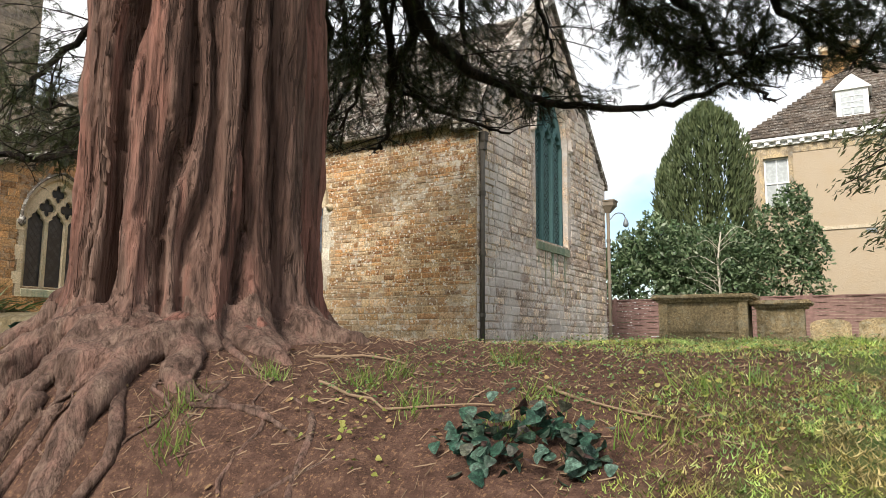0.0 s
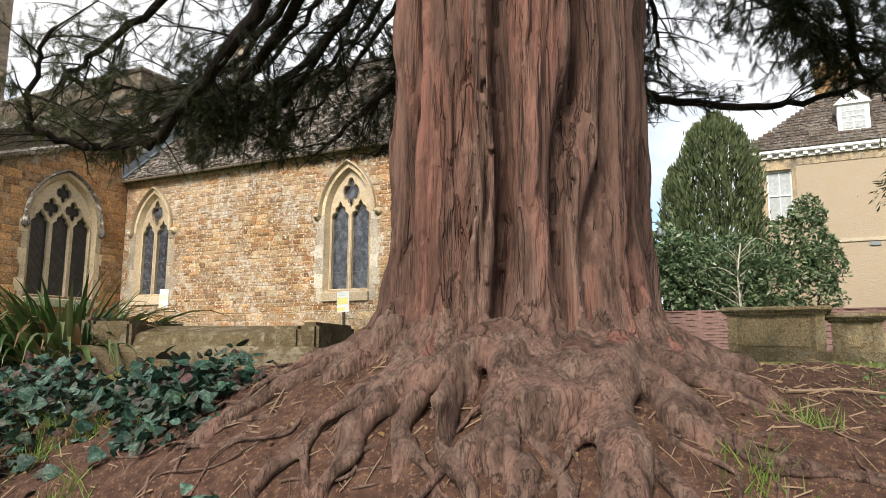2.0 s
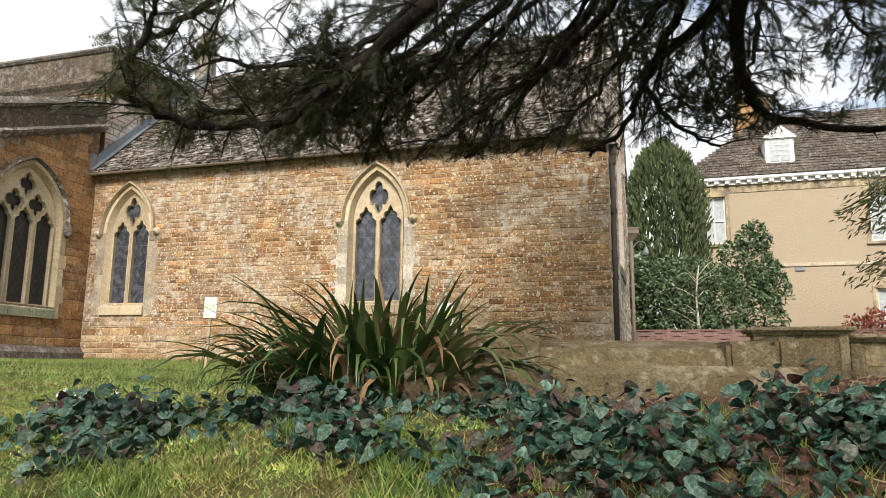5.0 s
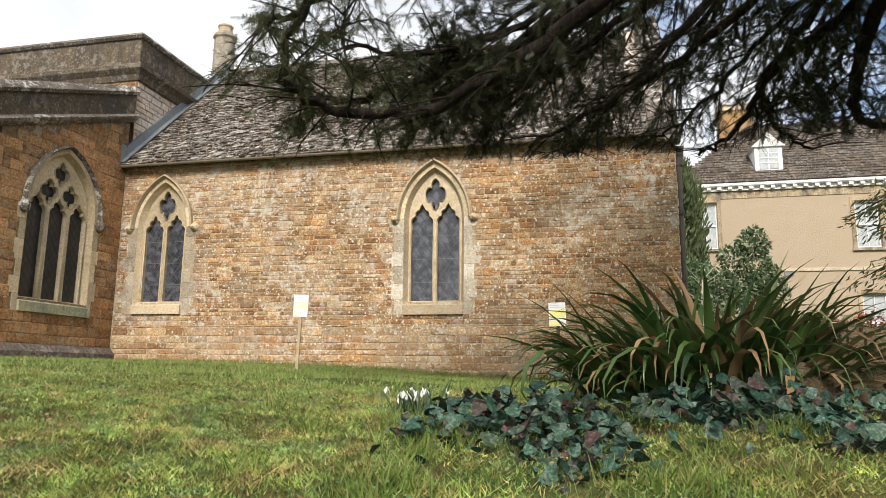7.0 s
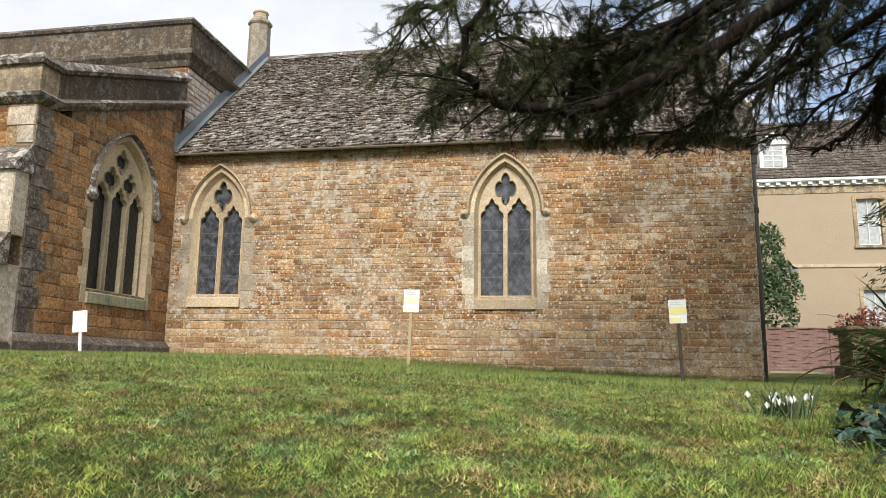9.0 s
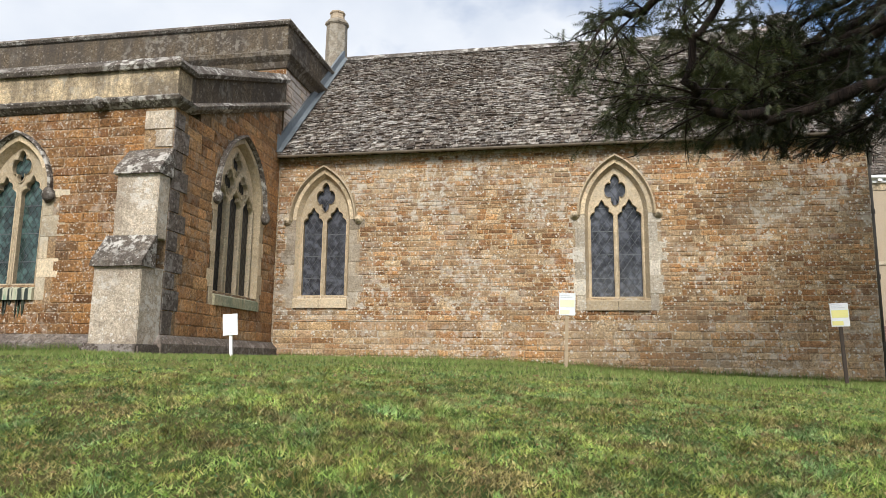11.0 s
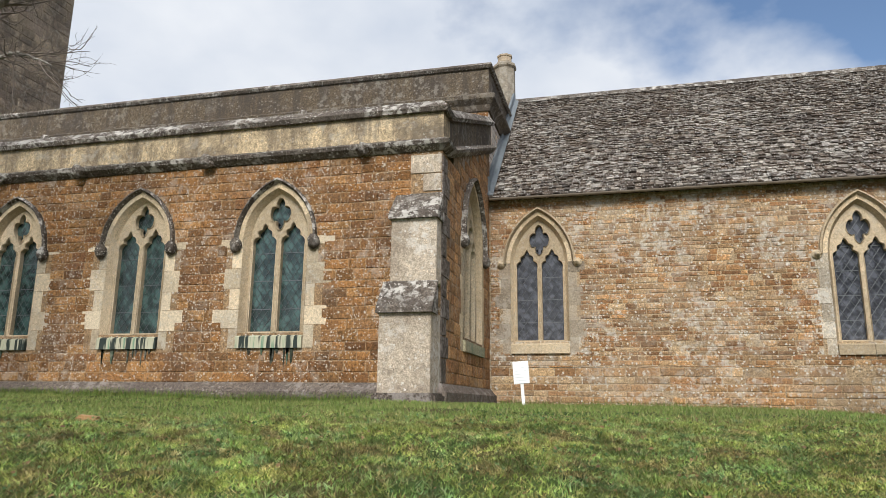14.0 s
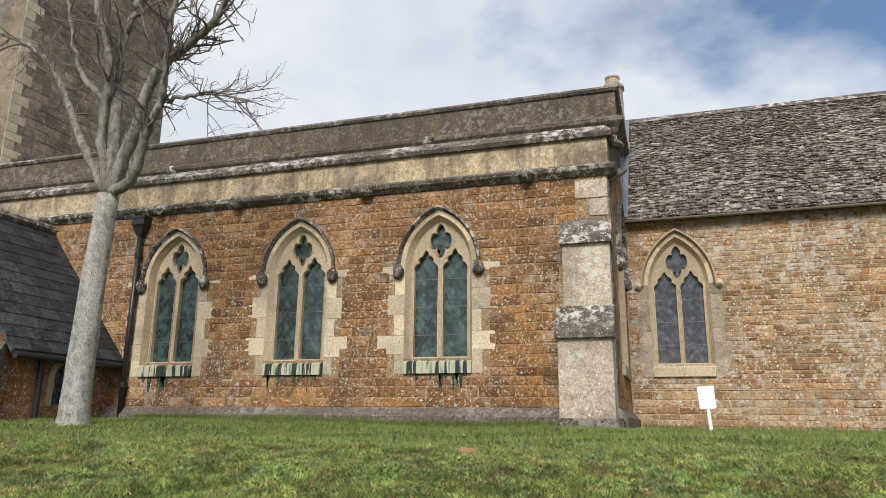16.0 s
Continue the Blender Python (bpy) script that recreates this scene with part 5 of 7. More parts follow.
# ---- chimney on the nave wall
def chimney():
    c = empty("chimney", -16.66, 14.6, 8.6)
    tagged(c, "octagonal stone chimney shaft with a clay pot", "chimney", kind="structure")

    def octa(name, parts, mat):
        V, n = [], 8
        for r, z in parts:
            V += [(-16.66 + r * math.cos(math.pi / 8 + math.pi / 4 * i), 14.6 + r * math.sin(math.pi / 8 + math.pi / 4 * i), z) for i in range(n)]
        F = [(j * n + i, j * n + (i + 1) % n, (j + 1) * n + (i + 1) % n, (j + 1) * n + i) for j in range(len(parts) - 1) for i in range(n)] + [tuple((len(parts) - 1) * n + i for i in range(n)), tuple(range(n - 1, -1, -1))]
        obj(name, V, F, mat, c)
    octa("base", [(0.42, 8.4), (0.42, 8.75), (0.31, 8.95)], M_COPING)
    octa("shaft", [(0.28, 8.9), (0.265, 10.12)], M_CHIMNEY)
    octa("collar", [(0.275, 10.12), (0.31, 10.16), (0.3, 10.22), (0.23, 10.28)], M_CHIMNEY)
    octa("pot", [(0.19, 10.27), (0.2, 10.32), (0.18, 10.36), (0.18, 10.44), (0.2, 10.46), (0.2, 10.5), (0.14, 10.5), (0.14, 10.44)], M_POT)


chimney()


# ---- rainwater goods
def downpipe(label, x, y, z0, z1, mat, hop=0.13, face=(0, 1)):
    p = empty("downpipe", x, y, z0)
    tagged(p, label, "drainpipe", kind="structure")
    Build().tube([(x, y, z0 - 0.3), (x, y, z1 - 0.1)], [0.045, 0.045], 12).make("pipe", mat, p, smooth=True)
    h = Build()
    for (r0, r1, za, zb) in ((0.06, hop * 0.8, z1 - 0.2, z1 - 0.06), (hop * 0.8, hop, z1 - 0.06, z1 - 0.02), (hop, hop, z1 - 0.02, z1 + 0.09), (hop * 1.12, hop * 1.12, z1 + 0.09, z1 + 0.13)):
        V = [(x + sx * r0, y + sy * r0 * 0.8, za) for sx, sy in ((-1, -1), (1, -1), (1, 1), (-1, 1))] + [(x + sx * r1, y + sy * r1 * 0.8, zb) for sx, sy in ((-1, -1), (1, -1), (1, 1), (-1, 1))]
        h.add(V, [(0, 1, 5, 4), (1, 2, 6, 5), (2, 3, 7, 6), (3, 0, 4, 7), (4, 5, 6, 7), (3, 2, 1, 0)])
    h.make("hopper", mat, p)
    for z in np.arange(z0 + 0.45, z1 - 0.3, 1.1):
        Build().tube([(x, y, z - 0.04), (x, y, z + 0.04)], [0.058, 0.058], 12).make("collar", mat, p)


downpipe("black cast-iron downpipe with a hopper head on the aisle wall", -24.35, AI_Y - 0.09, 1.9, 5.1, M_IRON)
downpipe("weathered grey-brown downpipe at the chancel corner", CH_X1 + 0.055, CH_Y + 0.14, 1.6, 5.25, M_PIPE, 0.08)
downpipe("pale painted downpipe with a wide hopper at the gable end", CH_X1 + 0.09, CH_N - 0.02, 1.6, 5.2, M_GUTTER, 0.2)
lb = empty("wall_lamp", CH_X1 + 0.12, CH_N + 0.1, 4.9)
tagged(lb, "small bulb-shaped lamp on a curved metal bracket", "lamp")
Build().tube(spline([(CH_X1 + 0.1, CH_N + 0.02, 4.8), (CH_X1 + 0.25, CH_N + 0.15, 5.0), (CH_X1 + 0.4, CH_N + 0.3, 5.0), (CH_X1 + 0.45, CH_N + 0.36, 4.86)], 10), [0.015] * 10, 6).make("bracket", M_LEAD, lb)
Build().tube([(CH_X1 + 0.45, CH_N + 0.36, z) for z in (4.88, 4.83, 4.75, 4.68, 4.64)], [0.03, 0.05, 0.075, 0.07, 0.02], 10).make("shade", M_LEAD, lb, smooth=True)


# ---- carved bosses and spouts on the string courses
def bosses():
    for x, y, z, r in [(-17.55, AI_Y - 0.12, 5.33, 0.1), (-20.1, AI_Y - 0.12, 5.33, 0.12), (-22.45, AI_Y - 0.12, 5.33, 0.12), (-24.0, AI_Y - 0.12, 5.33, 0.1), (-20.4, NAVE_Y - 0.16, 7.7, 0.13), (-27.0, NAVE_Y - 0.16, 7.7, 0.13)]:
        bm = bmesh.new()
        bmesh.ops.create_icosphere(bm, subdivisions=2, radius=1.0)
        V = [(x + v.co.x * r * (1 + 0.2 * math.sin(7 * v.co.z + x)), y + v.co.y * r * 0.9, z + v.co.z * r * (1 + 0.2 * math.sin(8 * v.co.x + 3 * v.co.y))) for v in bm.verts]
        o = obj("carved_boss", V, [[v.index for v in f.verts] for f in bm.faces], M_COPING)
        bm.free()
        tagged(o, "small weathered carved stone boss on the string course", "carving", "bosses on the string course")
    for x in (-19.2, -23.9):
        o = Build().box(x - 0.09, x + 0.09, NAVE_Y - 0.2, NAVE_Y + 0.1, 7.3, 7.44, 0.02).make("rain_spout", M_IRON)
        tagged(o, "dark lead rain spout below the nave parapet", "spout", "rain spouts")


bosses()
b = Build().box(AI_X - 0.02, AI_X + 0.03, 10.72, 10.86, 6.0 - 0.35, 6.0, 0.01)
tagged(b.make("wall_vent", M_LEAD), "small grey metal vent plate by the roof junction", "vent")


# ---- porch with a dark slate roof
def porch():
    RX, RZ, EX, EZ, Y0 = -26.4, 5.12, -24.45, 2.72, 5.15
    p = empty("porch", RX, 6.2, 1.8)
    tagged(p, "stone porch with a steep dark slate roof", "porch", kind="structure")
    Build().slab([[(2 * RX - EX - 0.25, 1.2), (EX - 0.25, 1.2), (EX - 0.25, EZ + 0.1), (RX, RZ), (2 * RX - EX - 0.25, EZ + 0.1)], arch(RX, 0.7, 1.25, 2.9, 0.9)], south(Y0), 0.4).make("front_wall", M_AISLE, p)
    Build().slab([[(Y0 + 0.4, 1.2), (AI_Y, 1.2), (AI_Y, EZ + 0.05), (Y0 + 0.4, EZ + 0.05)], arch(6.25, 0.16, 2.0, 2.4, 0.2)], east(EX - 0.25), 0.35).make("side_wall", M_AISLE, p)
    Build().slab([[(Y0 + 0.4, 1.2), (AI_Y, 1.2), (AI_Y, EZ + 0.05), (Y0 + 0.4, EZ + 0.05)]], east(2 * RX - EX + 0.6), 0.35).make("side_wall", M_AISLE, p)
    Build().slab([ring(arch(6.25, 0.26, 1.98, 2.4, 0.3), arch(6.25, 0.16, 1.98, 2.4, 0.2))], east(EX - 0.235), 0.1).make("window_surround", M_DRESSED, p)
    Build().box(EX - 0.4, EX - 0.38, 6.08, 6.42, 2.0, 2.6).make("pane", M_GLASS, p)
    rf = Build()
    for s in (1, -1):
        ex = RX + s * (EX - RX)
        V = [(x, y, z) for y in (Y0 - 0.08, AI_Y) for x, z in ((RX, RZ + 0.02), (ex, EZ), (ex, EZ - 0.06), (RX, RZ - 0.06))]
        rf.add(V, [(0, 1, 2, 3), (7, 6, 5, 4), (0, 4, 5, 1), (1, 5, 6, 2), (2, 6, 7, 3), (3, 7, 4, 0)])
    roof = rf.make("roof", M_WELSH, p)
    L, ang = math.hypot(EX - RX, RZ - EZ), math.degrees(math.atan2(RZ - EZ, EX - RX))
    V0 = [(-0.5, 0, 0), (0.5, 0, 0), (0.5, 1, 0), (-0.5, 1, 0), (-0.5, 0, 1), (0.5, 0, 1), (0.5, 1, 0.4), (-0.5, 1, 0.4)]
    F0 = [(4, 5, 6, 7), (0, 1, 5, 4), (1, 2, 6, 5), (3, 0, 4, 7)]
    me = bpy.data.meshes.new("slate")
    me.from_pydata(V0, [], F0)
    me.materials.append(M_WELSH)
    rng = random.Random(8)
    e, s, k = 0.24, 0.0, 0
    while s < L - 0.1:
        y = Y0 - 0.05 - (0.16 if k % 2 else 0)
        while y < AI_Y - 0.02:
            y0, y1 = max(y, Y0 - 0.08), min(y + 0.33, AI_Y)
            if y1 - y0 > 0.05:
                m = Matrix.Translation((EX, (y0 + y1) / 2, EZ + 0.012)) @ pose(0, 0, 0, 0, 0, 90) @ pose(0, 0, 0, ang) @ Matrix.Translation((0, s, 0)) @ pose(0, 0, 0, -0.7 + rng.uniform(-0.5, 0.5)) @ Matrix.Diagonal((y1 - y0 - 0.008, e * 1.5, 0.012, 1))
                o = new("slate", me)
                o.parent = roof
                o.matrix_local = Matrix.Translation(-p.location) @ m
            y += 0.33
        s += e
        k += 1
    Build().tube([(RX, Y0 - 0.1, RZ + 0.04), (RX, AI_Y, RZ + 0.04)], [0.09, 0.09], 8).make("ridge", M_COPING, p)
    Build().tube([(EX + 0.03, Y0 - 0.05, EZ - 0.07), (EX + 0.03, AI_Y - 0.12, EZ - 0.07)], [0.05, 0.05], 8).make("gutter", M_IRON, p)
    Build().tube([(EX - 0.16, 5.75, 1.5), (EX - 0.16, 5.75, EZ - 0.1)], [0.045, 0.045], 10).make("downpipe", M_IRON, p)
    for z0, z1, y in ((1.3, 2.2, 4.55), (2.2, 2.75, 4.8)):
        V = [(x, yy, z) for x in (EX - 0.75, EX - 0.2) for yy, z in ((y, z0), (y, z1 - 0.35), (Y0, z1 + 0.1), (Y0, z0))]
        Build().add(V, [(0, 1, 5, 4), (1, 2, 6, 5), (2, 3, 7, 6), (0, 3, 2, 1), (4, 5, 6, 7), (3, 0, 4, 7)]).make("buttress_stage", M_PARAPET, p)


porch()
bpy.context.view_layer.update()

# ---- single stones of the walls
def face(P):
    return lambda a, z: P(a, z, 0.0)

# ---------------------------------------------------------------- yew: roots, limbs, twigs, needles
def yew_roots():
    rng = random.Random(12)
    tops = [(rng.uniform(-178, -25), rng.uniform(1.0, 1.6), rng.uniform(0.006, 0.018)) for _ in range(40)]
    tops += [(rng.uniform(-85, -10), rng.uniform(1.8, 2.6), rng.uniform(0.015, 0.03)) for _ in range(6)]
    for i, (a, ln, r0) in enumerate(tops):
        t = radians(a)
        pts, rad = [], []
        n = 22
        start = rng.uniform(0.55, 0.8)
        turn = rng.uniform(-0.35, 0.35)
        w1, w2 = rng.uniform(2, 5), rng.uniform(0, 6)
        for k in range(n):
            u = k / (n - 1)
            d = start + u * (ln - start)
            tt = t + turn * u + 0.07 * math.sin(w1 * u * 3 + w2) * (0.4 + u) + 0.03 * math.sin(17 * u + w1)
            x, y = FOOT[0] + d * math.cos(tt), FOOT[1] - 0.1 + d * math.sin(tt)
            r = max(0.004, r0 * (1 - 0.7 * u) * (1 + 0.2 * math.sin(9 * u + w2)))
            z = gz(x, y) + r * 0.3 + 0.03 * math.sin(5 * u + w2) * (1 - u) - 0.04 * max(0, u - 0.75)
            pts.append((x + 0.01 * math.sin(31 * k + i), y + 0.01 * math.cos(27 * k), z))
            rad.append(r)
        Build().tube(pts, rad, 8, 0.13, i).make("root", M_ROOT, yew, smooth=True)


yew_roots()

MAIN_LIMBS = [
    [(-3.7, 3.2, 5.6), (-5.2, 4.2, 5.7), (-6.3, 4.6, 5.3), (-7.3, 4.8, 4.6), (-8.05, 4.94, 4.2), (-8.9, 5.3, 4.03), (-9.5, 4.9, 4.0), (-9.85, 4.45, 4.1), (-9.6, 4.3, 4.7), (-9.3, 4.3, 5.1)],
    [(-3.7, 3.3, 6.0), (-5.6, 4.8, 6.1), (-7.76, 5.84, 5.05), (-8.9, 6.0, 4.7), (-9.9, 5.8, 4.45), (-10.3, 5.8, 4.5)],
    [(-3.8, 3.3, 6.4), (-6.4, 4.6, 6.4), (-8.6, 5.2, 5.8), (-10.1, 5.2, 5.2), (-10.6, 5.2, 5.0)],
    [(-3.5, 3.4, 5.4), (-4.7, 4.9, 5.8), (-5.85, 6.68, 5.3), (-7.2, 7.0, 4.6), (-8.0, 7.3, 4.3)],
    [(-3.4, 3.4, 5.6), (-4.2, 5.2, 6.0), (-5.0, 6.9, 5.3), (-5.6, 7.7, 4.5), (-6.0, 7.9, 4.25)],
    [(-3.3, 3.4, 5.4), (-3.9, 5.0, 5.9), (-4.6, 6.8, 5.4), (-5.3, 7.35, 5.0), (-4.95, 8.5, 4.8), (-4.4, 9.1, 4.6)],
    [(-3.2, 3.4, 5.8), (-4.0, 5.2, 5.9), (-4.33, 6.9, 5.2), (-4.1, 8.3, 5.0), (-3.6, 9.2, 4.95), (-2.5, 9.4, 4.8), (-1.6, 9.3, 4.85), (-0.7, 9.1, 5.2)],
    [(-3.1, 3.3, 6.0), (-2.8, 5.4, 6.4), (-2.4, 7.4, 5.8), (-2.05, 8.65, 5.35), (-1.3, 9.4, 5.3), (-0.4, 9.6, 5.1)],
    [(-3.6, 3.3, 6.6), (-5.4, 5.4, 6.6), (-7.4, 6.7, 5.7), (-8.8, 6.8, 4.9), (-9.1, 6.6, 4.4)],
    [(-3.4, 3.4, 6.4), (-4.8, 6.0, 6.6), (-6.2, 7.8, 5.8), (-7.2, 8.2, 4.9), (-7.6, 8.1, 4.4)],
    [(-3.0, 3.3, 6.3), (-1.8, 5.6, 6.6), (-0.8, 7.6, 6.0), (0.1, 8.9, 5.4)],
    [(-3.0, 3.1, 6.3), (-1.2, 4.6, 6.9), (0.6, 6.4, 6.4), (1.6, 7.4, 5.7)],
    [(-3.6, 3.4, 7.0), (-5.6, 6.0, 7.4), (-7.0, 8.4, 6.6), (-8.0, 9.2, 5.8)],
    [(-3.3, 3.4, 7.0), (-3.6, 6.6, 7.4), (-3.8, 8.8, 6.4), (-3.9, 9.8, 5.6)],
    [(-3.1, 3.2, 5.9), (-1.9, 5.2, 6.2), (-1.0, 7.4, 5.6), (-0.3, 9.0, 5.1), (0.2, 9.8, 4.9)],
    [(-2.9, 3.1, 5.6), (-1.4, 5.0, 6.0), (0.0, 7.0, 5.5), (0.8, 8.6, 5.0)],
    [(-3.2, 3.4, 6.2), (-2.6, 6.0, 6.3), (-1.8, 8.2, 5.7), (-1.4, 9.8, 5.2), (-1.0, 10.6, 5.0)],
    # The last four limbs are out of view, added to cast shade.
    [(-3.4, 2.6, 7.2), (-3.0, 1.4, 8.0), (-2.6, 0.4, 8.4)],
    [(-3.8, 2.7, 7.2), (-5.6, 1.6, 8.0), (-7.0, 1.2, 8.2)],
    [(-3.1, 2.8, 7.2), (-1.4, 2.6, 8.0), (0.2, 2.6, 8.2)],
    [(-3.4, 2.9, 7.2), (-3.4, 3.2, 8.4), (-3.6, 3.5, 9.6)],
]


def yew_crown():
    rng = np.random.default_rng(44)
    rr = random.Random(9)
    twigs = Build()
    bl_p, bl_d = [], []

    def twig(p, d, ln, r, droop, fill):
        n = 5
        q, v = np.array(p), np.array(d) / np.linalg.norm(d)
        pts = [q]
        for k in range(n):
            v = v + np.array([rng.normal(0, 0.12), rng.normal(0, 0.12), -droop * (0.5 + 0.5 * rng.random())])
            v = v / np.linalg.norm(v)
            q = q + v * ln / n
            if k and q[2] < max(3.75, 1.65 + 0.31 * (q[1] + 0.6)):
                break
            pts.append(q)
            m = rng.poisson(fill) if q[2] > max(3.8, 1.7 + 0.31 * (q[1] + 0.6)) + 0.3 * rng.random() else 0
            for _ in range(m):
                s = rng.random()
                bl_p.append(pts[-2] * (1 - s) + q * s)
                w = v + rng.normal(0, 0.6, 3) + np.array([0, 0, -0.22])
                bl_d.append(w / np.linalg.norm(w))
        twigs.tube(pts, list(np.linspace(r, r * 0.25, len(pts))), 4)
        return pts

    extra = []
    for k in range(20):
        a, b = MAIN_LIMBS[rr.randrange(14)], MAIN_LIMBS[rr.randrange(14)]
        if abs(a[-1][0] - b[-1][0]) > 4.5:
            continue
        pa, pb = spline(a, 6), spline(b, 6)
        f = rr.uniform(0.3, 0.7)
        m = pa * f + pb * (1 - f)
        m[1:] += np.array([rr.uniform(-0.4, 0.4), rr.uniform(-0.4, 0.4), rr.uniform(0.0, 0.7)])
        extra.append([tuple(v) for v in m])
    # Unseen upper crown, added to shade the trunk, soil and chancel wall.
    top = []
    for k in range(15):
        a, r = 2 * math.pi * (k + rr.uniform(-0.3, 0.3)) / 15, rr.uniform(3.4, 5.6)
        z = rr.uniform(7.9, 9.2)
        x, y = FOOT
        top.append([(x + 0.2 * math.cos(a), y + 0.3 * math.sin(a), 6.9), (x + 0.45 * r * math.cos(a), y + 0.45 * r * math.sin(a), z + 0.2), (x + r * math.cos(a), y + r * math.sin(a), z)])
    for i, ctrl in enumerate(MAIN_LIMBS + extra + top):
        n = 14 + 4 * len(ctrl)
        pts = spline(ctrl, n)
        pts = pts + rng.normal(0, 0.025, pts.shape)
        L = np.linalg.norm(np.diff(pts, axis=0), axis=1).sum()
        r0 = (0.038 + 0.008 * L) * (1.0 if i < len(MAIN_LIMBS) else 0.65)
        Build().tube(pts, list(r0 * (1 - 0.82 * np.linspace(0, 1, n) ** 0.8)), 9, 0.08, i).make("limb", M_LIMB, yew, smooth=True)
        m = int(L * (6.2 if ctrl[-1][0] > -2.7 else 4.0))
        for j in range(m):
            u = 0.22 + 0.78 * (j + rr.random()) / m
            f = u * (n - 1)
            k = min(int(f), n - 2)
            p = pts[k] * (1 - f + k) + pts[k + 1] * (f - k)
            t = pts[min(k + 1, n - 1)] - pts[k]
            t = t / np.linalg.norm(t)
            side = np.cross(t, [0, 0, 1]) * rng.choice([-1, 1])
            d = t * rng.uniform(0.2, 0.9) + side * rng.uniform(0.3, 1.0) + np.array([0, 0, rng.uniform(-0.4, 0.45)])
            ln = rng.uniform(0.5, 1.35) * (1.1 - 0.35 * u)
            thick = 1.4 if p[0] > -3.5 else 1.1 if p[0] > -4.5 else 0.75 if p[0] > -7.0 else 1.0
            sub = twig(p, d, ln, 0.013, 0.1, thick)
            for q in sub[1:5]:
                if rng.random() < 0.85:
                    twig(q, d + rng.normal(0, 0.75, 3), ln * rng.uniform(0.35, 0.65), 0.006, 0.2, 1.9 * thick)
    # Twigs share the limbs' shade-darkened colour.
    tagged(twigs.make("twig_mass", M_LIMB, yew), "thin twigs with crown shade in their colour", kind="stuff")
    P, D = np.array(bl_p), np.array(bl_d)
    # flat sprays of paired needles
    nb, pairs = len(P), 7
    up = np.array([0.1, 0.2, 1.0]) + rng.normal(0, 0.45, (nb, 3))
    S = np.cross(D, up)
    S /= np.linalg.norm(S, axis=1, keepdims=True) + 1e-6
    ln = rng.uniform(0.1, 0.21, nb)
    V = np.zeros((nb, pairs * 2, 3, 3))
    for k in range(pairs):
        u = (k + 0.5) / pairs
        for s in (0, 1):
            sg = 1 if s else -1
            base = P + D * (ln * u)[:, None]
            nl = 0.042 * (1 - 0.55 * u) * rng.uniform(0.75, 1.25, nb)
            tip = base + S * (sg * nl)[:, None] + D * (nl * 0.75)[:, None] + np.array([0, 0, -1]) * (nl * rng.uniform(-0.1, 0.35, nb))[:, None]
            V[:, 2 * k + s, 0] = base - D * 0.006
            V[:, 2 * k + s, 1] = tip
            V[:, 2 * k + s, 2] = base + D * 0.007
    V = V.reshape(-1, 3)
    F = np.arange(len(V)).reshape(-1, 3)
    # West of -9 the paler copy stands in for sunlit foliage.
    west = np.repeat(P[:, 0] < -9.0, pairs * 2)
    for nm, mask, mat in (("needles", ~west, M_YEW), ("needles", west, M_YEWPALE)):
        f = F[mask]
        tagged(fast(nm, V[f.ravel()], np.arange(f.size).reshape(-1, 3), mat, yew, "evergreen needles, toned paler for the lit west boughs"), kind="stuff")


yew_crown()


# ---------------------------------------------------------------- ground cover
def soil_distance(x, y):
    """How far a spot is from the bare soil round the yew, about 0 at its rim."""
    d = np.hypot((x - TREE[0] - 0.35) * 0.6, y - TREE[1] + 0.4)
    return d - 1.95 + 0.25 * np.sin(2.3 * x + 1.1 * y) + 0.2 * np.sin(3.1 * y - 1.3 * x)


IVY = [(-5.1, 1.72, 0.95, 0.55), (-6.5, 1.95, 0.85, 0.45), (-7.45, 1.75, 0.5, 0.5), (-4.42, 1.78, 0.4, 0.3), (-5.35, 2.38, 0.3, 0.14), (-4.75, 2.5, 0.2, 0.1), (-5.9, 2.2, 0.5, 0.22), (-0.98, 2.12, 0.3, 0.16), (-2.5, 1.35, 0.1, 0.07), (-3.8, 1.3, 0.2, 0.12)]


def in_ivy(x, y):
    m = np.full(np.shape(x), 9.0)
    for cx, cy, rx, ry in IVY:
        m = np.minimum(m, ((x - cx) / rx) ** 2 + ((y - cy) / ry) ** 2)
    return m


def blades(name, label, x, y, h, w, lean, mat, rng, twos=False):
    n = len(x)
    z = ground(x, y) + 0.001
    a = rng.uniform(0, 2 * np.pi, n)
    b = rng.uniform(0, 2 * np.pi, n)
    l = rng.uniform(0.1, 1, n) * lean * h
    B = np.stack([x, y, z], -1)
    W = np.stack([np.cos(a), np.sin(a), 0 * a], -1) * (w / 2)[:, None]
    T = B + np.stack([np.cos(b) * l, np.sin(b) * l, h], -1)
    V = np.stack([B - W, B + W, T], 1).reshape(-1, 3)
    o = fast(name, V, np.arange(3 * n).reshape(-1, 3), mat)
    tagged(o, label, "grass", kind="stuff")


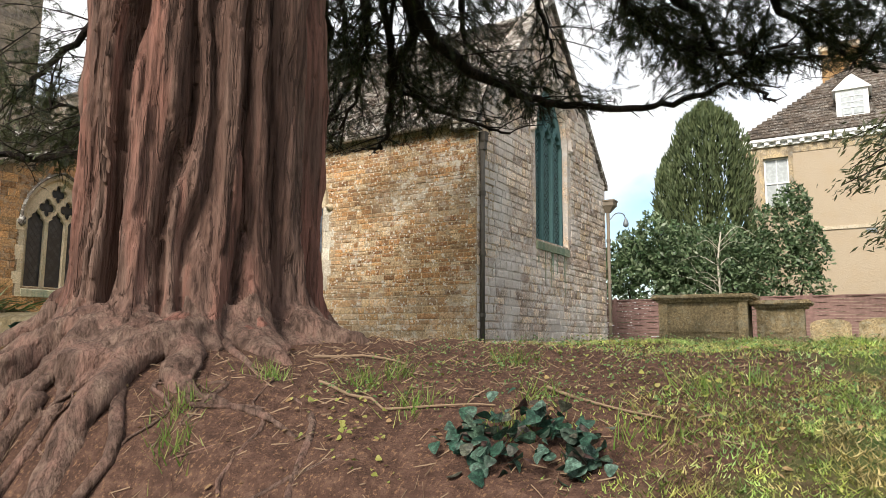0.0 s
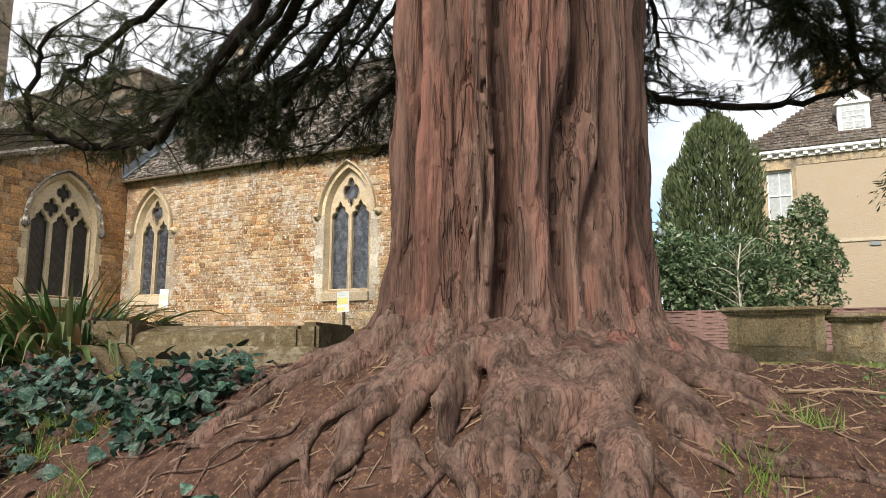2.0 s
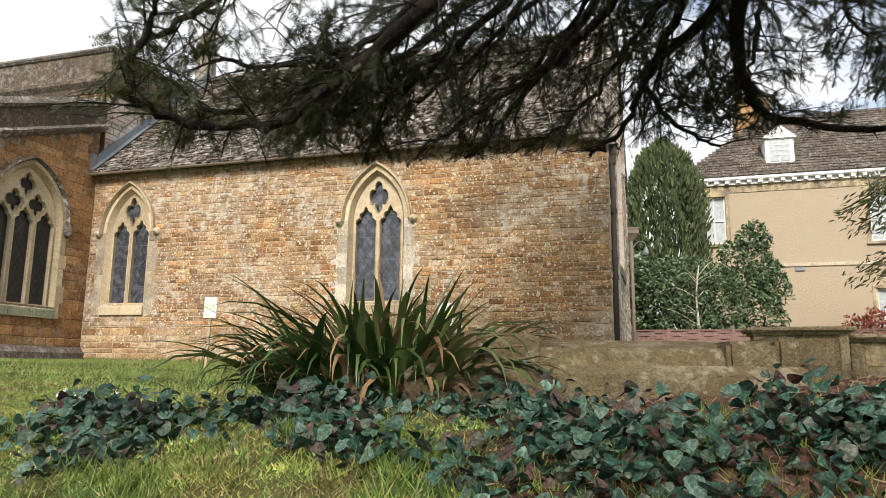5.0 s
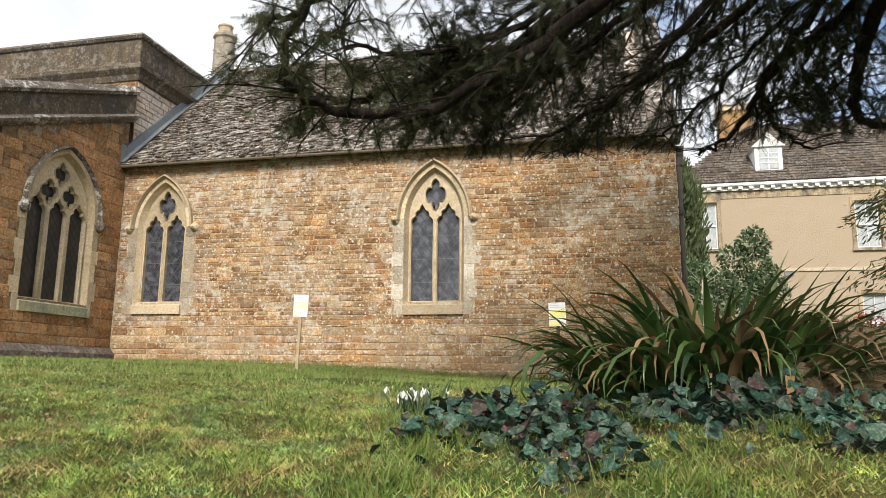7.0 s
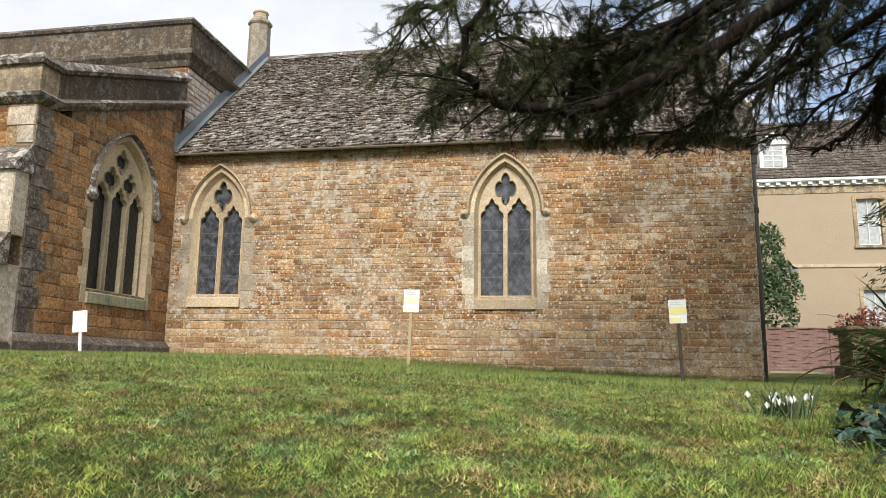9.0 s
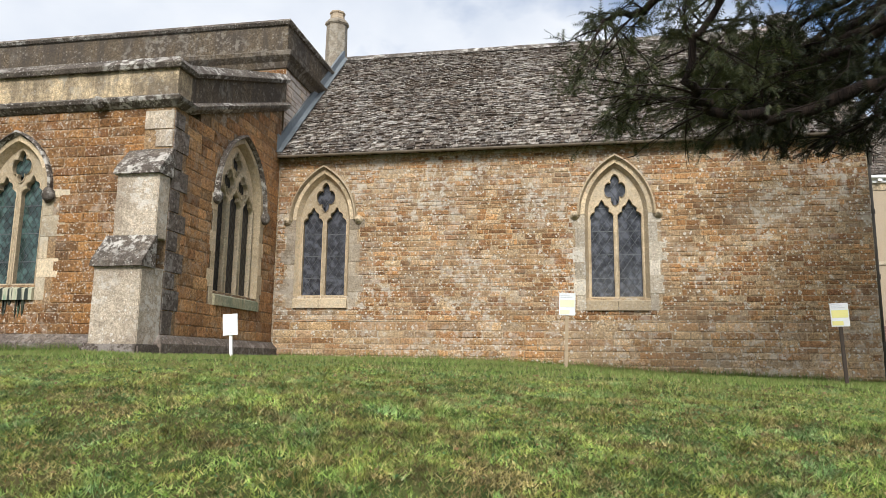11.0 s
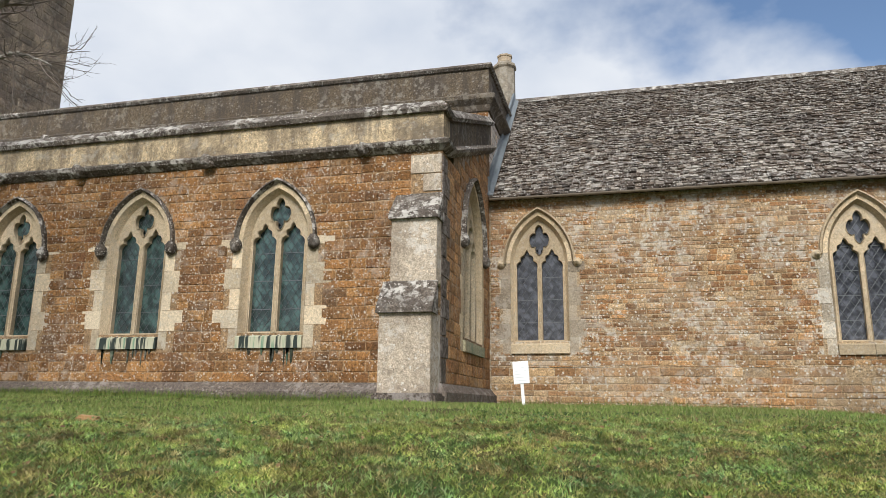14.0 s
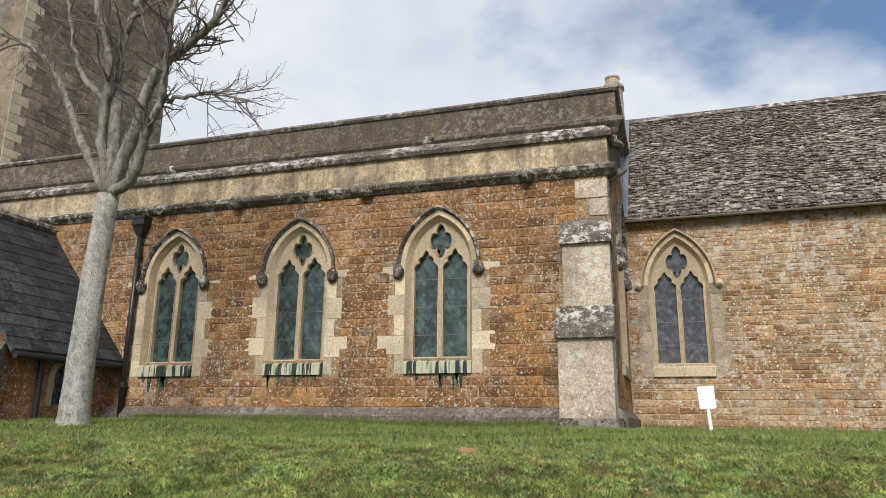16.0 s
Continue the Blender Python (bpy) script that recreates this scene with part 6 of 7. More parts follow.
def lawn():
    rng = np.random.default_rng(17)

    def spots(n, x0, x1, s0, s1):
        x = rng.uniform(x0, x1, n)
        return x, rng.uniform(s0, s1, n) + 0.16 * x

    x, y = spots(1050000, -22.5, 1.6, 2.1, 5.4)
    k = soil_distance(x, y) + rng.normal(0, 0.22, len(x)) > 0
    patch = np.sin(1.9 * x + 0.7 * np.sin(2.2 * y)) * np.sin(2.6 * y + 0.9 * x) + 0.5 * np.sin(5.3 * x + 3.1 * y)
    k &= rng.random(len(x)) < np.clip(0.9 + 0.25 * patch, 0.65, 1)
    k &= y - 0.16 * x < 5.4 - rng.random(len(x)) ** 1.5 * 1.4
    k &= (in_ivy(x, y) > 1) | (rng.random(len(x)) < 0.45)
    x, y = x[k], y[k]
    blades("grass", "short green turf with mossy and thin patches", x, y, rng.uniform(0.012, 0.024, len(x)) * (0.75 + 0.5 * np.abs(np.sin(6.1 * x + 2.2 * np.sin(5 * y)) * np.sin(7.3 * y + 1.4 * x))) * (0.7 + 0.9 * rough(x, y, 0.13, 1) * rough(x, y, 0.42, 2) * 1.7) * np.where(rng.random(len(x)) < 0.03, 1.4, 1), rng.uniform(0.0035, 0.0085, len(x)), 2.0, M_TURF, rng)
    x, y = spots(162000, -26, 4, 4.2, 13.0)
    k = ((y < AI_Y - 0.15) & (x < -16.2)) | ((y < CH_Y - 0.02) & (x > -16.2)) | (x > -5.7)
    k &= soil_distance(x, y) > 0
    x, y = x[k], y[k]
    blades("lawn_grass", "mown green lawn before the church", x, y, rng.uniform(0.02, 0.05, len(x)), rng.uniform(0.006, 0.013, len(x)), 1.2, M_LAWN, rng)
    # longer tufts
    cx = np.concatenate([rng.uniform(-8, -4.3, 70), rng.uniform(-2.4, 0.8, 16), rng.uniform(-9, -6.8, 8)])
    cs = np.concatenate([rng.uniform(2.0, 3.0, 70), rng.uniform(2.1, 3.3, 16), rng.uniform(2.6, 3.6, 8)])
    cy = cs + 0.16 * cx
    near = np.hypot(cx - TREE[0], cy - TREE[1]) > 1.35
    cx, cy = cx[near], cy[near]
    idx = rng.integers(0, len(cx), 6200)
    x, y = cx[idx] + rng.normal(0, 0.055, 6200), cy[idx] + rng.normal(0, 0.045, 6200)
    blades("grass_tufts", "longer bright green grass tufts", x, y, rng.uniform(0.03, 0.1, 6200), rng.uniform(0.004, 0.008, 6200), 1.3, M_GRASS, rng)
    # a fringe of longer grass at the foot of the walls
    x = np.concatenate([rng.uniform(-16.2, -5.9, 5000), rng.uniform(-24, -17.2, 4000)])
    y = np.where(x > -16.3, CH_Y, AI_Y - 0.15) - np.abs(rng.normal(0.03, 0.05, len(x)))
    blades("wall_grass", "uncut grass along the foot of the walls", x, y, rng.uniform(0.05, 0.15, len(x)), rng.uniform(0.006, 0.01, len(x)), 0.8, M_GRASS, rng)


lawn()


def leaves(name, label, P, size, outline, mat, rng, tilt=0.5, cat="plants", face=None):
    """Flat lobed leaves, each folded a little along its middle. outline: (across, along) from stalk to tip on one side."""
    n, k = len(P), len(outline)
    a = rng.uniform(0, 2 * np.pi, n) if face is None else face + rng.normal(0, 0.8, n)
    N = np.stack([rng.normal(0, tilt, n), rng.normal(-0.35 * tilt, tilt, n), np.ones(n)], -1)
    N /= np.linalg.norm(N, axis=1, keepdims=True)
    A = np.stack([np.cos(a), np.sin(a), 0 * a], -1)
    A -= N * (A * N).sum(1, keepdims=True)
    A /= np.linalg.norm(A, axis=1, keepdims=True)
    C = np.cross(N, A)
    V, F = [], []
    mid = [(0.0, v) for _, v in outline]
    pts = [(0, outline[0][1])] + [(u, v) for u, v in outline] + [(0, outline[-1][1] + 0.12)] + [(-u, v) for u, v in reversed(outline)]
    m = len(pts)
    W = np.zeros((n, m + 1, 3))
    W[:, 0] = P + A * (size * 0.45)[:, None]
    for j, (u, v) in enumerate(pts):
        W[:, j + 1] = P + A * (size * v)[:, None] + C * (size * u)[:, None] + N * (size * (0.22 * abs(u) - 0.18 * v * v))[:, None]
    T = np.array([(0, 1 + j, 1 + (j + 1) % m) for j in range(m)])
    F = (np.arange(n)[:, None, None] * (m + 1) + T[None]).reshape(-1, 3)
    o = fast(name, W.reshape(-1, 3), F, mat)
    tagged(o, label, cat, kind="stuff")
    return o


IVY_LEAF = [(0.26, -0.08), (0.5, 0.08), (0.47, 0.28), (0.33, 0.5), (0.16, 0.72)]
SPRIG = [(0.04, 0.0), (0.3, 0.12), (0.07, 0.2), (0.3, 0.38), (0.06, 0.46), (0.22, 0.64), (0.04, 0.7)]


def ivy():
    rng = np.random.default_rng(23)
    P, S = [], []
    for cx, cy, rx, ry in IVY:
        n = int(rx * ry * 3.14 * 1350) + 50
        r, t = np.sqrt(rng.random(n)) * rng.uniform(0.75, 1.12, n), rng.uniform(0, 2 * np.pi, n)
        x, y = cx + rx * r * np.cos(t), cy + ry * r * np.sin(t)
        keep = np.hypot(x - TREE[0], y - TREE[1]) > 1.0
        keep &= rng.random(n) < np.clip(0.66 + 1.0 * np.sin(4.1 * x + 1.3) * np.sin(5.3 * y + 2 * x), 0.04, 1)
        x, y = x[keep], y[keep]
        z = ground(x, y) + np.abs(rng.normal(0.05, 0.055, len(x))) * (1.25 - r[keep] * 0.6)
        P.append(np.stack([x, y, z], -1))
        S.append(rng.uniform(0.026, 0.072, len(x)))
    leaves("ivy", "dark green and greyish ivy covering the bank", np.concatenate(P), np.concatenate(S), IVY_LEAF, M_IVY, rng, 0.85, "ivy")
    # weeds with yellowish leaves, and dead leaves
    def scatter(n, x0, x1, s0, s1, clump):
        cx = rng.uniform(x0, x1, clump)
        cy = rng.uniform(s0, s1, clump) + 0.16 * cx
        i = rng.integers(0, clump, n)
        x, y = cx[i] + rng.normal(0, 0.07, n), cy[i] + rng.normal(0, 0.06, n)
        return np.stack([x, y, ground(x, y) + rng.uniform(0.0, 0.05, n)], -1)
    P = scatter(320, -1.9, 1.5, 2.1, 3.6, 34)
    leaves("yellow_weeds", "low yellow-green weeds among the grass", P, rng.uniform(0.012, 0.026, len(P)), IVY_LEAF, M_YELLOWLEAF, rng, 0.5)
    P = scatter(26000, -22, -6, 2.0, 4.7, 1600)
    leaves("lawn_weeds", "small ferny weeds in the turf", P, rng.uniform(0.008, 0.022, len(P)), SPRIG, M_WEED, rng, 0.9)
    P = scatter(9000, -2.0, 1.8, 2.5, 4.8, 420)
    leaves("bank_weeds", "small green weeds on the bank", P, rng.uniform(0.008, 0.022, len(P)), SPRIG, M_WEED, rng, 0.9)
    P = scatter(42000, -22, -6.5, 2.1, 4.7, 2600)
    n = len(P)
    blades("fallen_sprigs", "yellowish and brown fallen yew sprigs in the turf", P[:, 0], P[:, 1], rng.uniform(0.012, 0.026, n), rng.uniform(0.003, 0.006, n), 2.2, M_SPRIG, rng)
    x = rng.uniform(-7, 0.5, 800)
    y = rng.uniform(2.0, 4.2, 800) + 0.16 * x
    leaves("fallen_leaves", "scattered brown fallen leaves", np.stack([x, y, ground(x, y) + 0.012], -1), rng.uniform(0.012, 0.035, 800), [(0.15, 0.0), (0.3, 0.3), (0.26, 0.55), (0.12, 0.75)], M_DEADLEAF, rng, 0.4)
    x = rng.uniform(-20, -7, 900)
    y = rng.uniform(2.2, 5.0, 900) + 0.16 * x
    leaves("lawn_dead_leaves", "a few brown leaves on the lawn", np.stack([x, y, ground(x, y) + 0.03], -1), rng.uniform(0.008, 0.028, 900), [(0.15, 0.0), (0.3, 0.3), (0.26, 0.55), (0.12, 0.75)], M_DEADLEAF, rng, 0.4)
    # needle litter and broken twigs
    b = Build()
    rr = random.Random(3)
    for i in range(3200):
        a, d = rr.uniform(0, 6.28), rr.uniform(0.7, 2.5)
        x, y = TREE[0] + d * 1.25 * math.cos(a), TREE[1] - 0.1 + d * math.sin(a)
        if y < 1.3:
            continue
        t, ln = rr.uniform(0, 6.28), rr.uniform(0.012, 0.075)
        p = [(x + ln * u * math.cos(t), y + ln * u * math.sin(t), gz(x + ln * u * math.cos(t), y + ln * u * math.sin(t)) + 0.008 + 0.01 * math.sin(3 * u)) for u in (-0.5, 0, 0.5)]
        b.add([v for q in p for v in ((q[0], q[1], q[2] + 0.0018), (q[0] - 0.0015, q[1] + 0.0012, q[2] - 0.002), (q[0] + 0.0015, q[1] - 0.0012, q[2] - 0.002))], [(0, 1, 4, 3), (1, 2, 5, 4), (2, 0, 3, 5), (3, 4, 7, 6), (4, 5, 8, 7), (5, 3, 6, 8)])
    tagged(b.make("twig_litter", M_STICK), "broken twigs and litter on the bare soil", "litter", kind="stuff")
    for c in ([(-4.35, 2.25), (-4.1, 2.12), (-3.95, 1.95), (-3.85, 1.7)], [(-2.3, 2.6), (-2.1, 2.75), (-1.85, 2.72), (-1.8, 2.6)], [(-2.0, 2.3), (-1.6, 2.25), (-1.2, 2.35)], [(-1.1, 2.6), (-0.8, 2.45), (-0.6, 2.4)]):
        q = spline([(x, y, gz(x, y) + 0.02) for x, y in c], 14)
        q[:, 2] = ground(q[:, 0], q[:, 1]) + 0.012
        o = Build().tube(q, list(np.linspace(0.007, 0.003, 14)), 6, 0.1).make("fallen_stick", M_STICK)
        tagged(o, "thin dry brown stick lying on the soil", "stick", "sticks on the soil")


ivy()

# ---------------------------------------------------------------- things in the churchyard
def box_part(name, parent, x0, x1, y0, y1, z0, z1, mat, bev=0.006, label=""):
    return Build().box(x0, x1, y0, y1, z0, z1, bev).make(name, mat, parent, label)


def turned(thing, x, y, z, rz, rx=0, ry=0):
    thing.matrix_world = pose(x, y, z, rx, ry, rz)
    return thing


M_PALESTAKE = plain("pale cane stake", (0.42, 0.33, 0.22), 0.8)
M_DARKSTAKE = plain("dark wooden stake", (0.06, 0.045, 0.035), 0.8)


def notice(x, y, zc, rz, lean, stake, yellow, label):
    """A laminated notice on a stake; built at the world's origin, then set down."""
    n = empty("notice_sign")
    tagged(n, label, "sign", "notices on the lawn")
    g = gz(x, y)
    h = zc - g
    box_part("stake", n, -0.02, 0.02, -0.012, 0.012, -0.15, h + 0.08, stake, 0.003)
    board = box_part("board", n, -0.1, 0.1, -0.022, -0.013, h - 0.135, h + 0.145, M_PAPER, 0.002)
    if yellow:
        box_part("yellow_panel", board, -0.09, 0.09, -0.0245, -0.0215, h - 0.03, h + 0.06, yellow, 0)
        box_part("yellow_panel", board, -0.09, 0.03, -0.0245, -0.0215, h - 0.12, h - 0.07, yellow, 0)
        for k in range(3):
            box_part("text_bar", board, -0.085, 0.06 - 0.03 * k, -0.0245, -0.0215, h + 0.085 + 0.022 * k, h + 0.092 + 0.022 * k, M_FAINT, 0)
    else:
        for k in range(5):
            box_part("text_bar", board, -0.08, 0.07 - 0.02 * (k % 3), -0.0245, -0.0215, h - 0.1 + 0.04 * k, h - 0.094 + 0.04 * k, M_FAINT, 0)
    turned(n, x, y, g, rz, 0, lean)


notice(-15.27, 7.15, 2.13, 5, -4, M_WHITE, None, "white notice board on a leaning white-painted stake")
notice(-10.93, 7.4, 2.41, -2, 2, M_PALESTAKE, M_PALEYELLOW, "white and yellow paper notice on a thin pale stake")
notice(-7.68, 7.56, 2.29, -3, -2, M_DARKSTAKE, M_YELLOW, "yellow-printed notice on a dark wooden stake")


def ledger():
    t = empty("ledger_tomb")
    tagged(t, "low weathered coped tomb slab half covered by soil", "tomb")
    L, W = 1.84, 0.78
    V = [(x, y, z) for x, y, z in ((0, 0, -0.25), (L, 0, -0.25), (L, W, -0.25), (0, W, -0.25), (0, 0, 0.06), (L, 0, 0.06), (L, W, 0.06), (0, W, 0.06), (0.05, 0.05, 0.1), (L - 0.05, 0.05, 0.1), (L - 0.05, W - 0.05, 0.1), (0.05, W - 0.05, 0.1))]
    Build().add(V, [(0, 1, 5, 4), (1, 2, 6, 5), (2, 3, 7, 6), (3, 0, 4, 7), (4, 5, 9, 8), (5, 6, 10, 9), (6, 7, 11, 10), (7, 4, 8, 11), (8, 9, 10, 11)]).make("base_slab", M_LEDGER, t)
    x0, x1, y0, y1 = 0.3, L - 0.06, 0.12, W - 0.12
    V = [(x, y, z) for x in (x0, x1) for y, z in ((y0, 0.09), (y0 + 0.03, 0.16), (y0 + 0.06, 0.18), ((y0 + y1) / 2, 0.225), (y1 - 0.06, 0.18), (y1 - 0.03, 0.16), (y1, 0.09))]
    Build().add(V, [(j, (j + 1) % 7, 7 + (j + 1) % 7, 7 + j) for j in range(7)] + [tuple(range(6, -1, -1)), tuple(range(7, 14))]).make("coped_body", M_LEDGER, t)
    for xa, xb, h in ((x0 - 0.03, x0 + 0.05, 0.27), (x0 + 0.05, x0 + 0.32, 0.245), (x1 - 0.3, x1 - 0.08, 0.215), (x1 - 0.08, x1 + 0.03, 0.235)):
        box_part("end_block", t, xa, xb, y0 - 0.03, y1 + 0.02, 0.05, h, M_LEDGER, 0.02)
    turned(t, -6.36, 2.44, 1.57, 14)


ledger()


def chest_tomb(x0, x1, y0, y1, z0, z1, label):
    t = empty("chest_tomb", (x0 + x1) / 2, (y0 + y1) / 2, z0)
    tagged(t, label, "tomb", "chest tombs")
    box_part("plinth", t, x0 - 0.06, x1 + 0.06, y0 - 0.06, y1 + 0.06, z0 - 0.3, z0 + 0.1, M_TOMB, 0.02)
    h = z1 - 0.14
    box_part("chest", t, x0 + 0.03, x1 - 0.03, y0 + 0.03, y1 - 0.03, z0 + 0.08, h, M_TOMB, 0.01)
    w = x1 - x0
    for xa, xb in ((x0, x0 + 0.16), (x1 - 0.16, x1)):
        box_part("corner_pilaster", t, xa, xb, y0, y0 + 0.1, z0 + 0.09, h, M_TOMB, 0.012)
    box_part("side_panel", t, x0 + 0.24, x1 - 0.24, y0 + 0.012, y0 + 0.05, z0 + 0.18, h - 0.08, M_TOMB, 0.012)
    box_part("neck", t, x0 - 0.04, x1 + 0.04, y0 - 0.04, y1 + 0.04, h - 0.005, h + 0.055, M_TOMB, 0.015)
    box_part("lid", t, x0 - 0.12, x1 + 0.12, y0 - 0.12, y1 + 0.12, h + 0.05, z1, M_TOMB, 0.025, "mossy projecting lid")


chest_tomb(-3.55, -1.95, 13.9, 14.75, 1.6, 2.5, "large mossy stone chest tomb with a moulded lid")
chest_tomb(-1.85, -1.05, 14.3, 15.0, 1.6, 2.38, "smaller stone chest tomb with corner pilasters")


def headstone(x, y, w, h, rz):
    n = 8
    pts = [(-w / 2, -0.3), (w / 2, -0.3), (w / 2, h - 0.12)] + [(w / 2 * math.cos(a), h - 0.12 + 0.12 * math.sin(a)) for a in (math.pi * i / n for i in range(1, n))] + [(-w / 2, h - 0.12)]
    o = Build().slab([pts], lambda a, b, d: (a, d, b), 0.1).make("headstone", M_TOMB)
    tagged(o, "low worn headstone with a curved top by the fence", "headstone", "headstones by the fence")
    turned(o, x, y, gz(x, y), rz)


for i, (x, w, h) in enumerate(((-0.75, 0.75, 0.6), (0.15, 0.8, 0.62), (1.0, 0.8, 0.6), (1.9, 0.8, 0.64))):
    headstone(x, 16.6 + 0.1 * i, w, h, 3 - 2 * i)


def clump():
    """A large clump of arching strap leaves."""
    rng = np.random.default_rng(61)
    t = empty("strap_leaf_plant", -6.66, 2.82, gz(-6.66, 2.82))
    tagged(t, "big clump of arching dark green strap leaves with withered ends", "plant")
    sets = {"leaf": [], "withered_leaf": []}
    for i in range(660):
        a = rng.uniform(0, 2 * np.pi)
        r = 0.5 * math.sqrt(rng.random())
        b = np.array([-6.66 + r * 1.15 * math.cos(a), 2.82 + r * 0.7 * math.sin(a), 0])
        b[2] = gz(b[0], b[1]) - 0.02
        out = np.array([math.cos(a + rng.normal(0, 0.5)), math.sin(a + rng.normal(0, 0.5)), 0])
        L = rng.uniform(0.4, 0.95)
        dead = rng.random() < 0.2
        bend = rng.uniform(0.4, 2.7) * (1.4 if dead else 1) * (0.55 + r / 0.5)
        el = rng.uniform(0.9, 1.5) - 0.25 * r / 0.5
        side = np.cross(out, [0, 0, 1])
        w0 = rng.uniform(0.011, 0.027)
        V, p, n = [], b, 9
        for k in range(n):
            u = k / (n - 1)
            w = w0 * (1 - u ** 3) * (0.7 + 0.6 * math.sin(math.pi * min(1, u + 0.2)))
            e = el - bend * u * u
            d = out * math.cos(e) + np.array([0, 0, math.sin(e)])
            nrm = np.cross(side, d)
            V += [p - side * w + nrm * w * 0.35, p, p + side * w + nrm * w * 0.35]
            p = p + d * L / n
        F = [(3 * k + j, 3 * k + j + 1, 3 * k + j + 4, 3 * k + j + 3) for k in range(n - 1) for j in (0, 1)]
        sets["withered_leaf" if dead else "leaf"].append((V, F))
    for nm, mat in (("leaf", M_STRAP), ("withered_leaf", M_DEADLEAF)):
        for V, F in sets[nm]:
            obj(nm, V, F, mat, t, smooth=True)


clump()


def snowdrops(x0, y0, n, label, seed):
    rng = np.random.default_rng(seed)
    t = empty("snowdrops", x0, y0, gz(x0, y0))
    tagged(t, label, "flowers")
    st, lf, fl = Build(), Build(), Build()
    for i in range(n):
        x, y = x0 + rng.normal(0, 0.05), y0 + rng.normal(0, 0.035)
        z, h = gz(x, y), rng.uniform(0.1, 0.155)
        dx, dy = rng.normal(0, 0.03), rng.normal(0, 0.03)
        st.tube([(x, y, z), (x + dx * 0.5, y + dy * 0.5, z + h * 0.7), (x + dx, y + dy, z + h), (x + dx * 1.5, y + dy * 1.5, z + h - 0.012)], [0.0025, 0.002, 0.0016, 0.0012], 4)
        for k in range(3):
            a = k * 2.1 + i
            c = (x + dx * 1.5, y + dy * 1.5, z + h - 0.012)
            w = 0.009
            ca, sa = math.cos(a), math.sin(a)
            fl.add([c, (c[0] + ca * 0.012 - sa * w, c[1] + sa * 0.012 + ca * w, c[2] - 0.018), (c[0] + ca * 0.014, c[1] + sa * 0.014, c[2] - 0.034), (c[0] + ca * 0.012 + sa * w, c[1] + sa * 0.012 - ca * w, c[2] - 0.018)], [(0, 1, 2, 3)])
    for i in range(n * 3):
        x, y = x0 + rng.normal(0, 0.055), y0 + rng.normal(0, 0.04)
        z, h, a = gz(x, y), rng.uniform(0.08, 0.17), rng.uniform(0, 6.28)
        ca, sa, l = math.cos(a), math.sin(a), rng.uniform(0.02, 0.09)
        lf.add([(x - sa * 0.004, y + ca * 0.004, z), (x + sa * 0.004, y - ca * 0.004, z), (x + ca * l * 0.5 + sa * 0.005, y + sa * l * 0.5 - ca * 0.005, z + h * 0.7), (x + ca * l, y + sa * l, z + h), (x + ca * l * 0.5 - sa * 0.005, y + sa * l * 0.5 + ca * 0.005, z + h * 0.7)], [(0, 1, 2, 3, 4)])
    for nm, bb, mm in (("stem_mass", st, M_STRAP), ("leaf_mass", lf, M_SHRUB), ("petal_mass", fl, M_PETAL)):
        tagged(bb.make(nm, mm, t), kind="stuff")


snowdrops(-8.02, 2.34, 18, "small clump of white snowdrops in the turf", 3)
o = Build().box(-0.06, 0.06, -0.035, 0.035, -0.03, 0.025, 0.012).make("stone_lump", M_BRICK)
tagged(o, "small orange-brown stone lying on the grass", "stone")
turned(o, -16.8, 1.33, gz(-16.8, 1.33) + 0.015, 20, 4, 6)


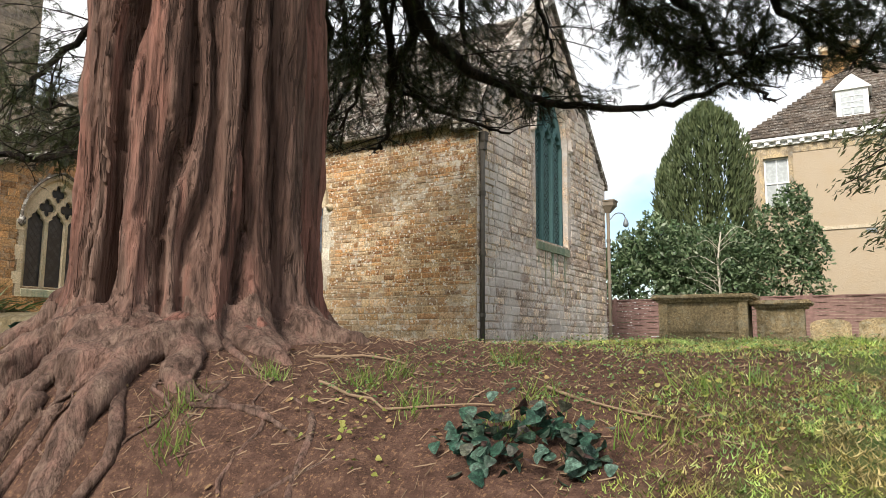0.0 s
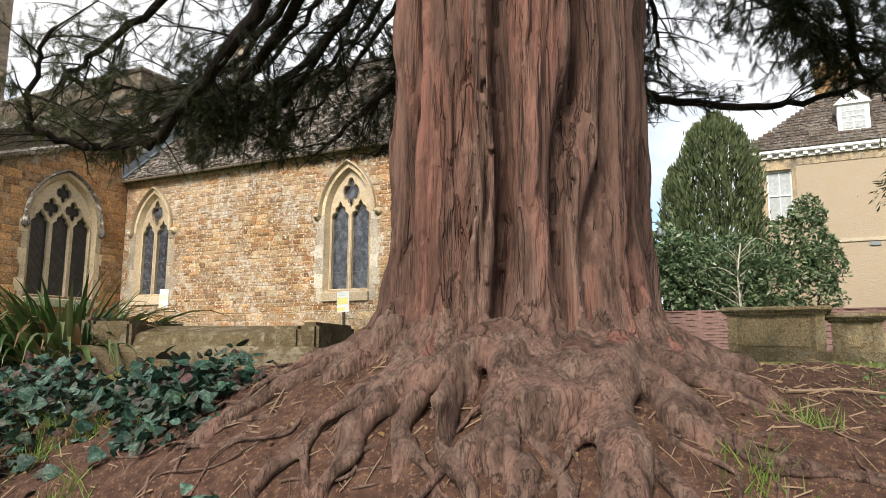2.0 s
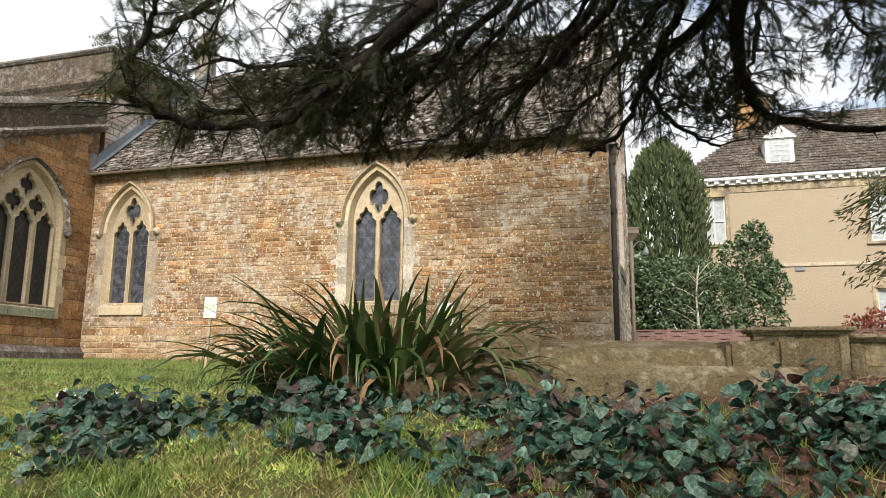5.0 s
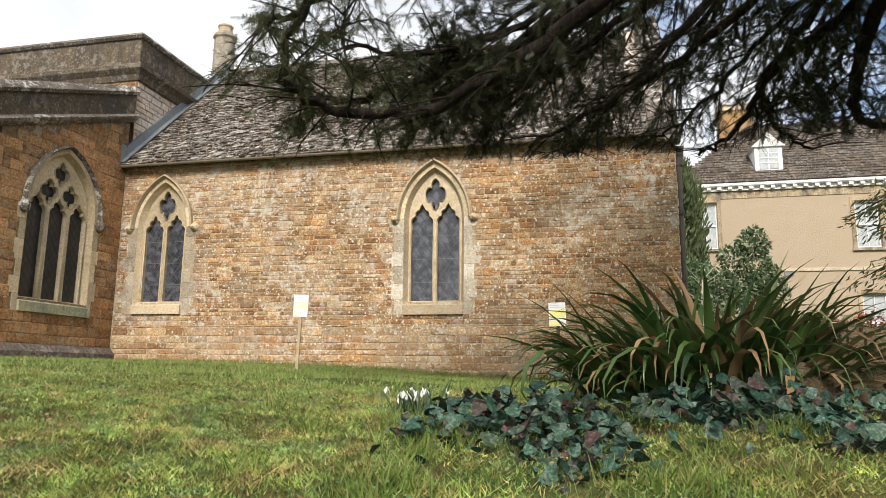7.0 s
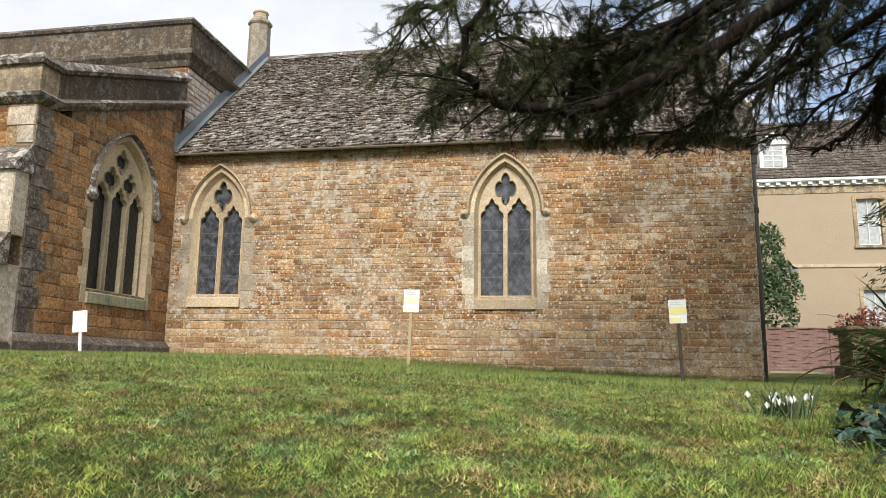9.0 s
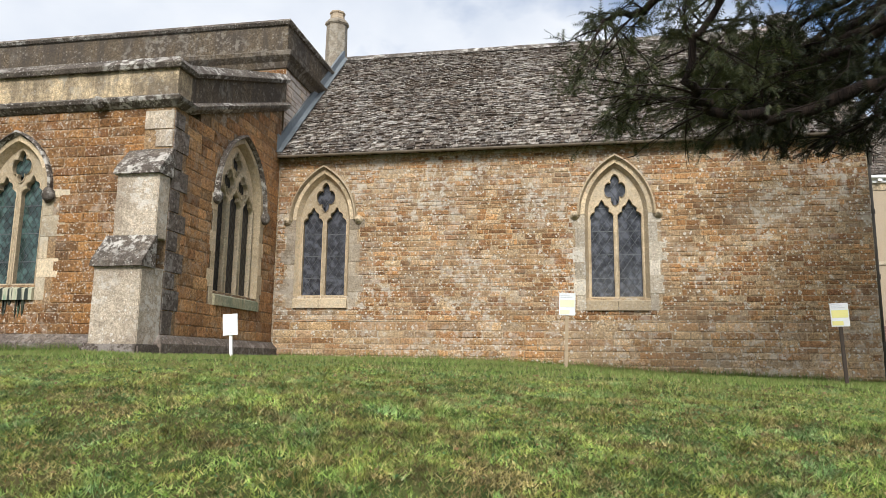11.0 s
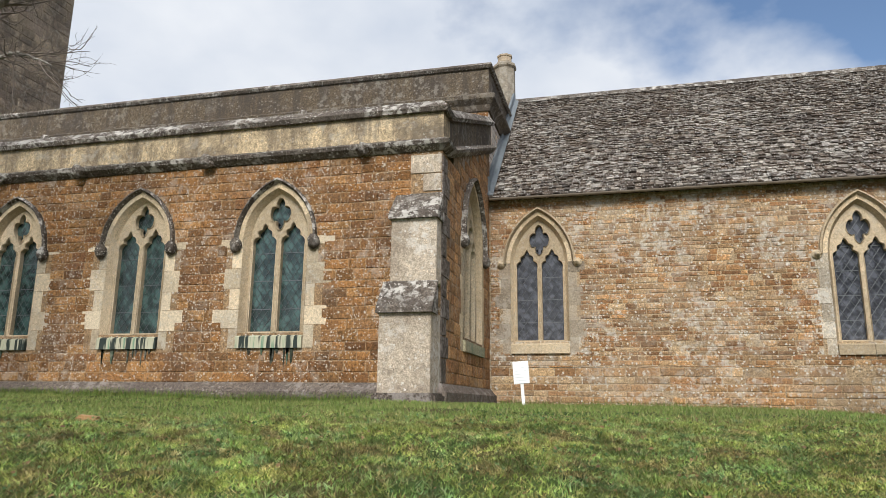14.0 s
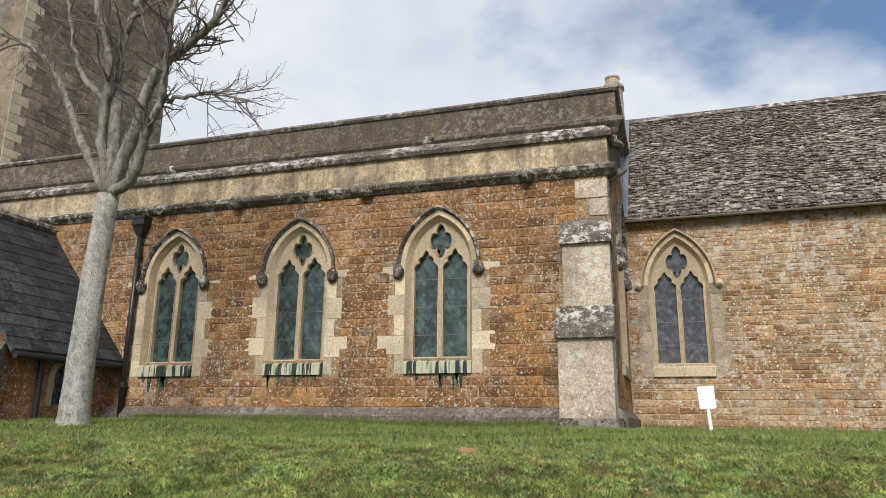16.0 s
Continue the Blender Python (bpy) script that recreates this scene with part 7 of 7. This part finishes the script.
# ---------------------------------------------------------------- bare tree by the porch
def bare_tree():
    rng = np.random.default_rng(88)
    base = (-23.1, 4.95, gz(-23.1, 4.95))
    t = empty("bare_tree", *base)
    tagged(t, "leafless young tree with pale lichened trunk and fine twigs", "tree")
    fork = (-22.91, 4.85, 4.78)
    trunk_pts = spline([(base[0], base[1], base[2] - 0.2), (base[0], base[1], base[2] + 0.1), (-23.08, 4.93, 2.45), (-23.02, 4.90, 3.57), fork], 24)
    r = list(np.interp(np.linspace(0, 1, 24), [0, 0.08, 0.2, 1], [0.32, 0.27, 0.2, 0.14]))
    Build().tube(trunk_pts, r, 14, 0.03, 1).make("trunk", M_PALEBARK, t, smooth=True)
    limbs = [
        ([fork, (-22.54, 4.80, 5.67), (-22.23, 4.70, 6.43), (-21.60, 4.60, 6.75), (-21.08, 4.50, 7.11), (-20.84, 4.50, 7.88)], 0.1),
        ([fork, (-23.02, 4.90, 6.03), (-23.17, 5.00, 7.09), (-23.05, 5.10, 8.18), (-23.11, 5.20, 9.58)], 0.1),
        ([fork, (-23.13, 4.80, 5.74), (-23.05, 4.70, 6.73), (-23.38, 4.60, 7.83), (-23.69, 4.50, 9.07)], 0.085),
        ([fork, (-23.48, 4.90, 5.48), (-24.16, 5.10, 6.45), (-24.79, 5.20, 7.27), (-25.79, 5.30, 7.94), (-27.04, 5.40, 8.48)], 0.07),
        ([fork, (-22.49, 4.75, 4.91), (-22.15, 4.60, 5.54), (-21.89, 4.50, 6.12), (-21.83, 4.40, 6.97), (-21.57, 4.30, 7.72)], 0.085),
        ([(-23.02, 4.90, 6.03), (-23.82, 4.90, 6.86), (-24.13, 4.90, 7.77), (-24.47, 4.90, 8.73)], 0.05),
        ([(-22.18, 4.70, 6.00), (-21.59, 4.60, 5.94), (-21.08, 4.50, 5.88), (-20.53, 4.45, 5.66)], 0.035),
    ]
    tw = Build()

    def grow(p, d, ln, rad, depth):
        n = 5
        pts, q, v = [p], np.array(p), d / np.linalg.norm(d)
        for k in range(n):
            v = v + rng.normal(0, 0.16, 3) + np.array([0, 0, 0.04])
            v /= np.linalg.norm(v)
            q = q + v * ln / n
            pts.append(q)
        tw.tube(pts, list(np.linspace(rad, rad * 0.35, n + 1)), 4 if rad < 0.012 else 6)
        if depth:
            for k in (1, 2, 3, 4, 5):
                if rng.random() < 0.6:
                    grow(pts[k], v + rng.normal(0, 0.65, 3), ln * rng.uniform(0.4, 0.65), rad * 0.55, depth - 1)

    for i, (c, r0) in enumerate(limbs):
        n = 6 * len(c)
        pts = spline([tuple(p) for p in c], n)
        pts[1:] += rng.normal(0, 0.012, (n - 1, 3))
        Build().tube(pts, list(np.linspace(r0, r0 * 0.3, n)), 9, 0.05, i).make("limb", M_GREYLIMB, t, smooth=True)
        for k in range(n // 3, n, 2):
            d = pts[min(k + 1, n - 1)] - pts[k - 1]
            d = d / np.linalg.norm(d)
            for _ in range(2):
                grow(pts[k], d * 0.7 + rng.normal(0, 0.6, 3), rng.uniform(0.35, 0.8), r0 * 0.16 + 0.005, 2)
    tagged(tw.make("twig_mass", M_TWIG, t), kind="stuff")


bare_tree()


# ---------------------------------------------------------------- distance: fence, shrubs, house
def leaf_cloud(t, name, label, lobes, n, size, mat, rng, shell=0.75):
    """Leaves spread over the rough shells of several lobes (x, y, z, rx, ry, rz)."""
    V, w = [], np.array([l[3] * l[5] for l in lobes])
    idx = rng.choice(len(lobes), n, p=w / w.sum())
    L = np.array(lobes)[idx]
    d = rng.normal(0, 1, (n, 3))
    d /= np.linalg.norm(d, axis=1, keepdims=True)
    bump = 1 + 0.13 * np.sin(5 * d[:, 0] + 3 * d[:, 2] + L[:, 0]) + 0.12 * np.sin(9 * d[:, 2] + 7 * d[:, 1]) + 0.1 * np.sin(15 * d[:, 0] + 13 * d[:, 2])
    r = (shell + (1 - shell) * rng.random(n) ** 0.5) * bump
    P = L[:, :3] + d * L[:, 3:6] * r[:, None]
    a = rng.normal(0, 1, (n, 3)) + d * 0.8
    a /= np.linalg.norm(a, axis=1, keepdims=True)
    b = np.cross(a, rng.normal(0, 1, (n, 3)))
    b /= np.linalg.norm(b, axis=1, keepdims=True)
    s = size * rng.uniform(0.6, 1.3, n)[:, None]
    W = np.stack([P - a * s, P + b * s * 0.45 - a * s * 0.1, P + a * s, P - b * s * 0.45 - a * s * 0.1], 1)
    o = fast(name, W.reshape(-1, 3), np.arange(4 * n).reshape(-1, 4), mat, t, label)
    tagged(o, kind="stuff")


def shrub(x, y, lobes, n, size, mat, label, seed, name="shrub", cat="shrub"):
    rng = np.random.default_rng(seed)
    z0 = gz(x, y)
    t = empty(name, x, y, z0)
    tagged(t, label, cat)
    for k in range(3):
        a = 2.1 * k + seed
        pts = spline([(x + 0.1 * math.cos(a), y + 0.1 * math.sin(a), z0 - 0.2), (x + 0.3 * math.cos(a), y + 0.3 * math.sin(a), z0 + 0.8), (x + 0.6 * math.cos(a), y + 0.6 * math.sin(a), z0 + 2.0)], 8)
        Build().tube(pts, list(np.linspace(0.09, 0.03, 8)), 7, 0.06, k).make("stem", M_LIMB, t)
    leaf_cloud(t, "leaves", "", lobes, n, size, mat, rng)


shrub(-7.0, 25.2, [(-7.0, 25, 3.4, 1.3, 1.2, 1.8), (-7.5, 25.2, 4.4, 0.9, 0.9, 1.0), (-6.3, 24.8, 4.9, 1.0, 0.9, 1.1)], 9000, 0.1, M_SHRUB, "dense evergreen shrub with glossy leaves behind the fence", 2)
shrub(-4.4, 24.6, [(-5.0, 24.5, 3.4, 1.2, 1.1, 1.5), (-3.9, 24.4, 3.6, 1.3, 1.1, 1.6), (-4.5, 24.6, 4.6, 1.1, 1.0, 1.0)], 9000, 0.08, M_SHRUB, "rounded evergreen shrub behind the tombs", 4)
shrub(-2.4, 25.4, [(-2.6, 25.4, 3.5, 1.3, 1.1, 1.8), (-2.3, 25.5, 5.2, 0.9, 0.8, 1.2), (-2.0, 25.3, 6.2, 0.5, 0.5, 0.6), (-1.6, 25.3, 4.6, 0.6, 0.6, 0.9)], 8000, 0.085, M_SHRUB, "tall loose olive-green shrub before the house", 6)
shrub(1.9, 28.6, [(1.9, 28.6, 2.9, 0.8, 0.6, 0.9), (2.5, 28.6, 3.3, 0.6, 0.5, 0.8)], 1600, 0.08, M_REDLEAF, "reddish shrub against the house wall", 8)


def cypress(x, y, r, h, n, seed):
    rng = np.random.default_rng(seed)
    z0 = gz(x, y)
    t = empty("cypress_tree", x, y, z0)
    tagged(t, "tall columnar dark green cypress", "tree")
    Build().tube([(x, y, z0 - 0.3), (x, y, z0 + h * 0.6), (x, y, z0 + h * 0.95)], [0.2, 0.12, 0.03], 8).make("trunk", M_LIMB, t)
    u = rng.random(n) ** 0.85
    a = rng.uniform(0, 2 * np.pi, n)
    col = 1 + 0.14 * np.sin(7 * a + 2 * np.sin(3 * u * 6)) + 0.12 * np.sin(13 * a + 9 * u) + 0.07 * np.sin(23 * a + 31 * u)
    prof = np.interp(u, [0, 0.08, 0.45, 0.76, 0.92, 1], [0.75, 0.95, 1.0, 0.9, 0.62, 0.12])
    rad = r * prof * col * (0.82 + 0.22 * rng.random(n))
    P = np.stack([x + rad * np.cos(a), y + rad * np.sin(a), z0 + 0.4 + u * (h - 0.4) + rng.normal(0, 0.1, n)], -1)
    d = np.stack([np.cos(a) * 0.35, np.sin(a) * 0.35, np.ones(n)], -1) + rng.normal(0, 0.25, (n, 3))
    d /= np.linalg.norm(d, axis=1, keepdims=True)
    b = np.cross(d, rng.normal(0, 1, (n, 3)))
    b /= np.linalg.norm(b, axis=1, keepdims=True)
    s = rng.uniform(0.07, 0.16, n)[:, None]
    W = np.stack([P - d * s, P + b * s * 0.3, P + d * s * 1.2, P - b * s * 0.3], 1)
    tagged(fast("crown", W.reshape(-1, 3), np.arange(4 * n).reshape(-1, 4), M_CYPRESS, t), kind="stuff")


cypress(-4.9, 26.9, 1.45, 8.9, 22000, 5)
cypress(-6.55, 27.5, 0.5, 7.2, 4500, 6)


def side_conifer():
    """A yew whose boughs reach in from the east."""
    rng = np.random.default_rng(71)
    x, y = 3.0, 19.5
    z0 = gz(x, y)
    t = empty("conifer", x, y, z0)
    tagged(t, "dark olive yew with drooping feathery boughs", "tree")
    Build().tube([(x, y, z0 - 0.3), (x, y, z0 + 3), (x + 0.1, y, z0 + 8.5)], [0.35, 0.28, 0.05], 12, 0.06).make("trunk", M_BARK, t, smooth=True)
    P, D = [], []
    for i in range(46):
        a = rng.uniform(0, 2 * np.pi)
        zz = z0 + rng.uniform(2.6, 8.2)
        L = (3.6 if zz < z0 + 6 else 2.4) * rng.uniform(0.7, 1.05)
        c = [(x, y, zz), (x + 0.5 * L * math.cos(a), y + 0.5 * L * math.sin(a), zz + 0.35), (x + L * math.cos(a), y + L * math.sin(a), zz - 0.35)]
        pts = spline(c, 10)
        Build().tube(pts, list(np.linspace(0.06, 0.012, 10)), 6, 0.05, i).make("limb", M_LIMB, t)
        for k in range(3, 10):
            m = 42
            q = pts[k] + rng.normal(0, 0.24, (m, 3)) * np.array([1, 1, 0.6]) + np.array([0, 0, -0.12])
            P.append(q)
            D.append(np.tile(pts[k] - pts[k - 1], (m, 1)) / np.linalg.norm(pts[k] - pts[k - 1]) + rng.normal(0, 0.5, (m, 3)) + np.array([0, 0, -0.3]))
    P, D = np.concatenate(P), np.concatenate(D)
    D /= np.linalg.norm(D, axis=1, keepdims=True)
    n = len(P)
    b = np.cross(D, rng.normal(0, 1, (n, 3)))
    b /= np.linalg.norm(b, axis=1, keepdims=True)
    s = rng.uniform(0.06, 0.15, n)[:, None]
    W = np.stack([P - D * s, P + b * s * 0.22, P + D * s, P - b * s * 0.22], 1)
    tagged(fast("needles", W.reshape(-1, 3), np.arange(4 * n).reshape(-1, 4), M_YEWPALE, t), kind="stuff")


side_conifer()


def sapling():
    rng = np.random.default_rng(13)
    x, y = -4.05, 23.4
    z0 = gz(x, y)
    t = empty("pale_sapling", x, y, z0)
    tagged(t, "leafless pale-barked sapling with spreading twigs", "tree")
    Build().tube(spline([(x, y, z0 - 0.2), (x + 0.02, y, z0 + 1.5), (x - 0.02, y, z0 + 2.6), (x + 0.1, y, z0 + 3.6)], 12), list(np.linspace(0.05, 0.02, 12)), 7).make("stem", M_WHITEBARK, t)
    Build().tube(spline([(x, y, z0 - 0.1), (x - 0.35, y, z0 + 0.8), (x - 0.75, y, z0 + 1.7)], 10), list(np.linspace(0.035, 0.015, 10)), 6).make("stem", M_WHITEBARK, t)
    for i in range(16):
        z = z0 + rng.uniform(1.2, 3.2)
        a = rng.uniform(0, 6.28)
        L = rng.uniform(0.6, 1.5)
        c = [(x, y, z), (x + 0.5 * L * math.cos(a), y + 0.3 * L * math.sin(a), z + rng.uniform(0.1, 0.5) * L), (x + L * math.cos(a), y + 0.6 * L * math.sin(a), z + rng.uniform(0.1, 0.8) * L)]
        Build().tube(spline(c, 7), list(np.linspace(0.011, 0.004, 7)), 5).make("twig", M_WHITEBARK, t)


sapling()


def woven_fence():
    x = -8.6
    while x < 7.5:
        f = empty("fence_panel", x + 0.9, 21.5, gz(x + 0.9, 21.5))
        tagged(f, "reddish-grey woven slat fence panel between posts", "fence", "fence panels")
        zb, zt = 1.55, 2.88
        for px in (x,) if x < 5.6 else (x, x + 1.8):
            box_part("post", f, px - 0.04, px + 0.04, 21.46, 21.54, zb - 0.3, zt + 0.06, M_FENCE, 0.008)
        k = 0
        for z in np.arange(zb + 0.05, zt - 0.05, 0.085):
            n = 13
            V = []
            for j in range(n):
                u = j / (n - 1)
                yy = 21.5 + 0.022 * math.sin(u * 4 * math.pi + (k % 2) * math.pi)
                V += [(x + 0.04 + u * 1.72, yy - 0.004, z), (x + 0.04 + u * 1.72, yy - 0.006, z + 0.078), (x + 0.04 + u * 1.72, yy + 0.004, z + 0.078), (x + 0.04 + u * 1.72, yy + 0.004, z)]
            F = [(4 * j + q, 4 * j + (q + 1) % 4, 4 * (j + 1) + (q + 1) % 4, 4 * (j + 1) + q) for j in range(n - 1) for q in range(4)]
            obj("slat", V, F, M_FENCE, f)
            k += 1
        box_part("cap_rail", f, x + 0.042, x + 1.758, 21.465, 21.535, zt - 0.03, zt + 0.01, M_FENCE, 0.006)
        x += 1.8


woven_fence()


def house():
    X0, X1, Y0, Y1, ZE = -4.0, 20.0, 30.0, 40.0, 9.3
    wins = [(-3.35, -2.45, 6.85, 8.85), (2.8, 3.7, 6.75, 8.7), (8.6, 9.5, 6.75, 8.7), (2.8, 3.7, 2.6, 4.9), (8.6, 9.5, 2.6, 4.9)]
    h = empty("house", 6, 35, 1.5)
    tagged(h, "large ochre-rendered house with dentil cornice and stone-slate roof", "house")
    rect = lambda a, b, c, d: [(a, c), (a, d), (b, d), (b, c)]
    Build().slab([[(X0, 1.2), (X1, 1.2), (X1, ZE), (X0, ZE)]] + [rect(*w) for w in wins], south(Y0), 0.4).make("front_wall", M_STUCCO, h)
    box_part("side_wall", h, X0, X0 + 0.4, Y0 + 0.4, Y1, 1.2, ZE, M_STUCCO, 0)
    box_part("side_wall", h, X1 - 0.4, X1, Y0 + 0.4, Y1, 1.2, ZE, M_STUCCO, 0)
    box_part("back_wall", h, X0 + 0.4, X1 - 0.4, Y1 - 0.4, Y1, 1.2, ZE, M_STUCCO, 0)
    box_part("string_course", h, X0 - 0.03, X1, Y0 - 0.05, Y0 + 0.1, 5.84, 5.98, M_QUOIN, 0.01)
    box_part("frieze", h, X0 - 0.03, X1, Y0 - 0.03, Y0 + 0.1, 8.98, ZE, M_BAND, 0.01)
    box_part("cornice", h, X0 - 0.25, X1, Y0 - 0.3, Y0 + 0.2, 9.46, 9.62, M_WHITE, 0.03)
    box_part("cornice_bed", h, X0 - 0.12, X1, Y0 - 0.12, Y0 + 0.2, ZE, 9.47, M_WHITE, 0.01)
    for x in np.arange(X0 - 0.1, 12, 0.42):
        box_part("dentil", h, x, x + 0.16, Y0 - 0.25, Y0 - 0.1, 9.34, 9.462, M_WHITE, 0)
    for a, b, c, d in wins:
        w = box_part("window", h, a, b, Y0 + 0.16, Y0 + 0.2, c, d, M_PANE, 0, "pale sash window")
        for x0, x1, z0, z1 in ((a, a + 0.06, c, d), (b - 0.06, b, c, d), (a + 0.06, b - 0.06, c, c + 0.07), (a + 0.06, b - 0.06, d - 0.06, d), (a + 0.06, b - 0.06, (c + d) / 2 - 0.03, (c + d) / 2 + 0.03), ((a + b) / 2 - 0.015, (a + b) / 2 + 0.015, c + 0.07, d - 0.06)):
            box_part("frame", w, x0, x1, Y0 + 0.11, Y0 + 0.17, z0, z1, M_WHITE, 0)
        for x0, x1, z0, z1 in ((a - 0.16, a, c, d + 0.14), (b, b + 0.16, c, d + 0.14), (a, b, d, d + 0.14)):
            box_part("architrave", w, x0, x1, Y0 - 0.04, Y0 + 0.02, z0, z1, M_BAND, 0.008)
        box_part("sill", w, a - 0.2, b + 0.2, Y0 - 0.1, Y0 + 0.05, c - 0.12, c, M_BAND, 0.01)
    e, rz, ry = 0.3, 13.6, 34.6
    V = [(X0 - e, Y0 - e, 9.6), (X1, Y0 - e, 9.6), (X1, ry, rz), (X0 + 3.8, ry, rz), (X0 - e, Y1, 9.6), (X1, Y1, 9.6)]
    roof = Build().add(V, [(0, 1, 2, 3), (4, 0, 3), (5, 4, 3, 2), (0, 4, 5, 1), (1, 5, 2)]).make("roof", M_HOUSESLATE, h, "dark lichened slate roof")
    rng = random.Random(4)
    sl = math.hypot(ry - Y0 + e, rz - 9.6)
    ang = math.degrees(math.atan2(rz - 9.6, ry - Y0 + e))
    b = Build()
    s = 0.0
    V0 = [(-0.5, 0, 0), (0.5, 0, 0), (-0.5, 0, 1), (0.5, 0, 1), (0.5, 1, 0.3), (-0.5, 1, 0.3)]
    while s < sl - 0.1:
        x = X0 - e + 4.1 * s / sl
        while x < 12:
            w = rng.uniform(0.16, 0.36)
            m = Matrix.Translation((x + w / 2, Y0 - e, 9.61)) @ pose(0, 0, 0, ang) @ Matrix.Translation((0, s, 0)) @ Matrix.Diagonal((w - 0.015, 0.36, rng.uniform(0.03, 0.06), 1))
            b.add([m @ Vector(v) for v in V0], [(0, 1, 3, 2), (2, 3, 4, 5)])
            x += w
        s += 0.27
    tagged(b.make("slate_rest", M_HOUSESLATE, roof), kind="stuff")
    # dormer
    dm = box_part("dormer", h, -0.72, 0.38, 30.5, 32.5, 10.0, 11.35, M_WHITE, 0.01, "white gabled dormer")
    Build().slab([[(-0.85, 11.33), (0.51, 11.33), (-0.17, 11.95)]], south(30.4), 2.6).make("dormer_gable", M_WHITE, dm)
    for x0, x1 in ((-0.55, -0.2), (-0.14, 0.21)):
        box_part("dormer_pane", dm, x0, x1, 30.47, 30.51, 10.35, 11.25, M_PANE, 0)
    for z in (10.6, 10.82, 11.04):
        box_part("glazing_bar", dm, -0.55, 0.21, 30.455, 30.475, z, z + 0.03, M_WHITE, 0)
    ch = box_part("chimney", h, -1.3, 0.3, 35.2, 36.2, 12.0, 15.1, M_BRICK, 0.02, "ochre brick chimney stack")
    box_part("chimney_cap", ch, -1.4, 0.4, 35.1, 36.3, 14.8, 15.0, M_QUOIN, 0.02)
    box_part("vent", h, 0.0, 0.35, Y0 - 0.06, Y0 + 0.02, 5.66, 5.8, M_LEAD, 0.01)


house()

# ---------------------------------------------------------------- stones of the walls
stonework(w_chancel, 0, face(south(CH_Y)), CH_X0 + 0.02, CH_X1 - 0.005, 1.4, 2.42, (0.09, 0.17), (0.16, 0.5), taken([]), M_CHFOOT, (0, 0), 18, 0.014, 0.014, skip=0.06)
stonework(w_chancel, 0, face(south(CH_Y)), CH_X0 + 0.02, CH_X1 - 0.005, 2.42, EAVE_Z - 0.13, (0.06, 0.125), (0.1, 0.33), taken(CH_WINS, jw=0.2), M_CHANCEL, (-14.7, -12.6), 11, 0.011, 0.014, skip=0.05)
stonework(w_aisle, 0, face(south(AI_Y)), -28.0, AI_X - 0.02, 2.0, 5.26, (0.11, 0.18), (0.18, 0.42), taken(AI_WINS, [(-17.12, -16.3, 0, 4.62), (AI_X - 0.45, AI_X, 4.6, 6)], 0.26), M_AISLE, (-22.6, -17.1), 12, 0.013, 0.011)
stonework(w_aend, 90, face(east(AI_X)), AI_Y + 0.36, CH_Y - 0.01, 2.0, 6.6, (0.14, 0.22), (0.2, 0.46), taken([AE_WIN], jw=0.16), M_AEND, (7.5, 9.5), 13, 0.01, 0.009, zcut=lambda a: 5.28 + RS * (a - AI_Y - 0.35))
stonework(w_east, 90, face(east(CH_X1)), CH_Y + 0.02, CH_N - 0.02, 1.5, 9.0, (0.1, 0.2), (0.16, 0.46), taken([E_WIN], jw=0.2), M_EAST, (11, 13.6), 14, 0.02, 0.02, zcut=lambda a: EAVE_Z + 0.1 + (RIDGE_Z - EAVE_Z) * (1 - abs(a - RIDGE_Y) / (RIDGE_Y - CH_Y)))
stonework(w_nave, 0, face(south(NAVE_Y)), -31.0, NAVE_X, 6.9, 7.5, (0.16, 0.2), (0.3, 0.6), taken([]), M_AISLE, (-20, -17), 15, 0.008, 0.008)
stonework(w_nave, 90, face(east(NAVE_X)), NAVE_Y, 13.6, 5.6, 7.5, (0.1, 0.18), (0.16, 0.4), taken([]), M_EAST, (11.1, 13.0), 16, 0.014, 0.014)
stonework(w_tower, 90, face(east(TWX)), TWY0 + 0.5, TWY1, 8.2, 23.8, (0.24, 0.36), (0.35, 0.85), taken([]), M_TOWER, (13, 17), 17, 0.02, 0.015)
